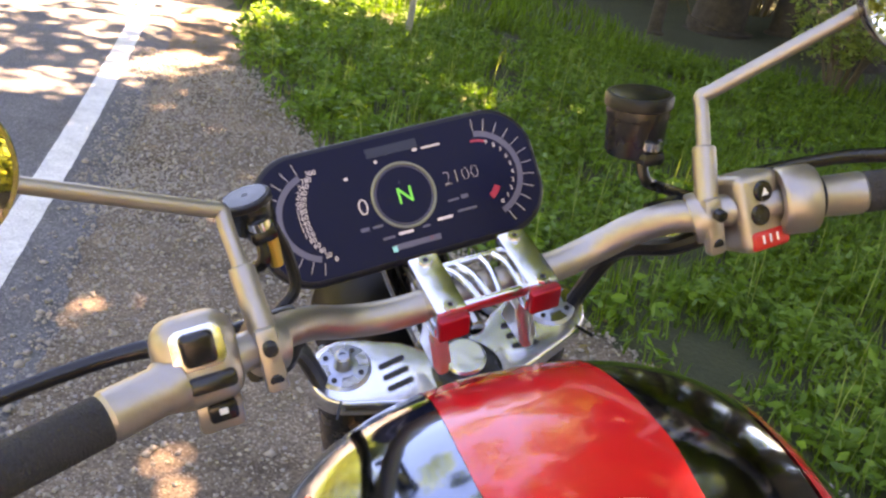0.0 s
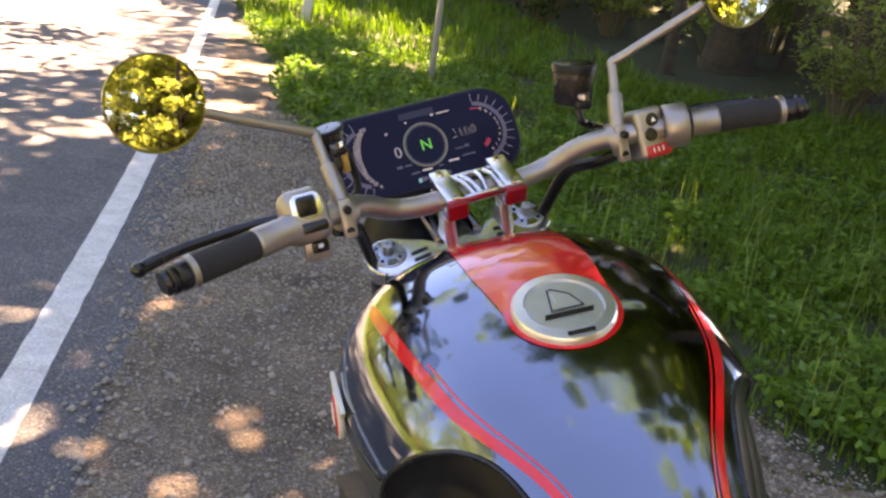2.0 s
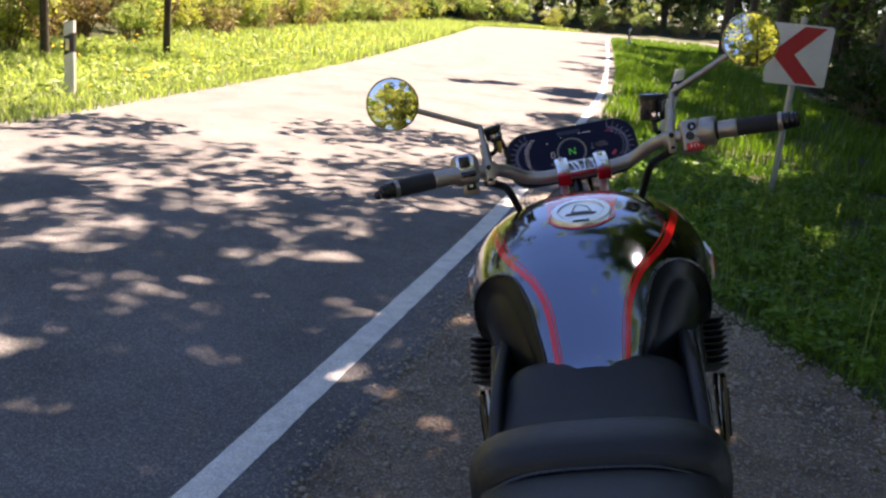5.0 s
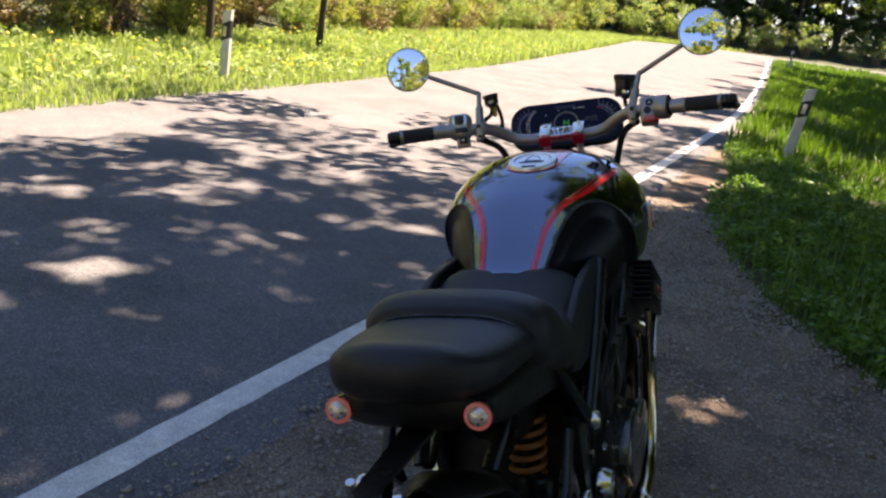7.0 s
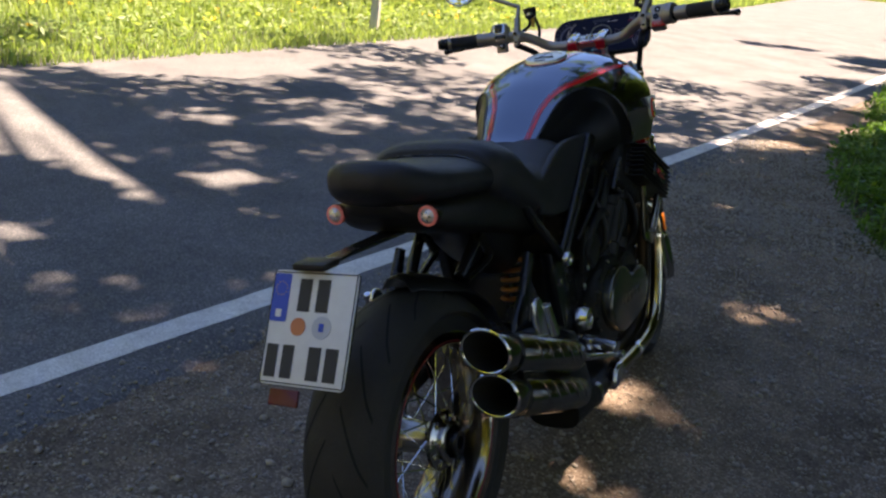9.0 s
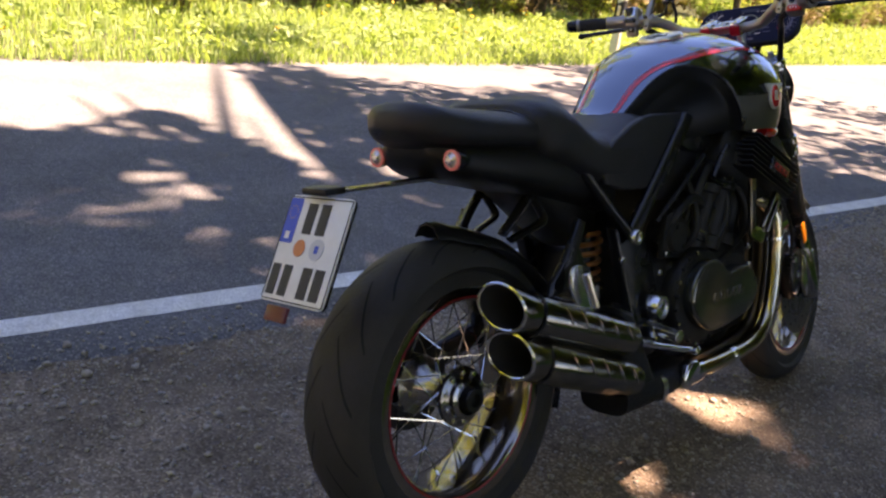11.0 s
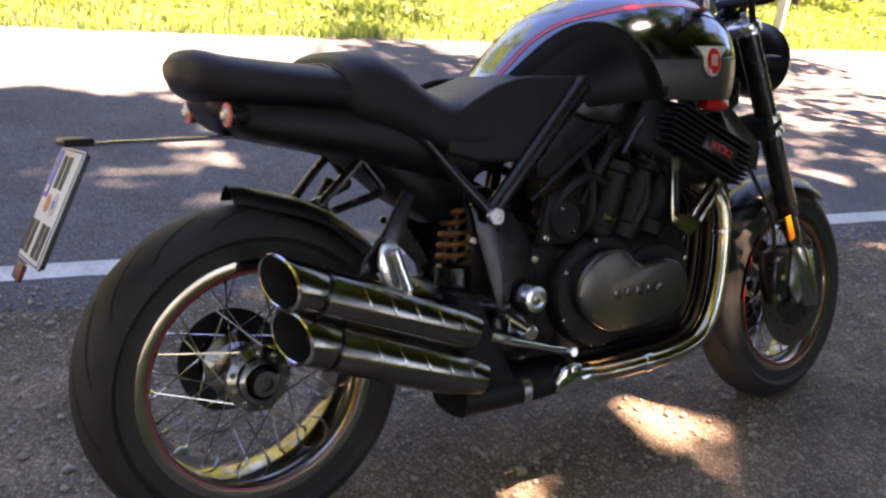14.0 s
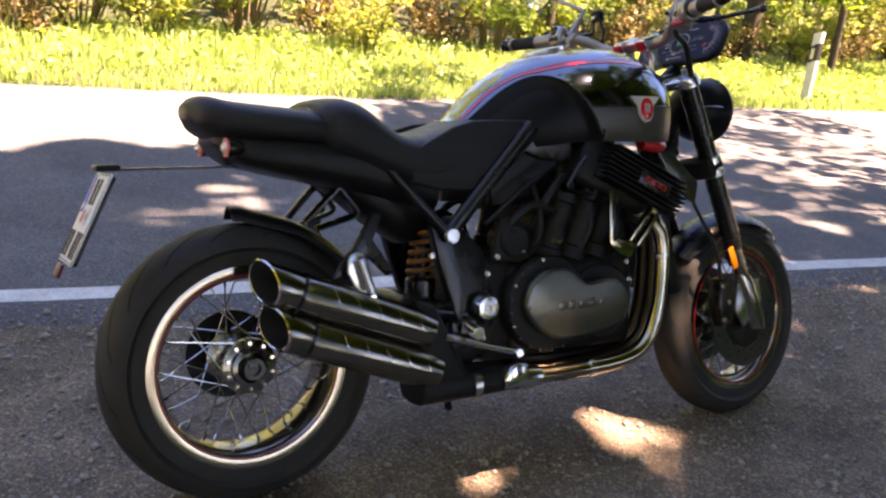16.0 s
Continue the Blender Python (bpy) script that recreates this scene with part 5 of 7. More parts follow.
def leg_point(x, h):
    """A point on the fork's centre line, h metres down from the top clamp."""
    return Vector((x, 1.2545, 0.983)) + LEG * h


LEG_LEN = (Vector((0, 1.545, 0.27)) - Vector((0, 1.2545, 0.983))).length


def fork(s):
    x = s * 0.111
    f = part("fork_leg", rod(leg_point(x, -0.006), leg_point(x, 0.50), 0.0275, 28), BLACK, bike, "black upside-down fork leg", xf=S3)
    part("fork_cap", lathe([(0.0, 0.018), (0.0035, 0.018), (0.0035, 0.0205), (0.0062, 0.0205), (0.0078, 0.019), (0.0078, 0.007), (0.0095, 0.004), (0.012, 0.003), (0.024, 0.002), (0.0275, -0.001), (0.0275, -0.008)], along(leg_point(x, -0.006), -LEG), 36), CAP_BLUE, f, "blue-grey fork cap with a raised nut", xf=S3)
    for k in range(4):
        a = radians(45 + 90 * k)
        m = along(leg_point(x, -0.0085), -LEG)
        part("fork_cap_hole", lathe([(0, 0.001), (0.0028, 0.001), (0.0028, -0.002)], m @ pose(0.019 * math.cos(a), 0.019 * math.sin(a), 0), 10), BLACK, f, xf=S3)
        part("fork_cap_mark", slab([(rr * math.cos(radians(90 * k + dd)), rr * math.sin(radians(90 * k + dd))) for rr, dd in ((0.0145, -22), (0.025, -22), (0.025, 0), (0.025, 22), (0.0145, 22), (0.0145, 0))], 0.0012, m, 0), BRUSHED, f, xf=S3)
    part("fork_guard", rod(leg_point(x, 0.49), leg_point(x, 0.53), 0.0255, 24), PLASTIC, f, xf=S3)
    part("fork_slider", rod(leg_point(x, 0.50), leg_point(x, LEG_LEN - 0.1), 0.020, 24), BRUSHED, f, "bare inner tube", xf=S3)
    foot = part("fork_foot", loft([[leg_point(x, h) + Vector((w * math.cos(a), w * 1.25 * math.sin(a), 0)) for a in [2 * math.pi * k / 20 for k in range(20)]] for h, w in ((LEG_LEN - 0.15, 0.024), (LEG_LEN - 0.13, 0.027), (LEG_LEN - 0.02, 0.03), (LEG_LEN + 0.03, 0.024))]), BRUSHED, f, "brushed fork foot", xf=S3)
    part("caliper_bracket", slab([(1.455, 0.385), (1.555, 0.395), (1.568, 0.33), (1.485, 0.255), (1.445, 0.31)], 0.012, side_m(s, 0.118), 0.003), POLISHED, foot, xf=S3)
    cal = part("brake_caliper", slab([(1.39, 0.40), (1.455, 0.415), (1.47, 0.35), (1.45, 0.275), (1.405, 0.262), (1.383, 0.33)], 0.05, side_m(s, 0.09), 0.01, None, 3), BLACK, bike, "black radial brake caliper", xf=S3)
    for y, z in ((1.395, 0.385), (1.40, 0.285), (1.42, 0.335)):
        part("caliper_bolt", rod((s * 0.112, y, z), (s * 0.121, y, z), 0.0075, 10), POLISHED, cal, xf=S3)
    part("side_reflector", box((0.006, 0.024, 0.066), (s * 0.141, 1.412, 0.468), 0.003, (22, 0, 0)), AMBER, bike, "amber side reflector", xf=S3)
    part("reflector_mount", box((0.02, 0.02, 0.05), (s * 0.13, 1.416, 0.468), 0.003, (22, 0, 0)), BLACK, bike, xf=S3)
    part("fork_clamp_band", rod(leg_point(x, 0.235), leg_point(x, 0.262), 0.034, 28), POLISHED, bike, "polished lower clamp", xf=S3)
    part("fork_clamp_band", rod(leg_point(x, 0.272), leg_point(x, 0.298), 0.034, 28), POLISHED, bike, xf=S3)
    part("brake_hose", tube([(s * 0.105, 1.40, 0.40), (s * 0.12, 1.36, 0.50), (s * 0.10, 1.30, 0.62), (s * 0.07, 1.27, 0.74)], 0.005, 8, 6), PLASTIC, bike, xf=S3)


both(fork)
part("lower_clamp", slab([(-0.14, -0.03), (-0.11, -0.045), (0.11, -0.045), (0.14, -0.03), (0.14, 0.03), (0.11, 0.04), (0.04, -0.005), (-0.04, -0.005), (-0.11, 0.04), (-0.14, 0.03)], 0.055, along(leg_point(0, 0.266) + Vector((0, -0.012, 0)), -LEG) @ pose(0, 0, 0, 0, 0, 0), 0.006), SATIN, bike, "lower fork clamp", xf=S3)

# top clamp: polished plate with slots
TOP = along(Vector((0, 1.2205, 0.974)), AXIS) @ pose(0, 0, 0, 0, 0, 180)
chk = TOP.to_3x3() @ Vector((0, 1, 0))
if chk.y < 0:
    TOP = TOP @ pose(0, 0, 0, 0, 0, 180)


def ring2(cx, cy, r, a0, a1, n=10):
    return [(cx + r * math.cos(radians(a0 + (a1 - a0) * k / n)), cy + r * math.sin(radians(a0 + (a1 - a0) * k / n))) for k in range(n + 1)]


out = ring2(0.109, 0.03, 0.037, -75, 110) + [(0.05, 0.045), (0.03, 0.028), (-0.03, 0.028), (-0.05, 0.045)] + ring2(-0.109, 0.03, 0.037, 70, 255) + [(-0.07, -0.022), (-0.035, -0.034)] + ring2(0, 0, 0.037, 240, 300, 4) + [(0.035, -0.034), (0.07, -0.022)]
clamp = part("top_clamp", slab(out, 0.024, TOP @ pose(0, 0, -0.012), 0.004, None, 3), POLISHED, bike, "polished aluminium top clamp", xf=S3)
part("stem_nut", lathe([(0, 0.012), (0.019, 0.012), (0.0215, 0.010), (0.0215, 0.004), (0.025, 0.003), (0.025, -0.002)], TOP, 36), POLISHED, clamp, "round stem nut", xf=S3)
for s in (-1, 1):
    for k in range(3):
        part("clamp_slot", slab(round_rect(0.028, 0.0055, 0.0026, 3), 0.0015, TOP @ pose(s * 0.066, 0.024 - 0.013 * k, 0.0006, 0, 0, s * -8), 0), BLACK, clamp, xf=S3)
    part("clamp_gap", slab([(-0.0012, -0.02), (0.0012, -0.02), (0.0012, 0.0), (-0.0012, 0.0)], 0.002, TOP @ pose(s * 0.125, -0.0, 0.0004, 0, 0, s * 30), 0), BLACK, clamp, xf=S3)
    part("fork_seat", lathe([(0.0275, 0.001), (0.0345, 0.001), (0.0355, -0.002), (0.0355, -0.022)], along(leg_point(s * 0.111, 0.002), -LEG), 36), POLISHED, clamp, xf=S3)

# risers: a narrow waisted block each side, red front plate, upper cap with two bolts
BAR_Y, BAR_Z = 1.174, 1.080
RISE = Matrix.Translation((0.008, BAR_Y, BAR_Z)) @ Matrix.Rotation(radians(17.5), 4, "X")


def riser(s):
    x = s * 0.043
    leg = [(-0.016, -0.016), (0.027, -0.016), (0.020, -0.034), (0.018, -0.05), (0.028, -0.078), (-0.020, -0.078), (-0.008, -0.05), (-0.006, -0.034)]
    r = part("bar_riser", slab(leg, 0.016, RISE @ Matrix(((0, 0, 1, x), (1, 0, 0, 0), (0, 1, 0, 0), (0, 0, 0, 1))), 0.006, None, 4), CAP_METAL, bike, "polished waisted bar riser", xf=S3)
    part("riser_relief", slab([(-0.002, -0.04), (0.012, -0.04), (0.016, -0.07), (-0.016, -0.07)], 0.0172, RISE @ Matrix(((0, 0, 1, x), (1, 0, 0, 0), (0, 1, 0, 0), (0, 0, 0, 1))), 0.0), CAP_METAL, r, xf=S3)
    part("riser_base", box((0.0275, 0.058, 0.016), (x, 0.002, -0.0085), 0.003, m=RISE), POLISHED, r, "polished lower half", xf=S3)
    part("riser_plate", box((0.0287, 0.008, 0.025), (x, -0.0350, 0.0035), 0.0022, m=RISE, segs=3), RED_ANODISED, r, "red end plate", xf=S3)
    capb = part("riser_cap", box((0.0285, 0.069, 0.021), (x, 0.002, 0.0115), 0.003, m=RISE), POLISHED, r, "polished upper half", xf=S3)
    for dy in (-0.0278, 0.0278):
        m = RISE @ pose(x, dy, 0.022)
        part("cap_bolt", lathe([(0, 0.0005), (0.0028, 0.0005), (0.0028, 0.0026), (0.0058, 0.0026), (0.0064, 0.0016), (0.0064, -0.001)], m, 20), POLISHED, capb, xf=S3)
        part("bolt_socket", lathe([(0, 0.0012), (0.0027, 0.0012)], m, 6), BLACK, capb, xf=S3)


both(riser)
# bridge between the caps: two rails joined by slanting bars
bridge = part("cap_bridge", box((0.062, 0.006, 0.008), (0, 0.024, 0.012), 0.002, m=RISE), POLISHED, bike, "polished bridge with cut-out bars", xf=S3)
part("bridge_rail", box((0.062, 0.006, 0.008), (0, -0.024, 0.012), 0.002, m=RISE), POLISHED, bridge, xf=S3)
part("bridge_red", box((0.062, 0.006, 0.0022), (0, -0.0245, 0.0066), 0.002, m=RISE), RED_DARK, bridge, xf=S3)
for pts in ([(-0.028, 0.022), (-0.014, -0.022)], [(-0.016, 0.022), (-0.004, -0.022)][::1], [(0.008, 0.022), (0.006, -0.022)], [(0.02, 0.022), (0.026, -0.022)]):
    part("bridge_bar", tube([RISE @ Vector((*pts[0], 0.013)), RISE @ Vector(((pts[0][0] + pts[1][0]) / 2, 0, 0.0195)), RISE @ Vector((*pts[1], 0.013))], 0.0036, 8, 4), POLISHED, bridge, xf=S3)

# handlebar
OUT_Y, OUT_Z = 1.172, 1.079


def bar_pts(s):
    return [(s * 0.03, BAR_Y, BAR_Z), (s * 0.08, BAR_Y, BAR_Z), (s * 0.118, BAR_Y - 0.003, BAR_Z + 0.008), (s * 0.15, OUT_Y - 0.020, OUT_Z + 0.029), (s * 0.173, OUT_Y - 0.039, OUT_Z + 0.041), (s * 0.193, OUT_Y - 0.057, OUT_Z + 0.046), (s * 0.215, OUT_Y - 0.068, OUT_Z + 0.05), (s * 0.28, OUT_Y - 0.09, OUT_Z + 0.052), (s * 0.40, OUT_Y - 0.134, OUT_Z + 0.053)]


bar = part("handlebar", tube(bar_pts(-1)[::-1] + bar_pts(1), 0.0142, 20, 8), ANODISED, bike, "tapered bronze-grey handlebar", xf=S3)
GRIP_DIR = Vector((0.12, -0.044, 0.001)).normalized()


def bar_side(s):
    d = Vector((s * GRIP_DIR.x, GRIP_DIR.y, GRIP_DIR.z))
    o = Vector((s * 0.28, OUT_Y - 0.09, OUT_Z + 0.052)) + d * (0.014 if s > 0 else 0.0)

    def at(k):
        return o + d * k

    # metal collar, rubber grip with rings, bar-end weight
    part("grip_collar", lathe([(0.0, -0.012), (0.0195, -0.012), (0.0195, 0.0), (0.0175, 0.004), (0.0185, 0.040), (0.0165, 0.043)], along(at(-0.012), d), 28), ANODISED, bar, "metal grip collar", xf=S3)
    prof = [(0.0165, 0.0)]
    for k in range(24):
        h = 0.002 + 0.072 * k / 23
        prof += [(0.0178, h), (0.0178, h + 0.0024), (0.0174, h + 0.0026), (0.0174, h + 0.003)]
    prof += [(0.0165, 0.078)]
    part("grip", lathe(prof, along(at(0.031), d), 28), GRIP_RUBBER, bar, "black ribbed rubber grip", xf=S3)
    part("grip_ring", lathe([(0.0165, 0), (0.0192, 0.001), (0.0192, 0.008), (0.0165, 0.009)], along(at(0.109), d), 28), ANODISED, bar, xf=S3)
    part("bar_end", lathe([(0.0165, 0), (0.0175, 0.002), (0.0175, 0.012), (0.0155, 0.014), (0.0175, 0.017), (0.0175, 0.021), (0.015, 0.023), (0.016, 0.026), (0.013, 0.031), (0, 0.032)], along(at(0.118), d), 24), BLACK, bar, "black bar-end weight", xf=S3)
    # switch block
    blk = along(Vector((0.233, OUT_Y - 0.064, OUT_Z + 0.051)) if s > 0 else Vector((-0.242, OUT_Y - 0.068, OUT_Z + 0.060)), (0, -0.94, 0.34))
    if (blk.to_3x3() @ Vector((0, 1, 0))).z < 0:
        blk = blk @ pose(0, 0, 0, 0, 0, 180)
    sx = 1 if (blk.to_3x3() @ Vector((1, 0, 0))).x > 0 else -1
    w = 0.043 if s > 0 else 0.060
    sw = part("switch_block", box((w, 0.068, 0.042), (0, -0.008 if s > 0 else -0.003, 0.002), 0.008 if s > 0 else 0.0185, m=blk, segs=5), ANODISED, bar, "bronze-grey switch block", xf=S3)
    if s > 0:
        for yy in (0.009, -0.010):
            part("button", lathe([(0, 0.0035), (0.0078, 0.0035), (0.0092, 0.0015), (0.0092, -0.002)], blk @ pose(0.002 * sx if yy > 0 else -0.004 * sx, yy, 0.0225), 24), BLACK, sw, "round black button", xf=S3)
        part("warning_mark", slab([(0.0034, -0.003), (-0.0034, -0.003), (0, 0.0032)], 0.0008, blk @ pose(0.002 * sx, 0.009, 0.0264), 0), WHITE, sw, "small white triangle", xf=S3)
        kill = part("kill_switch", box((0.038, 0.017, 0.014), (0.003 * sx, -0.032, 0.018), 0.004, m=blk, segs=3), RED_PLASTIC, sw, "red rocker switch with white marks", xf=S3)
        for px in (-0.006, 0.001, 0.008):
            part("kill_mark", box((0.0016, 0.007, 0.001), (px, -0.031, 0.0254), 0, m=blk), WHITE, kill, xf=S3)
        part("throttle_case", lathe([(0.018, 0), (0.0275, 0.0), (0.0295, 0.003), (0.0295, 0.028), (0.0275, 0.031), (0.018, 0.031)], along(at(-0.043), d), 32), ANODISED, bar, "round throttle housing", xf=S3)
        part("throttle_seal", rod(at(-0.013), at(-0.006), 0.0205, 24), PLASTIC, bar, xf=S3)
    else:
        part("beam_rocker_seat", slab(round_rect(0.037, 0.030, 0.008), 0.004, blk @ pose(0.002 * sx, 0.009, 0.0225), 0.001), POLISHED, sw, xf=S3)
        part("beam_rocker", box((0.024, 0.025, 0.010), (0.002 * sx, 0.009, 0.0255), 0.006, (12, 0, 0), m=blk, segs=3), BLACK, sw, "black rocker switch", xf=S3)
        part("indicator_switch", box((0.034, 0.013, 0.014), (0.006 * sx, -0.017, 0.021), 0.004, m=blk), BLACK, sw, "black sliding switch", xf=S3)
        part("horn_block", box((0.034, 0.026, 0.02), (0.006 * sx, -0.044, -0.002), 0.005, (20, 0, 0), m=blk), ANODISED, sw, xf=S3)
        hb = part("horn_button", box((0.021, 0.015, 0.008), (0.008 * sx, -0.042, 0.011), 0.003, (20, 0, 0), m=blk), BLACK, sw, "black horn button", xf=S3)
        part("horn_mark", box((0.006, 0.005, 0.0008), (0.008 * sx, -0.041, 0.0155), 0, (20, 0, 0), m=blk), WHITE, hb, xf=S3)
    # lever, its clamp and the mirror foot
    cx = s * 0.192
    cl = Vector((cx, OUT_Y - 0.058, OUT_Z + 0.045))
    part("lever_clamp", lathe([(0.0145, -0.009), (0.0215, -0.009), (0.0225, -0.007), (0.0225, 0.007), (0.0215, 0.009), (0.0145, 0.009)], along(cl, (s, -0.45, 0.3)), 24), ANODISED, bar, "lever clamp", xf=S3)
    part("clamp_screw", rod(cl + Vector((0, -0.022, 0.012)), cl + Vector((0, -0.030, 0.012)), 0.0055, 10), BLACK, bar, xf=S3)
    part("clamp_screw", rod(cl + Vector((0, -0.018, -0.016)), cl + Vector((0, -0.027, -0.016)), 0.0055, 10), BLACK, bar, xf=S3)
    part("clamp_plate", box((0.017, 0.012, 0.05), cl + Vector((0, -0.017, -0.002)), 0.004, (-14, 0, 0)), ANODISED, bar, xf=S3)
    part("master_cylinder", tube([cl + Vector((s * -0.03, 0.035, -0.006)), cl + Vector((s * 0.0, 0.03, -0.004)), cl + Vector((s * 0.035, 0.022, 0.0))], [0.012, 0.013, 0.011], 14, 5), BLACK, bar, "black master cylinder", xf=S3)
    lp = [cl + Vector(q) for q in ((s * 0.03, 0.035, -0.004), (s * 0.06, 0.05, -0.008), (s * 0.11, 0.060, -0.009), (s * 0.195, 0.050, -0.011), (s * 0.250, 0.032, -0.015))]
    lev = part("hand_lever", tube(lp, [0.008, 0.0068, 0.0052, 0.0052, 0.0062], 12, 6, flat=1.3), BLACK, bar, "black hand lever with ball end", xf=S3)
    part("lever_ball", lathe([(0, -0.010)] + [(0.010 * math.sin(a), -0.010 * math.cos(a)) for a in [math.pi * k / 10 for k in range(1, 10)]] + [(0, 0.010)], along(lp[-1], lp[-1] - lp[-2]), 16), BLACK, lev, xf=S3)
    # mirror on a bent rod
    foot = cl + Vector((0, -0.008, 0.012))
    if s > 0:
        bend, head = Vector((0.216, 1.152, 1.216)), Vector((0.372, 1.088, 1.298))
    else:
        bend, head = Vector((-0.197, 1.168, 1.214)), Vector((-0.373, 1.147, 1.298))
    low_ = foot.lerp(bend, 0.45)
    edge = head + (bend - head).normalized() * 0.052
    n1 = (bend - foot).normalized() * 0.012
    n2 = (edge - bend).normalized() * 0.012
    stem = part("mirror_stem", tube([foot, low_, bend - n1, bend, bend + n2, bend.lerp(edge, 0.5), edge + (head - edge) * 0.15], 0.0062, 14, 6), ANODISED, bar, "bronze-grey mirror rod", xf=S3)
    part("mirror_socket", rod(foot - (low_ - foot).normalized() * 0.006, foot.lerp(bend, 0.55), 0.0102, 16), ANODISED, stem, xf=S3)
    face = (Vector((0.0, -1, 0.185))) if s > 0 else Vector((0.10, -1, 0.12))
    mm = along(head, face)
    shell_ = part("mirror_shell", lathe([(0.0535, 0.004), (0.0565, 0.004), (0.0572, 0.001), (0.055, -0.006), (0.045, -0.013), (0.02, -0.018), (0, -0.019)], mm, 56), BRUSHED, stem, "round metal mirror shell", xf=S3)
    part("mirror_glass", lathe([(0, 0.0045), (0.02, 0.0043), (0.04, 0.0036), (0.0537, 0.0028)], mm, 56), MIRROR, shell_, "round mirror glass", xf=S3, )
    # fluid cup
    if s > 0:
        cup, rr, hh = Vector((0.175, 1.194, 1.161)), 0.0285, 0.055
    else:
        cup, rr, hh = Vector((-0.170, 1.200, 1.179)), 0.0195, 0.028
    cm = Matrix.Translation(cup) @ Matrix.Rotation(radians(8 * s), 4, "Y")
    res = part("fluid_cup", lathe([(0, 0), (rr * 0.86, 0), (rr * 0.93, 0.004), (rr * 0.95, hh * 0.62), (rr, hh * 0.64), (rr * 1.02, hh * 0.9), (rr * 0.98, hh), (rr * 0.9, hh + 0.0012), (0, hh + 0.0016)], cm, 40), BLACK, bar, "black round brake fluid cup", xf=S3)
    part("cup_lug", box((0.024, 0.024, 0.014), (0.002, -rr * 0.75, hh * 0.05), 0.006, m=cm), BLACK, res, xf=S3)
    part("cup_lid", lathe([(rr * 1.03, hh * 0.80), (rr * 1.07, hh * 0.82), (rr * 1.07, hh * 0.97), (rr * 1.02, hh * 1.01), (rr * 0.84, hh * 1.02), (rr * 0.80, hh * 0.99), (0, hh * 0.99 + 0.0022)], cm, 40), PLASTIC, res, "round screw lid", xf=S3)
    part("cup_bolt", lathe([(0.0095, -0.004), (0.0095, 0.003), (0.0055, 0.0042), (0.004, 0.002), (0, 0.002)], cm @ pose(0.002, -rr * 0.85, hh * 0.16 + 0.006), 20), CHROME, res, xf=S3)
    part("cup_bracket", tube([cup + Vector((0, -0.012, 0)), cup + Vector((0.002 * s, -0.018, -0.022)), cup + Vector((0.018 * s, -0.014, -0.034)), cl + Vector((0, 0.016, 0.012))], 0.0055, 10, 5, flat=0.6), BLACK, bar, xf=S3)
    if s < 0:
        part("cup_fitting", rod(cup + Vector((0.008, -0.016, -0.03)), cup + Vector((0.008, -0.012, 0.002)), 0.0055, 10), BRASS, res, "brass fitting", xf=S3)
        part("cup_hose", tube([cup + Vector((0.012, -0.004, 0)), cup + Vector((0.02, 0.0, -0.03)), cup + Vector((0.02, -0.005, -0.06)), cup + Vector((0.0, -0.012, -0.075))], 0.005, 10, 6), PLASTIC, bar, xf=S3)
    # loom from the switches down to the head
    part("wiring_loom", tube([cl + Vector((s * 0.012, 0.004, -0.022)), cl + Vector((s * -0.012, 0.024, -0.036)), Vector((s * 0.160, 1.196, 1.062)), Vector((s * 0.142, 1.236, 1.005)), Vector((s * 0.12, 1.28, 0.92))], 0.0085, 10, 8), PLASTIC, bar, "black wiring loom", xf=S3)


both(bar_side)

# headlamp
hl = part("headlamp", lathe([(0.0, -0.085), (0.035, -0.082), (0.065, -0.066), (0.085, -0.035), (0.094, 0.0), (0.096, 0.03), (0.099, 0.036), (0.096, 0.046), (0.09, 0.046)], along((0, 1.435, 0.905), (0, 1, -0.03)), 56), KNEE, bike, "round black headlamp bowl", xf=S3)
part("headlamp_glass", lathe([(0, 0.062), (0.05, 0.057), (0.09, 0.044)], along((0, 1.435, 0.905), (0, 1, -0.03)), 48), LENS, hl, "clear headlamp glass", xf=S3)
both(lambda s: part("headlamp_ear", tube([(s * 0.106, 1.29, 0.90), (s * 0.11, 1.36, 0.905), (s * 0.095, 1.42, 0.905)], 0.011, 12, 5, flat=0.5), BLACK, bike, xf=S3))
part("headlamp_bracket", tube([(0, 1.23, 0.95), (0, 1.30, 0.99), (0, 1.36, 1.03)], 0.016, 12, 5, flat=1.6), BLACK, bike, xf=S3)
part("ignition_lock", rod((0, 1.262, 0.955), (0, 1.250, 0.990), 0.018, 24), BLACK, bike, "ignition lock", xf=S3)
part("horn", lathe([(0, 0), (0.03, 0.002), (0.036, 0.012), (0.03, 0.02), (0, 0.022)], along((-0.07, 1.30, 0.90), (-0.3, -1, 0.4)), 24), mat("copper_brown", (0.09, 0.035, 0.025), 0.35, 0.3), bike, "brown horn", xf=S3)

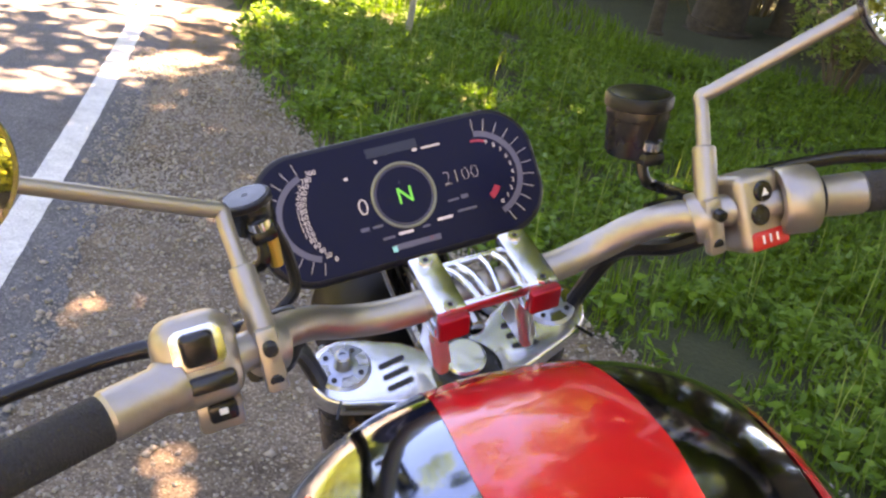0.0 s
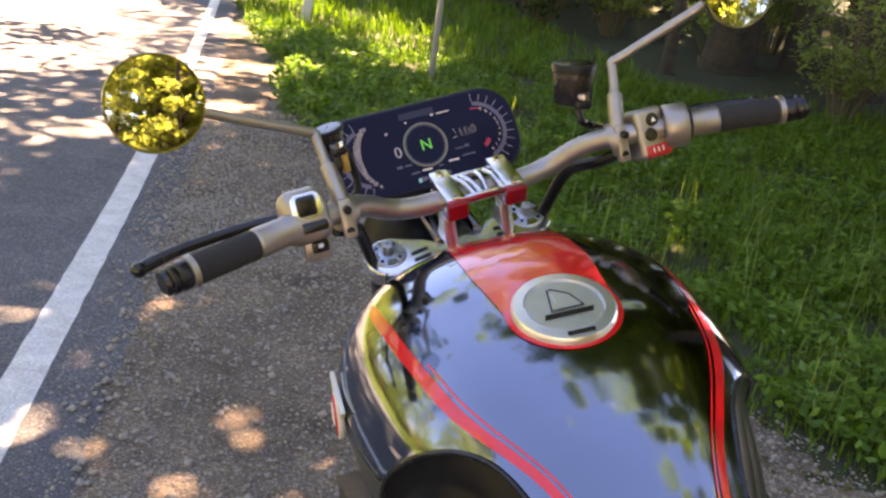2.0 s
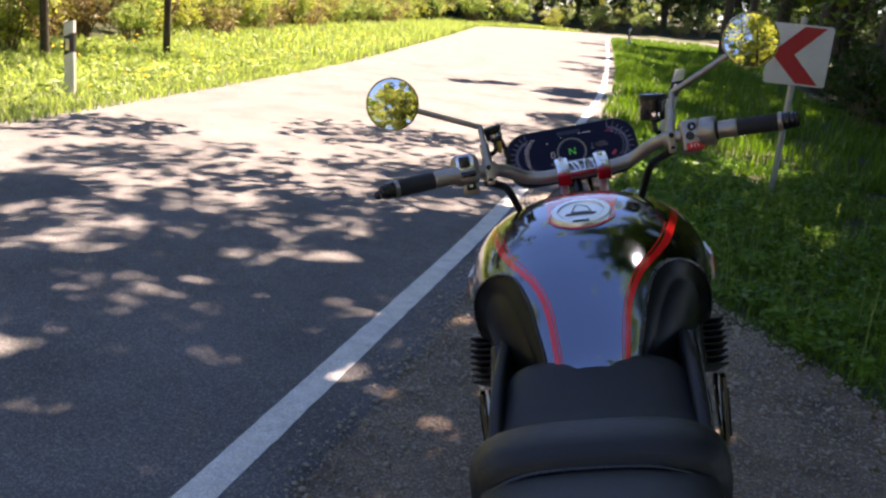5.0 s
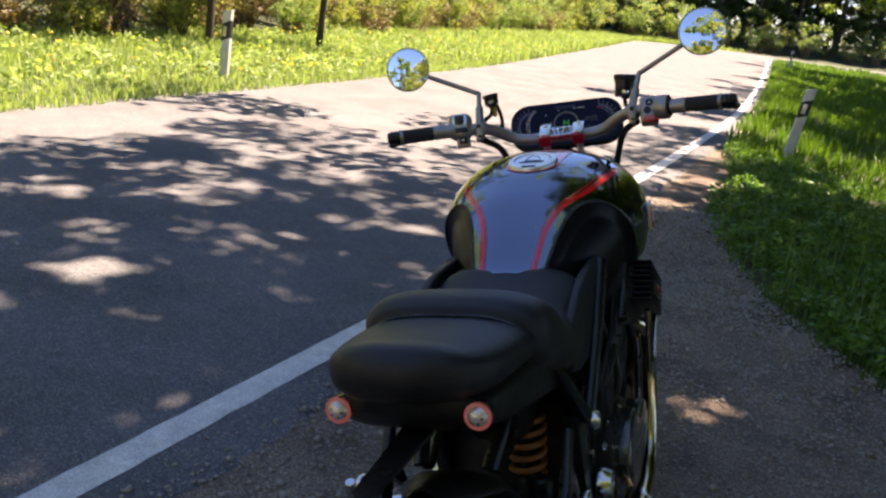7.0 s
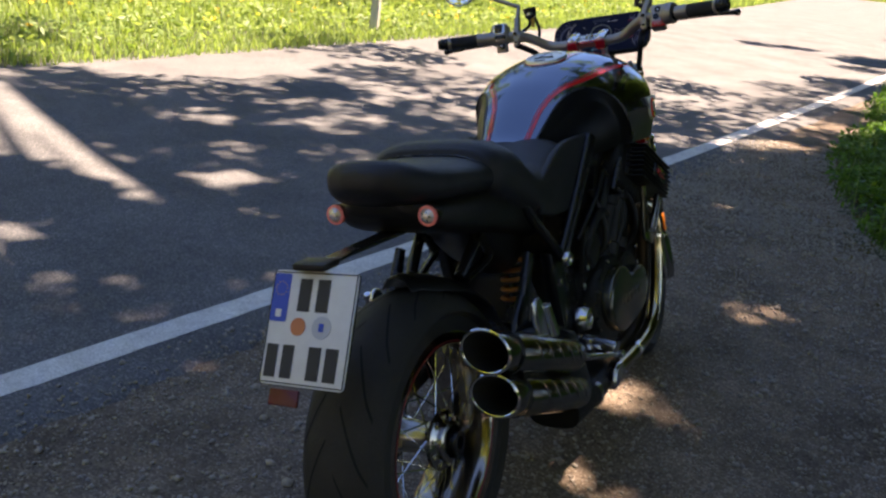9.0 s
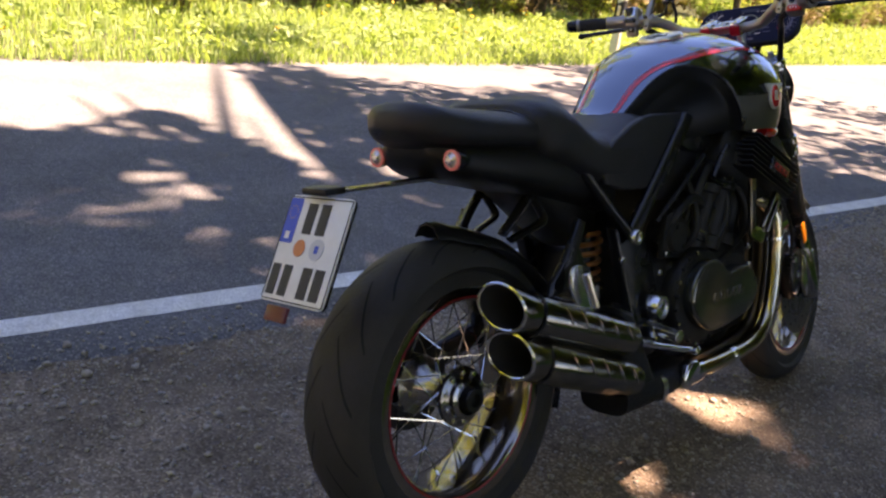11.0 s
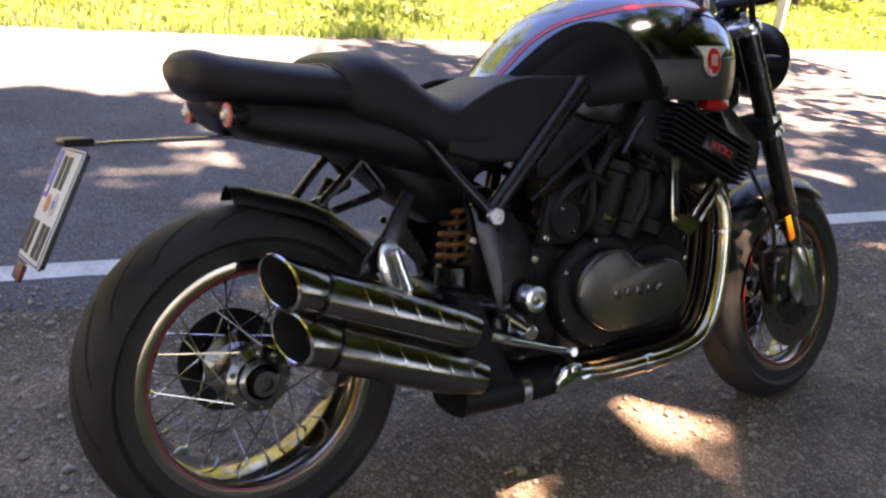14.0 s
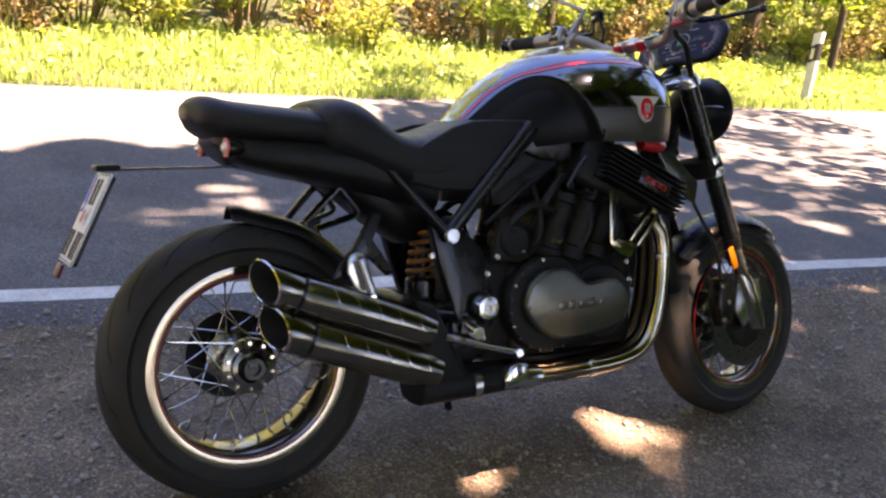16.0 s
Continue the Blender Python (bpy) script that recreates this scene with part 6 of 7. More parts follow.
# front fender
rings = []
for k in range(21):
    a = radians(48 + 92 * k / 20)
    r = 0.322
    w = 0.066 if 1 < k < 19 else 0.052
    y, z = FRONT.y + r * math.cos(a), FRONT.z + r * math.sin(a)
    nr = Vector((0, math.cos(a), math.sin(a)))
    ring = []
    for t in (0, 0.004):
        row = [Vector((x * w, y, z)) + nr * (t - 0.035 * abs(x) ** 2.6) for x in (-1, -0.8, -0.5, 0, 0.5, 0.8, 1)]
        ring += row if t == 0 else row[::-1]
    rings.append(ring)
ff = part("front_fender", loft(rings), BLACK, bike, "glossy black front fender", sharp=60, xf=S3)
both(lambda s: part("fender_stay", tube([(s * 0.07, 1.46, 0.56), (s * 0.10, 1.45, 0.50), (s * 0.105, 1.43, 0.46)], 0.007, 10, 4), BLACK, ff, xf=S3))

# ---- dash ----
DU = Vector((0, 0.52, 0.854))
DN = Vector((1, 0, 0)).cross(DU)
DC = Vector((0.004, 1.358, 1.099))
DASH = S3 @ Matrix(((1, DU.x, DN.x, DC.x), (0, DU.y, DN.y, DC.y), (0, DU.z, DN.z, DC.z), (0, 0, 0, 1)))
DW, DH = 0.312, 0.139
dash = part("dash", slab(round_rect(DW, DH, 0.052, 14), 0.022, DASH @ pose(0, 0, -0.011), 0.006, None, 4), BEZEL, bike, "wide rounded digital dash, black bezel")
screen = part("screen", slab(round_rect(DW - 0.012, DH - 0.012, 0.047, 14), 0.001, DASH @ pose(0, 0, 0.0006), 0), SCREEN, dash, "dark lit display")
part("dash_back", box((0.2, 0.09, 0.03), (0, 0, -0.034), 0.012, m=DASH), PLASTIC, dash)
part("dash_bracket", tube([DASH @ Vector((0.03, -0.03, -0.04)), DASH @ Vector((0.03, -0.09, -0.03)), S3 @ Vector((0.03, 1.25, 0.985))], 0.008, 10, 6, flat=1.6), BRUSHED, dash)
part("dash_bracket", tube([DASH @ Vector((-0.03, -0.03, -0.04)), DASH @ Vector((-0.03, -0.09, -0.03)), S3 @ Vector((-0.03, 1.25, 0.985))], 0.008, 10, 6, flat=1.6), BRUSHED, dash)


def on(x, y, z=0.0016, turn=0):
    return DASH @ pose(x, y, z, 0, 0, turn)


def arc(name, cx, cy, r0, r1, a0, a1, material, parent, z=0.0016):
    n = max(6, int(abs(a1 - a0) / 5))
    bm = bmesh.new()
    prev = None
    for k in range(n + 1):
        a = radians(a0 + (a1 - a0) * k / n)
        cur = [bm.verts.new(on(cx + r * math.cos(a), cy + r * math.sin(a), z) @ Vector((0, 0, 0))) for r in (r0, r1)]
        if prev:
            bm.faces.new((prev[0], prev[1], cur[1], cur[0]))
        prev = cur
    return part(name, bm, material, parent)


part("ring_dial", lathe([(0.0318, 0.0012), (0.0326, 0.0020), (0.0344, 0.0020), (0.0352, 0.0012)], on(0, 0.0, 0), 56), mat("ring_gold", (0.22, 0.21, 0.15), 0.45, 0.3), screen, "thin pale gold ring")
letters("gear_letter", "N", 0.024, on(0.001, -0.001), INK_GREEN, screen)
letters("gear_digit", "1", 0.008, on(-0.002, 0.014), INK_DIM, screen, thin=0.0003)
letters("speed_digit", "0", 0.025, on(-0.0455, -0.003), INK_PALE, screen, thin=0.0004)
letters("rev_digits", "2100", 0.021, on(0.0655, 0.005), INK_PALE, screen, thin=0.0008)
CX = 0.087
part("ring_inner", lathe([(0.0298, 0.0012), (0.0301, 0.0016), (0.0307, 0.0016), (0.0310, 0.0012)], on(0, 0.0, 0), 48), INK_DIM, screen)
for k in range(12):
    for sgn, a in ((-1, 256 - 148 * k / 11), (1, -66 + 150 * k / 11)):
        c_, s_ = math.cos(radians(a)), math.sin(radians(a))
        part("tick", box((0.0125, 0.0008, 0.0004), (sgn * CX + 0.0545 * c_, 0.0545 * s_, 0.0016), 0, (0, 0, a), m=DASH), INK_TICK, screen)
arc("dial_band", -CX, 0, 0.0415, 0.0478, 108, 252, INK_DIM, screen)
arc("dial_band", CX, 0, 0.0415, 0.0478, -72, 84, INK_DIM, screen)
for k, v in enumerate((0, 20, 40, 60, 80, 100, 120, 140, 160, 180, 200, 220, 240, 260, 280, 300)):
    y = -0.046 + 0.0905 * k / 15
    letters("scale_number", str(v), 0.0074, on(-CX - 0.042 * math.sqrt(1 - (y / 0.0525) ** 2) + 0.021, y), INK_PALE, screen)
for k in range(10):
    a = -64 + 128 * k / 9
    letters("scale_number", str(k), 0.0066, on(CX + 0.0365 * math.cos(radians(a)), 0.0365 * math.sin(radians(a))), INK_PALE, screen)
arc("red_sector", CX, 0, 0.036, 0.0385, 66, 92, INK_RED, screen)
arc("red_sector", CX - 0.006, -0.004, 0.02, 0.027, -62, -28, INK_RED, screen)
for x, y, w, h, mt in ((0.0, -0.051, 0.052, 0.006, INK_DIM), (0.017, -0.051, 0.005, 0.004, INK_RED), (-0.025, -0.052, 0.005, 0.006, INK_CYAN), (-0.028, -0.039, 0.013, 0.0025, INK_DIM), (-0.009, -0.038, 0.016, 0.003, INK_PALE),
                       (0.014, -0.037, 0.008, 0.0025, INK_DIM), (0.036, -0.034, 0.017, 0.003, INK_PALE), (0.062, -0.031, 0.022, 0.0024, INK_DIM), (0.050, -0.018, 0.012, 0.0022, INK_DIM), (0.063, -0.017, 0.008, 0.004, INK_DIM),
                       (-0.05, -0.025, 0.009, 0.004, INK_DIM), (-0.036, -0.025, 0.011, 0.0024, INK_DIM), (0.0, 0.050, 0.056, 0.010, INK_LOW), (0.042, 0.043, 0.021, 0.002, INK_PALE), (0.024, 0.043, 0.005, 0.003, INK_PALE), (-0.055, 0.03, 0.004, 0.003, INK_PALE), (-0.02, 0.04, 0.003, 0.003, INK_PALE)):
    part("display_bar", box((w, h, 0.0004), (x, y, 0.0014), 0, m=DASH), mt, screen)

# ---- trees, bushes and grass ----
rng = np.random.default_rng(11)


def leaf_cloud(centres, radii, per, size, flat=0.6):
    """Small bent leaves round the given centres: vertices and faces (two triangles a leaf, folded at the midrib)."""
    n = int(len(centres) * per)
    idx = rng.integers(0, len(centres), n)
    d = rng.normal(size=(n, 3))
    d /= np.linalg.norm(d, axis=1)[:, None] + 1e-9
    c = np.asarray(centres)[idx] + d * (np.asarray(radii)[idx] * rng.uniform(0.15, 1, n) ** 0.6)[:, None] * np.array([1, 1, flat])
    a = rng.normal(size=(n, 3))
    a[:, 2] *= 0.5
    a /= np.linalg.norm(a, axis=1)[:, None] + 1e-9
    up = rng.normal(size=(n, 3)) * 0.7 + np.array([0, 0, 1.0])
    b = np.cross(a, up)
    b /= np.linalg.norm(b, axis=1)[:, None] + 1e-9
    nrm = np.cross(a, b)
    s = size * rng.uniform(0.6, 1.35, n)[:, None]
    v = np.empty((n, 4, 3))
    v[:, 0] = c - a * s
    v[:, 1] = c + b * s * 0.45 + nrm * s * 0.18
    v[:, 2] = c + a * s
    v[:, 3] = c - b * s * 0.45 + nrm * s * 0.18
    base = np.arange(n)[:, None] * 4
    f = np.concatenate([base + np.array([[0, 1, 2]]), base + np.array([[0, 2, 3]])], axis=1).reshape(-1, 3)
    return v.reshape(-1, 3), f


def tree(name, height, spread, bare, trunk_r, clumps, per, size, leaf, label, limb_count=10, lean=0.0, pull=0.0, extra=()):
    """A tapered trunk with limbs and a ragged crown of small leaves; bare: height of the lowest limbs."""
    t = new(name)
    bm = bmesh.new()
    top = Vector((lean, rng.uniform(-0.3, 0.3), height * 0.93))
    mid = Vector((lean * 0.3 + rng.uniform(-0.15, 0.15), rng.uniform(-0.15, 0.15), height * 0.45))
    tube([(0, 0, -0.4), (0, 0, 0.05), (0.02, 0.01, 0.5), mid, top], [trunk_r * 1.7, trunk_r * 1.5, trunk_r * 1.1, trunk_r * 0.8, trunk_r * 0.12], 12, 5, bm)
    spots, radii = [], []
    limbs = []
    for k in range(limb_count):
        f = (k + 0.5) / limb_count
        a = k * 2.4 + rng.uniform(-0.4, 0.4)
        limbs.append((bare + (height * 0.88 - bare) * f, a, spread * (1 - 0.75 * f ** 1.4) * rng.uniform(0.75, 1.1) * (1 - pull * math.cos(a))))
    for z, a, reach in limbs + list(extra):
        f = (z - bare) / (height * 0.88 - bare)
        p0 = mid.lerp(top, (z - mid.z) / (top.z - mid.z)) if z > mid.z else Vector((0, 0, 0)).lerp(mid, z / mid.z)
        p2 = p0 + Vector((math.cos(a) * reach, math.sin(a) * reach, reach * rng.uniform(0.05, 0.4)))
        p1 = p0.lerp(p2, 0.5) + Vector((0, 0, reach * 0.1))
        tube([p0, p1, p2], [trunk_r * 0.42 * (1 - 0.6 * f), trunk_r * 0.2, trunk_r * 0.04], 7, 4, bm)
        m = max(2, int(clumps / limb_count))
        for j in range(m):
            g = rng.uniform(0.3, 1.08)
            q = p0.lerp(p2, g) + Vector(rng.normal(size=3) * reach * 0.2)
            spots.append(tuple(q))
            radii.append(rng.uniform(0.3, 0.75) * (0.5 + 0.11 * spread))
    part("trunk", bm, BARK, t, "grey-brown bark")
    v, f = leaf_cloud(spots, radii, per, size)
    sheet("crown", v, f, leaf, t)
    return tagged(t, label, "tree", "wayside trees")


broad = [tree("broadleaf_tree", 15, 5.6, 4.2, 0.22, 130, 75, 0.15, LEAF, "tall broadleaf tree with dense green crown at the wood's edge", 13),
         tree("broadleaf_tree", 13, 5.0, 3.4, 0.17, 120, 75, 0.14, LEAF, "tall broadleaf tree with dense green crown at the wood's edge", 13),
         tree("broadleaf_tree", 12, 4.4, 2.2, 0.13, 120, 70, 0.13, LEAF_PALE, "sunlit broadleaf tree with pale young leaves", 13)]
canopy = tree("broadleaf_tree", 14.0, 6.6, 5.2, 0.30, 250, 190, 0.10, LEAF, "old broadleaf tree whose dense crown overhangs the lay-by", 19, -1.2, 0.12, [(7.4, 3.14, 6.0), (8.4, 2.75, 6.0), (8.8, 3.5, 6.2), (7.8, 2.95, 7.5), (9.4, 2.8, 7.3)])
thicket = tree("forest_tree", 12, 2.9, 0.5, 0.13, 150, 60, 0.15, LEAF_SHADED, "dark leafy forest tree, dense down to the ground", 26)
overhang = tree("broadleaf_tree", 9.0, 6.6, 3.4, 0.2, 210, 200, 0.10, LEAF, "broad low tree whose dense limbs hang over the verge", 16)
slim = [tree("forest_tree", 14, 2.4, 1.6, 0.13, 90, 45, 0.11, LEAF_SHADED, "slim dark forest tree with low hanging sprays", 18),
        tree("forest_tree", 16, 2.0, 2.6, 0.17, 90, 45, 0.11, LEAF_SHADED, "slim dark forest tree with low hanging sprays", 16, 0.5),
        tree("forest_tree", 11, 1.8, 1.2, 0.07, 70, 40, 0.10, LEAF, "thin forest tree with light green sprays", 16, -0.4)]


hedge = tree("hedge_tree", 9, 2.7, 0.5, 0.09, 110, 60, 0.10, LEAF_PALE, "leafy sunlit young tree, pale green to the ground", 26)


def bush(name, r, h, count, per, size, leaf, stems, label):
    t = new(name)
    bm = bmesh.new()
    spots, radii = [], []
    for k in range(stems):
        a = rng.uniform(0, 6.28)
        reach = r * rng.uniform(0.3, 1)
        tip = Vector((math.cos(a) * reach, math.sin(a) * reach, h * rng.uniform(0.5, 1)))
        tube([(math.cos(a) * 0.1, math.sin(a) * 0.1, -0.1), tip * 0.5 + Vector((0, 0, 0.12)), tip], [0.016, 0.010, 0.003], 5, 3, bm)
        for j in range(max(1, count // stems)):
            q = tip * rng.uniform(0.3, 1.05) + Vector(rng.normal(size=3) * 0.12)
            q.z = max(q.z, 0.08)
            spots.append(tuple(q))
            radii.append(rng.uniform(0.12, 0.34))
    part("branchwork", bm, TWIG, t, "thin brown stems")
    v, f = leaf_cloud(spots, radii, per, size, 0.8)
    sheet("foliage", v, f, leaf, t)
    return tagged(t, label, "bush", "roadside bushes")


bushes = [bush("bush", 1.1, 1.5, 60, 32, 0.05, LEAF_PALE, 20, "sunlit bush with small yellow-green leaves by the verge"),
          bush("bush", 1.3, 2.1, 70, 30, 0.055, GRASS_SUN, 22, "loose green bush at the edge of the wood"),
          bush("bush", 1.0, 1.1, 50, 30, 0.045, LEAF_DRY, 24, "dry brown brushwood at the edge of the wood"),
          # Same kind of bush with shade put into its leaf colour.
          bush("bush", 1.2, 1.6, 60, 28, 0.06, LEAF_SHADED, 18, "shaded dark green undergrowth bush")]
sap = [tree("sapling", 5.5, 1.1, 0.8, 0.035, 60, 34, 0.055, LEAF_PALE, "thin upright sapling with fresh yellow-green leaves", 20, 0.3),
       tree("sapling", 7.0, 1.3, 1.4, 0.05, 60, 34, 0.06, GRASS_SUN, "thin upright sapling with fresh green leaves", 20, -0.3)]


def put(ob, x, y, scale=1.0, turn=None, first=set()):
    m = pose(x, y, ground_z(x, y) - 0.03, rng.uniform(-2, 2), rng.uniform(-2, 2), rng.uniform(0, 360) if turn is None else turn)
    if ob.name not in first:
        first.add(ob.name)
        ob.matrix_world = m @ Matrix.Diagonal((scale, scale, scale, 1))
        return ob
    c = copy_thing(ob, m)
    c.scale = (scale, scale, scale)
    return c


# wood on the side of the lay-by
for x, y, k, s in ((2.05, 11.2, 2, 1.0), (3.9, 12.6, 0, 1.0), (1.6, 16.6, 0, 1.0), (0.3, 16.8, 2, 1.1), (-0.9, 22.8, 1, 1.2), (-2.4, 27.5, 0, 1.0), (2.6, 15.0, 0, 1.0), (4.6, 14.4, 1, 1.0), (5.8, 11.0, 0, 1.1),
                   (1.0, 21.0, 0, 1.1), (3.2, 19.0, 1, 1.0), (5.6, 18.0, 0, 1.2), (0.2, 27.0, 1, 1.0), (2.6, 25.0, 0, 1.1), (-3.2, 33.0, 0, 1.1), (-1.0, 33.0, 1, 1.1), (2.0, 31.0, 0, 1.2), (-6.0, 40.0, 1, 1.1), (-3.0, 42.0, 0, 1.2), (7.5, 15.0, 1, 1.1), (8.5, 20.0, 0, 1.2), (7.0, 25.0, 1, 1.1), (5.0, 30.0, 0, 1.2),
                   (-8.0, 48.0, 0, 1.1), (-4.5, 50.0, 1, 1.2), (0.5, 46.0, 0, 1.3), (4.5, 40.0, 1, 1.3), (9.5, 32.0, 0, 1.3), (11.5, 24.0, 1, 1.3), (11.5, 16.0, 0, 1.2)):
    put(slim[k], x, y, s)
# Pale bushes at (4.6, 8.4) and (5.6, 12.6) stand in for sunlit gaps.
for x, y, k, s in ((3.6, 9.3, 1, 0.7), (4.6, 8.4, 0, 0.9), (2.9, 12.6, 1, 0.9), (4.0, 14.2, 1, 1.0), (1.6, 14.5, 1, 0.8), (0.6, 18.5, 3, 1.0), (2.2, 18.0, 1, 1.1), (-0.6, 24.6, 3, 1.1), (1.8, 23.0, 3, 1.3), (5.6, 12.6, 0, 1.2), (6.4, 15.6, 1, 1.2), (3.6, 22.0, 1, 1.3), (0.6, 29.0, 1, 1.4), (-2.2, 30.0, 3, 1.2), (-3.8, 37.0, 3, 1.3), (5.6, 21.5, 1, 1.5), (-6.5, 44.0, 1, 1.4)):
    put(bushes[k], x, y, s)
# canopy over the lay-by: trees mostly out of view, placed for their shade
roof = []
for x, y, sc, turn in ((3.0, 12.2, 1.0, 170), (5.6, 8.0, 1.0, 20), (3.8, 4.6, 1.05, 12), (10.6, 9.4, 1.0, 70), (9.2, 11.0, 1.0, 140), (4.3, 11.0, 0.95, 305)):
    c = put(canopy, x, y, sc, turn)
    if y < 12.5 and x < 8:
        roof.append(c)


def thin_crown(ob, spots, verge_only=False):
    """Opens small gaps in a crown along the sun's rays to the given spots, and keeps the crown clear of the carriageway to the south-west."""
    bpy.context.view_layer.update()
    for crown in [c for c in ob.children if c.name.startswith("crown")]:
        me = crown.data
        n = len(me.vertices)
        co = np.empty(n * 3, np.float32)
        me.vertices.foreach_get("co", co)
        co = co.reshape(-1, 4, 3)
        w = np.array(crown.matrix_world)
        mid = co.mean(axis=1) @ w[:3, :3].T + w[:3, 3]
        ray = np.array(sd)
        keep = np.ones(len(mid), bool)
        spare = np.random.default_rng(3).uniform(size=len(mid))
        for x, y, z, r, leave in spots:
            rel = mid - np.array([x, y, z])
            rel -= (rel @ ray)[:, None] * ray
            keep &= (np.linalg.norm(rel, axis=1) > r * (0.7 + 0.6 * np.sin(37 * spare) ** 2)) | (spare < leave)
        foot = mid - (mid[:, 2] / ray[2])[:, None] * ray
        keep &= ~((foot[:, 0] < -2.7 + 0.5 * np.sin(foot[:, 1] * 2.3) + 0.3 * np.sin(foot[:, 1] * 5.1)) & (foot[:, 1] < 0.4))
        if verge_only:
            edge = np.interp(foot[:, 1], [p[0] for p in LINE], [p[1] for p in LINE])
            keep &= ~((foot[:, 0] < edge + 0.7 + 0.3 * np.sin(foot[:, 1] * 4.0)) & (foot[:, 1] > 1.5))
        v = co[keep]
        base = np.arange(len(v))[:, None] * 4
        f = np.concatenate([base + np.array([[0, 1, 2]]), base + np.array([[0, 2, 3]])], axis=1).reshape(-1, 3)
        opened = sheet("crown_mesh", v.reshape(-1, 3), f, LEAF)
        crown.data = opened.data
        bpy.data.objects.remove(opened)


# sunlit spots: x, y, z, radius, share of the leaves that stay in the gap
SUNNY = [(0.34, 0.70, 0, 0.25, 0.05), (0.17, 0.80, 0, 0.15, 0.06), (0.57, 0.21, 0, 0.18, 0.05), (0.46, 0.42, 0, 0.15, 0.08), (0.30, 0.37, 1.0, 0.15, 0.02),
         (-0.95, 2.35, 0, 0.13, 0.35), (-0.46, 1.38, 0, 0.16, 0.27), (-0.49, 1.67, 0, 0.12, 0.33), (-0.98, 1.50, 0, 0.14, 0.33), (-1.45, 2.25, 0, 0.14, 0.35), (-1.76, 5.5, 0, 0.2, 0.1),
         (1.06, 4.33, 0, 0.22, 0.12), (1.24, 4.9, 0, 0.15, 0.2), (0.11, 6.3, 0, 0.3, 0.1), (0.72, 6.35, 0, 0.26, 0.12), (-0.59, 4.73, 0, 0.18, 0.15), (-1.65, 6.9, 0, 0.32, 0.1), (2.3, 4.1, 0, 0.14, 0.35),
         (3.2, 8.2, 0, 0.35, 0.1), (-0.83, 9.0, 0, 0.5, 0.05), (-1.3, 8.0, 0, 0.35, 0.1), (1.46, 5.3, 0, 0.18, 0.25), (2.2, 6.4, 0, 0.22, 0.25), (0.2, 5.2, 0, 0.14, 0.2),
         (-2.2, 0.7, 0, 0.2, 0.12), (-2.04, 0.28, 0, 0.18, 0.15), (-1.75, -0.43, 0, 0.17, 0.2), (-2.05, -0.54, 0, 0.18, 0.2), (-2.9, -0.5, 0, 0.24, 0.15), (-2.3, 2.5, 0, 0.22, 0.15), (-2.0, 2.75, 0, 0.18, 0.15),
         (-2.2, 4.3, 0, 0.3, 0.25), (-1.8, 3.8, 0, 0.22, 0.3), (-2.3, 3.4, 0, 0.22, 0.3), (-3.4, 5.5, 0, 0.3, 0.35), (-3.1, 1.9, 0, 0.28, 0.3), (-2.75, 1.1, 0, 0.2, 0.2), (-3.5, 1.2, 0, 0.28, 0.2), (-3.2, 3.2, 0, 0.3, 0.2), (0.17, 1.90, 0, 0.15, 0.12), (0.27, 1.96, 0, 0.10, 0.2), (4.6, 8.5, 0.9, 0.4, 0.05), (5.3, 9.6, 1.2, 0.45, 0.05), (3.8, 9.3, 1.0, 0.35, 0.05), (4.2, 10.6, 1.6, 0.4, 0.05), (6.0, 10.8, 1.8, 0.45, 0.05)]
low_roof = put(overhang, 4.6, 8.9, 1.2, 40)
for c in roof:
    thin_crown(c, SUNNY)
thin_crown(low_roof, SUNNY, True)
for k, y in enumerate((20.0, 26.0, 32.5, 39.0, 46.0)):
    put(broad[k % 2], line_x(y - 4) + 4.6, y, 1.0)
for k in range(30):
    q = side_offset(46 + 38 * k / 29, -road_width(46 + 38 * k / 29) - rng.uniform(2.0, 5.0))
    put(bushes[(0, 1, 3)[k % 3]], q.x, q.y, rng.uniform(1.0, 1.7))
for k in range(18):
    q = side_offset(46 + 38 * k / 17, -road_width(46 + 38 * k / 17) - rng.uniform(6.0, 10.0))
    put((hedge, slim[0], slim[1])[k % 3], q.x, q.y, rng.uniform(0.9, 1.2))
for k in range(40):
    y = 44 + 41 * k / 39
    q = side_offset(y, -road_width(y) - (5.0 if k % 2 else 8.5) - rng.uniform(0, 2))
    put(thicket, q.x, q.y, rng.uniform(1.0, 1.4))
for x, y, s in ((7.2, -3.6, 0.9), (7.6, -0.6, 1.0), (6.9, 1.9, 0.9), (9.6, 2.4, 1.1), (9.9, -2.2, 1.15), (6.4, -6.4, 0.95), (8.6, -6.8, 1.1)):
    put(hedge, x, y, s)
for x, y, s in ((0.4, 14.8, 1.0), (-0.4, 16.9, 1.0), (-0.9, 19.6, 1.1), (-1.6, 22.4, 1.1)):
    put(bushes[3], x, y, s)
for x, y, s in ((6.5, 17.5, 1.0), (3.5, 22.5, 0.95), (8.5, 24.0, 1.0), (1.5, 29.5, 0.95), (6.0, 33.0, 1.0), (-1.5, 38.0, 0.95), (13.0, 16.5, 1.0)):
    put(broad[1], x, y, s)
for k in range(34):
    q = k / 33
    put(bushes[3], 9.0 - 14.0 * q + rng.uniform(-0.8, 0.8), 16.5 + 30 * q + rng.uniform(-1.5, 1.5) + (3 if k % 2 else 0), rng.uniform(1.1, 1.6))
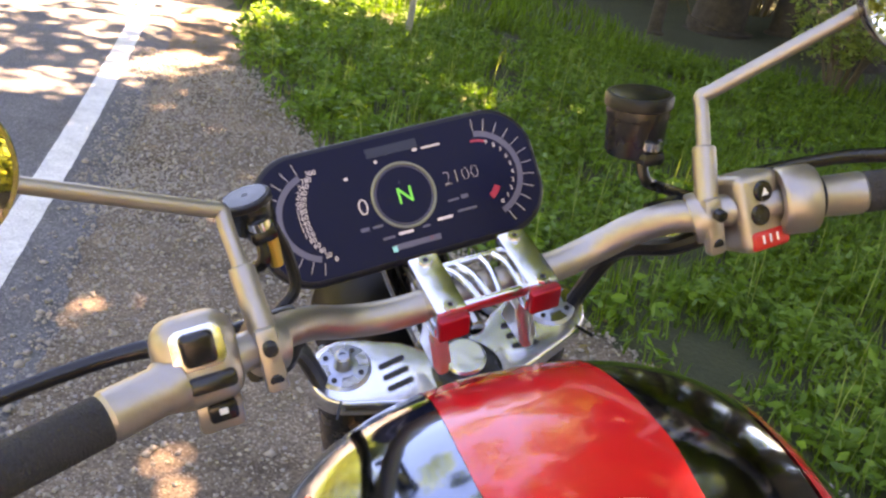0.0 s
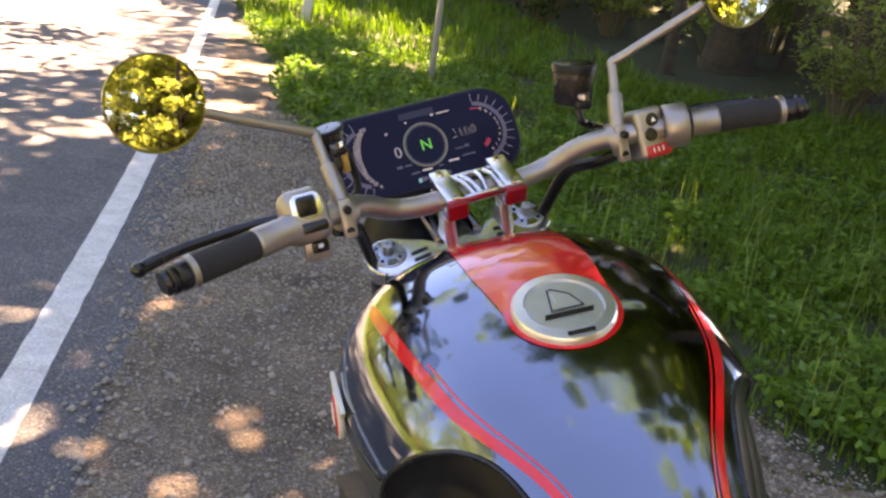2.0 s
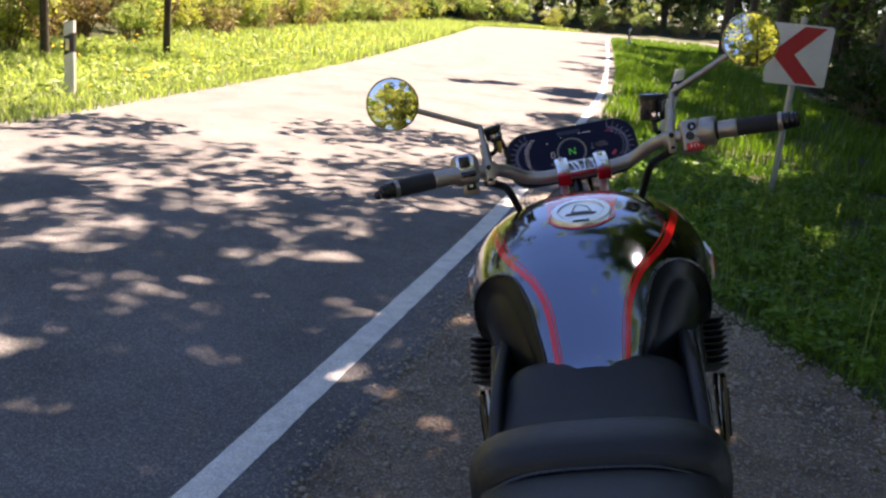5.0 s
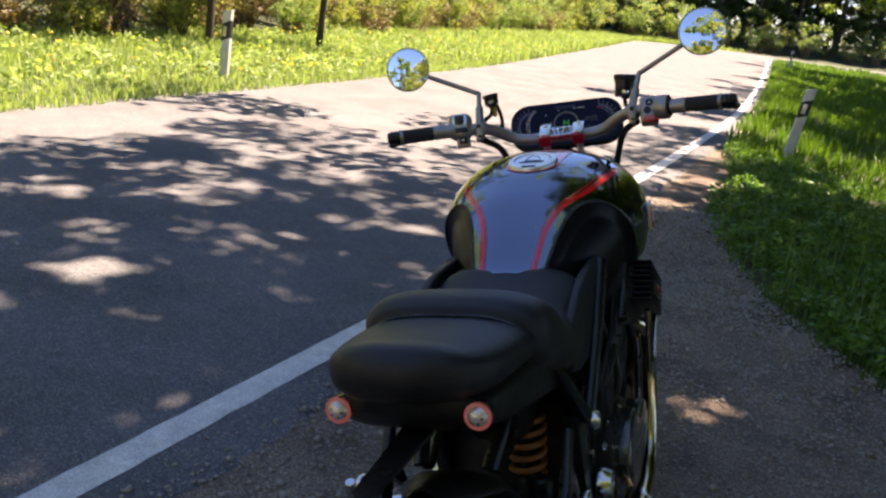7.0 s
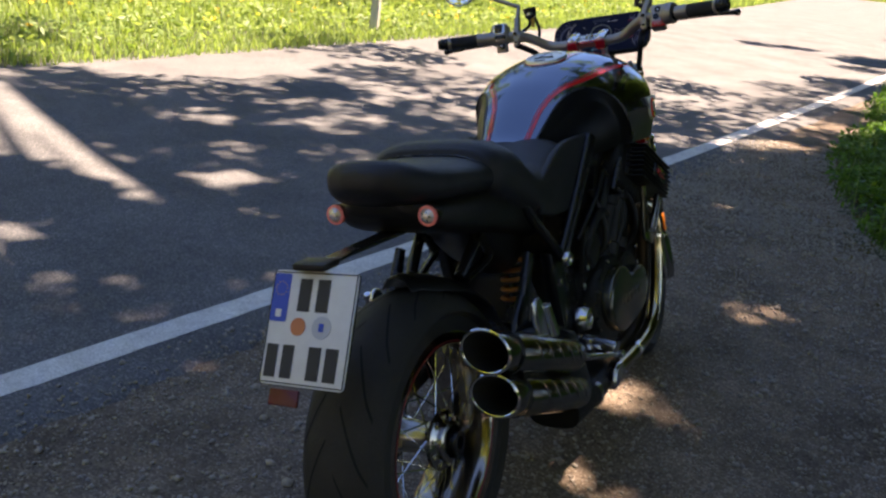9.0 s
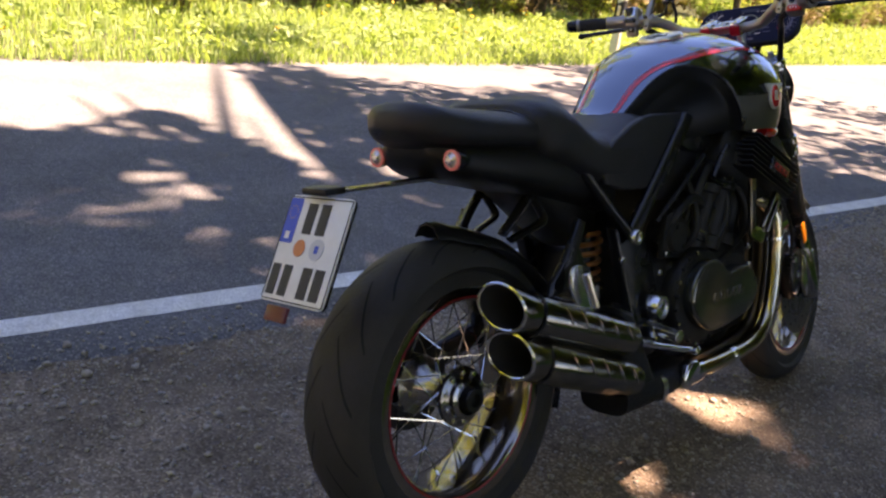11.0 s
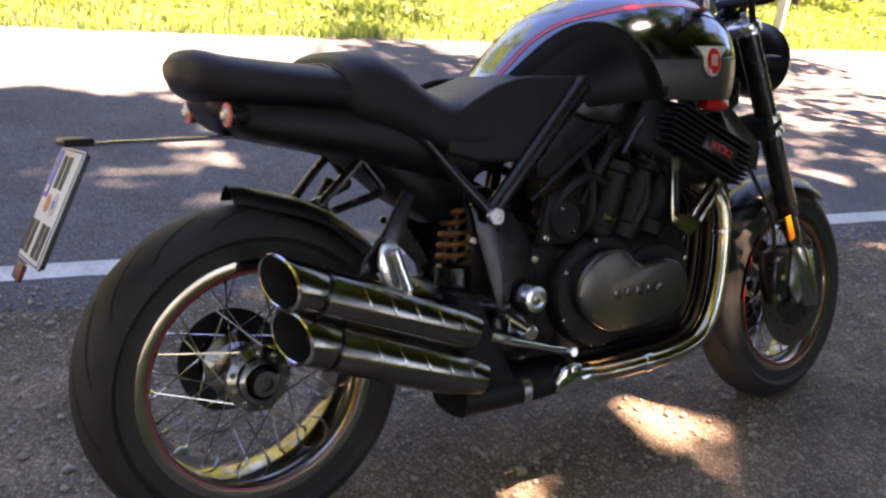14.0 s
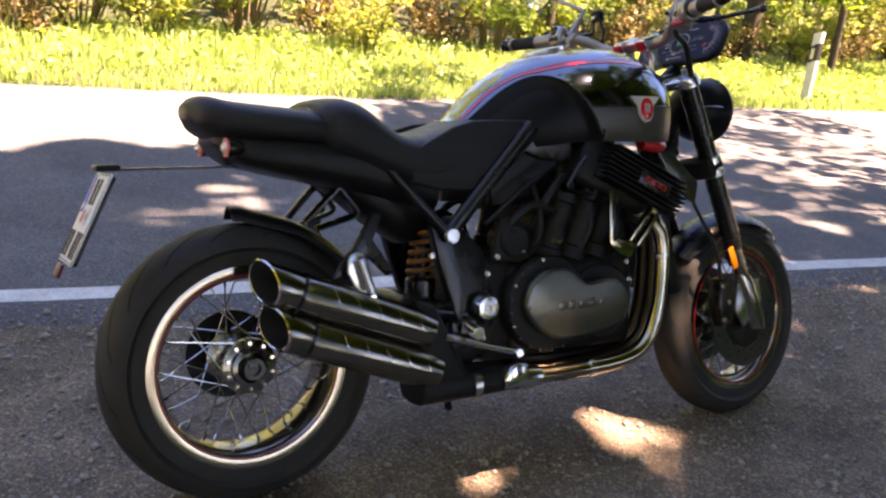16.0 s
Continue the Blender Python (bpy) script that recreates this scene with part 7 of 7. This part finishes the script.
for x, y, k, s in ((13.0, -7.0, 0, 1.0), (8.6, -11.0, 1, 1.0), (0.2, 19.5, 1, 0.9), (-2.6, 31.0, 0, 0.9), (-7.0, 47.0, 1, 1.0)):
    put(broad[k], x, y, s)


# bank across the road
def far_edge(y):
    return line_x(y) - road_width(y) * 1.03


for k in range(78):
    y = -16 + 62 * (k + rng.uniform(-0.4, 0.4)) / 78
    d = 3.1 + (0.2 if y > 3 else -0.2) + rng.uniform(0, 1.4)
    if 3 < y < 30:
        d += 0.6
    put(bushes[(0, 1, 2, 0, 2, 1)[k % 6]], far_edge(y) - d, y, rng.uniform(0.55, 1.0))
for k in range(50):
    y = -16 + 66 * (k + rng.uniform(-0.4, 0.4)) / 50
    put(sap[k % 2], far_edge(y) - rng.uniform(4.4, 7.5), y, rng.uniform(0.8, 1.15))
for k in range(40):
    y = -18 + 74 * (k + rng.uniform(-0.4, 0.4)) / 40
    put(bushes[(1, 0, 3)[k % 3]], far_edge(y) - rng.uniform(5.5, 9.5), y, rng.uniform(1.1, 1.7))
for k in range(30):
    y = -22 + 84 * (k + rng.uniform(-0.4, 0.4)) / 30
    put((broad[2], slim[2], slim[1])[k % 3], far_edge(y) - rng.uniform(8, 15), y, rng.uniform(0.8, 1.1))
# trunks that stand forward on the bank
put(slim[1], -11.2, 6.6, 0.75)
put(slim[2], -10.6, 7.8, 0.8)
put(slim[2], -10.2, 3.2, 0.8)
put(slim[2], -10.9, 10.4, 0.8)
# woods that close the bend ahead and the road behind
for k in range(26):
    x = -60 + 78 * k / 25
    put((slim[0], slim[1], broad[2])[k % 3], x + rng.uniform(-1, 1), 88 + 9 * math.sin(k * 1.7) + 0.25 * abs(x + 20), rng.uniform(1.0, 1.4))
for k in range(24):
    x = -62 + 74 * k / 23
    put(bushes[(0, 1, 3)[k % 3]], x, 84 + 3 * math.sin(k * 2.3), rng.uniform(1.6, 2.6))
for k in range(16):
    x = -24 + 40 * k / 15
    put((broad[2], broad[1])[k % 2], x, -40 - 5 * math.sin(k * 1.3), rng.uniform(0.85, 1.1))
for x, y, s in ((-6.2, -7.0, 0.8), (-7.4, -10.5, 1.0), (-6.0, -14.0, 1.1), (-4.2, -18.0, 1.1), (9.6, -10.2, 1.0), (10.4, -13.0, 0.9), (7.2, -19.5, 0.6), (7.8, -7.5, 1.0), (4.6, -22.0, 0.6), (0.6, -25.0, 0.8), (-2.2, -23.0, 0.9), (2.2, -27.0, 0.8), (-8.4, -4.5, 0.8), (9.4, -4.5, 1.0)):
    put(hedge, x, y, s)
for k in range(8):
    az = radians(124 + 4.4 * k)
    for d, s in ((10.2, 0.58), (12.6, 0.66)):
        put(hedge, -0.1 + d * math.sin(az), 0.6 + d * math.cos(az), s)
for x, y, s in ((4.0, -15.0, 1.5), (6.5, -13.0, 1.6), (2.0, -17.5, 1.6), (-7.5, -14.0, 1.4), (-0.5, -19.0, 1.6), (9.0, -10.0, 1.5)):
    put(bushes[0], x, y, s)


def blades(name, spots, heights, width, leaf, label, bendy=0.45):
    """Grass: each blade a bent, tapering strip."""
    n = len(spots)
    p = np.asarray(spots)
    h = np.asarray(heights)[:, None]
    a = rng.uniform(0, 2 * np.pi, n)
    d = np.stack([np.cos(a), np.sin(a), np.zeros(n)], 1)
    q = np.stack([-np.sin(a), np.cos(a), np.zeros(n)], 1)
    w = (width * rng.uniform(0.6, 1.4, n))[:, None]
    b = (bendy * rng.uniform(0.2, 1.5, n))[:, None] * h
    z = np.array([[0, 0, 1.0]])
    v = np.empty((n, 5, 3))
    v[:, 0], v[:, 1] = p - q * w, p + q * w
    m = p + z * h * 0.6 + d * b * 0.35
    v[:, 2], v[:, 3] = m - q * w * 0.8, m + q * w * 0.8
    v[:, 4] = p + z * h * (1 - 0.25 * np.minimum(1, b / h)) + d * b
    base = np.arange(n)[:, None] * 5
    f = np.concatenate([base + np.array([[0, 1, 3]]), base + np.array([[0, 3, 2]]), base + np.array([[2, 3, 4]])], axis=1).reshape(-1, 3)
    return tagged(sheet(name, v.reshape(-1, 3), f, leaf), label, "grass", kind="stuff")


def right_spots(n, y0, y1, depth, start=0.0):
    out = []
    while len(out) < n:
        y = rng.uniform(y0, y1)
        x = grass_x(y) + start + depth * rng.uniform() ** 1.15
        edge = x - grass_x(y)
        clump = noise.noise((x * 1.6, y * 1.6, 5))
        if edge < 0.3 and rng.uniform() > 0.35 + 2 * edge or rng.uniform() > 0.65 + clump:
            continue
        out.append((x, y, ground_z(x, y) - 0.005))
    return out


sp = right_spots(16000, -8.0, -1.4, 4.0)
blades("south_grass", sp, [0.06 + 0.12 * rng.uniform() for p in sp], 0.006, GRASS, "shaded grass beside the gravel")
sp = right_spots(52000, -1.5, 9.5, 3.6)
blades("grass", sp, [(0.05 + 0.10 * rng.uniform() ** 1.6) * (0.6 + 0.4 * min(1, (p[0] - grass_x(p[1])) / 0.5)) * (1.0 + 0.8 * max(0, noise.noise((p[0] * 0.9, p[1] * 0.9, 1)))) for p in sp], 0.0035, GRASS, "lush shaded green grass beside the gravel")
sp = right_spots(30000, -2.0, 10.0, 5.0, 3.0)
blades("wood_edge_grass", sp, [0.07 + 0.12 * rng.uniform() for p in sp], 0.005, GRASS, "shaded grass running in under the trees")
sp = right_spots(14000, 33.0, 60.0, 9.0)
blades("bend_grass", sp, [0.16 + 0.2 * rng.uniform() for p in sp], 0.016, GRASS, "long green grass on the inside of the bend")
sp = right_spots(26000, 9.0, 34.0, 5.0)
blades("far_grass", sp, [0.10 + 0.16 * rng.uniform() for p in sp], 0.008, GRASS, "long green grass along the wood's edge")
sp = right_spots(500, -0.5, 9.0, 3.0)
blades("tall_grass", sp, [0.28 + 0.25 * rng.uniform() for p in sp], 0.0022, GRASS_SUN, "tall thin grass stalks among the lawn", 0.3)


def verge_spots(n, y0, y1, depth):
    out = []
    while len(out) < n:
        y = rng.uniform(y0, y1)
        x = far_edge(y) + 0.12 - depth * rng.uniform() ** 1.1
        out.append((x, y, ground_z(x, y) - 0.005))
    return out


# Paler blades across the road, sunlight put into their colour.
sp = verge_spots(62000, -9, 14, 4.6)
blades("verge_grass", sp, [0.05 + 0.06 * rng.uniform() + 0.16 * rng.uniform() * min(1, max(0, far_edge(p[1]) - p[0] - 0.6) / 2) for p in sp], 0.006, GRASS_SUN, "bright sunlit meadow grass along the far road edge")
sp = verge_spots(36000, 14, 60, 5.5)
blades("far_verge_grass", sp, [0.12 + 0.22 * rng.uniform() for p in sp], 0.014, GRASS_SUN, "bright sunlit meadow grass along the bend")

# broad-leaved weeds and flowers
sp = np.array(right_spots(5600, -1.2, 9.5, 6.0))
v, f = leaf_cloud([(p[0], p[1], p[2] + 0.05 + 0.07 * rng.uniform()) for p in sp], [0.09] * len(sp), 13, 0.027, 0.5)
tagged(sheet("ground_weeds", v, f, WEED), "low broad-leaved green weeds among the grass", "weeds", kind="stuff")
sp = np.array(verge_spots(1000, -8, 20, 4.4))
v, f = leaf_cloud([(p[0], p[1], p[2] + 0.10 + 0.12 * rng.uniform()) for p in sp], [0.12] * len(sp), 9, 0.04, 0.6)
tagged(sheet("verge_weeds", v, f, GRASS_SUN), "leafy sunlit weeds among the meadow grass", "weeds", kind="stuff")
sp = np.array(verge_spots(230, -8, 22, 4.0))
v, f = leaf_cloud([(p[0], p[1], p[2] + 0.2 + 0.1 * rng.uniform()) for p in sp], [0.02] * len(sp), 5, 0.022, 0.4)
tagged(sheet("dandelions", v, f, PETAL), "small yellow dandelion flowers in the meadow grass", "flowers", kind="stuff")
# fallen leaves and litter where the gravel meets the grass
lit = []
for _ in range(500):
    y = rng.uniform(-1.5, 6)
    x = grass_x(y) + rng.normal() * 0.25
    lit.append((x, y, ground_z(x, y) + 0.008))
v, f = leaf_cloud(lit, [0.03] * len(lit), 2, 0.014, 0.1)
tagged(sheet("leaf_litter", v, f, LEAF_DRY), "dry brown leaf litter along the gravel edge", "litter", kind="stuff")
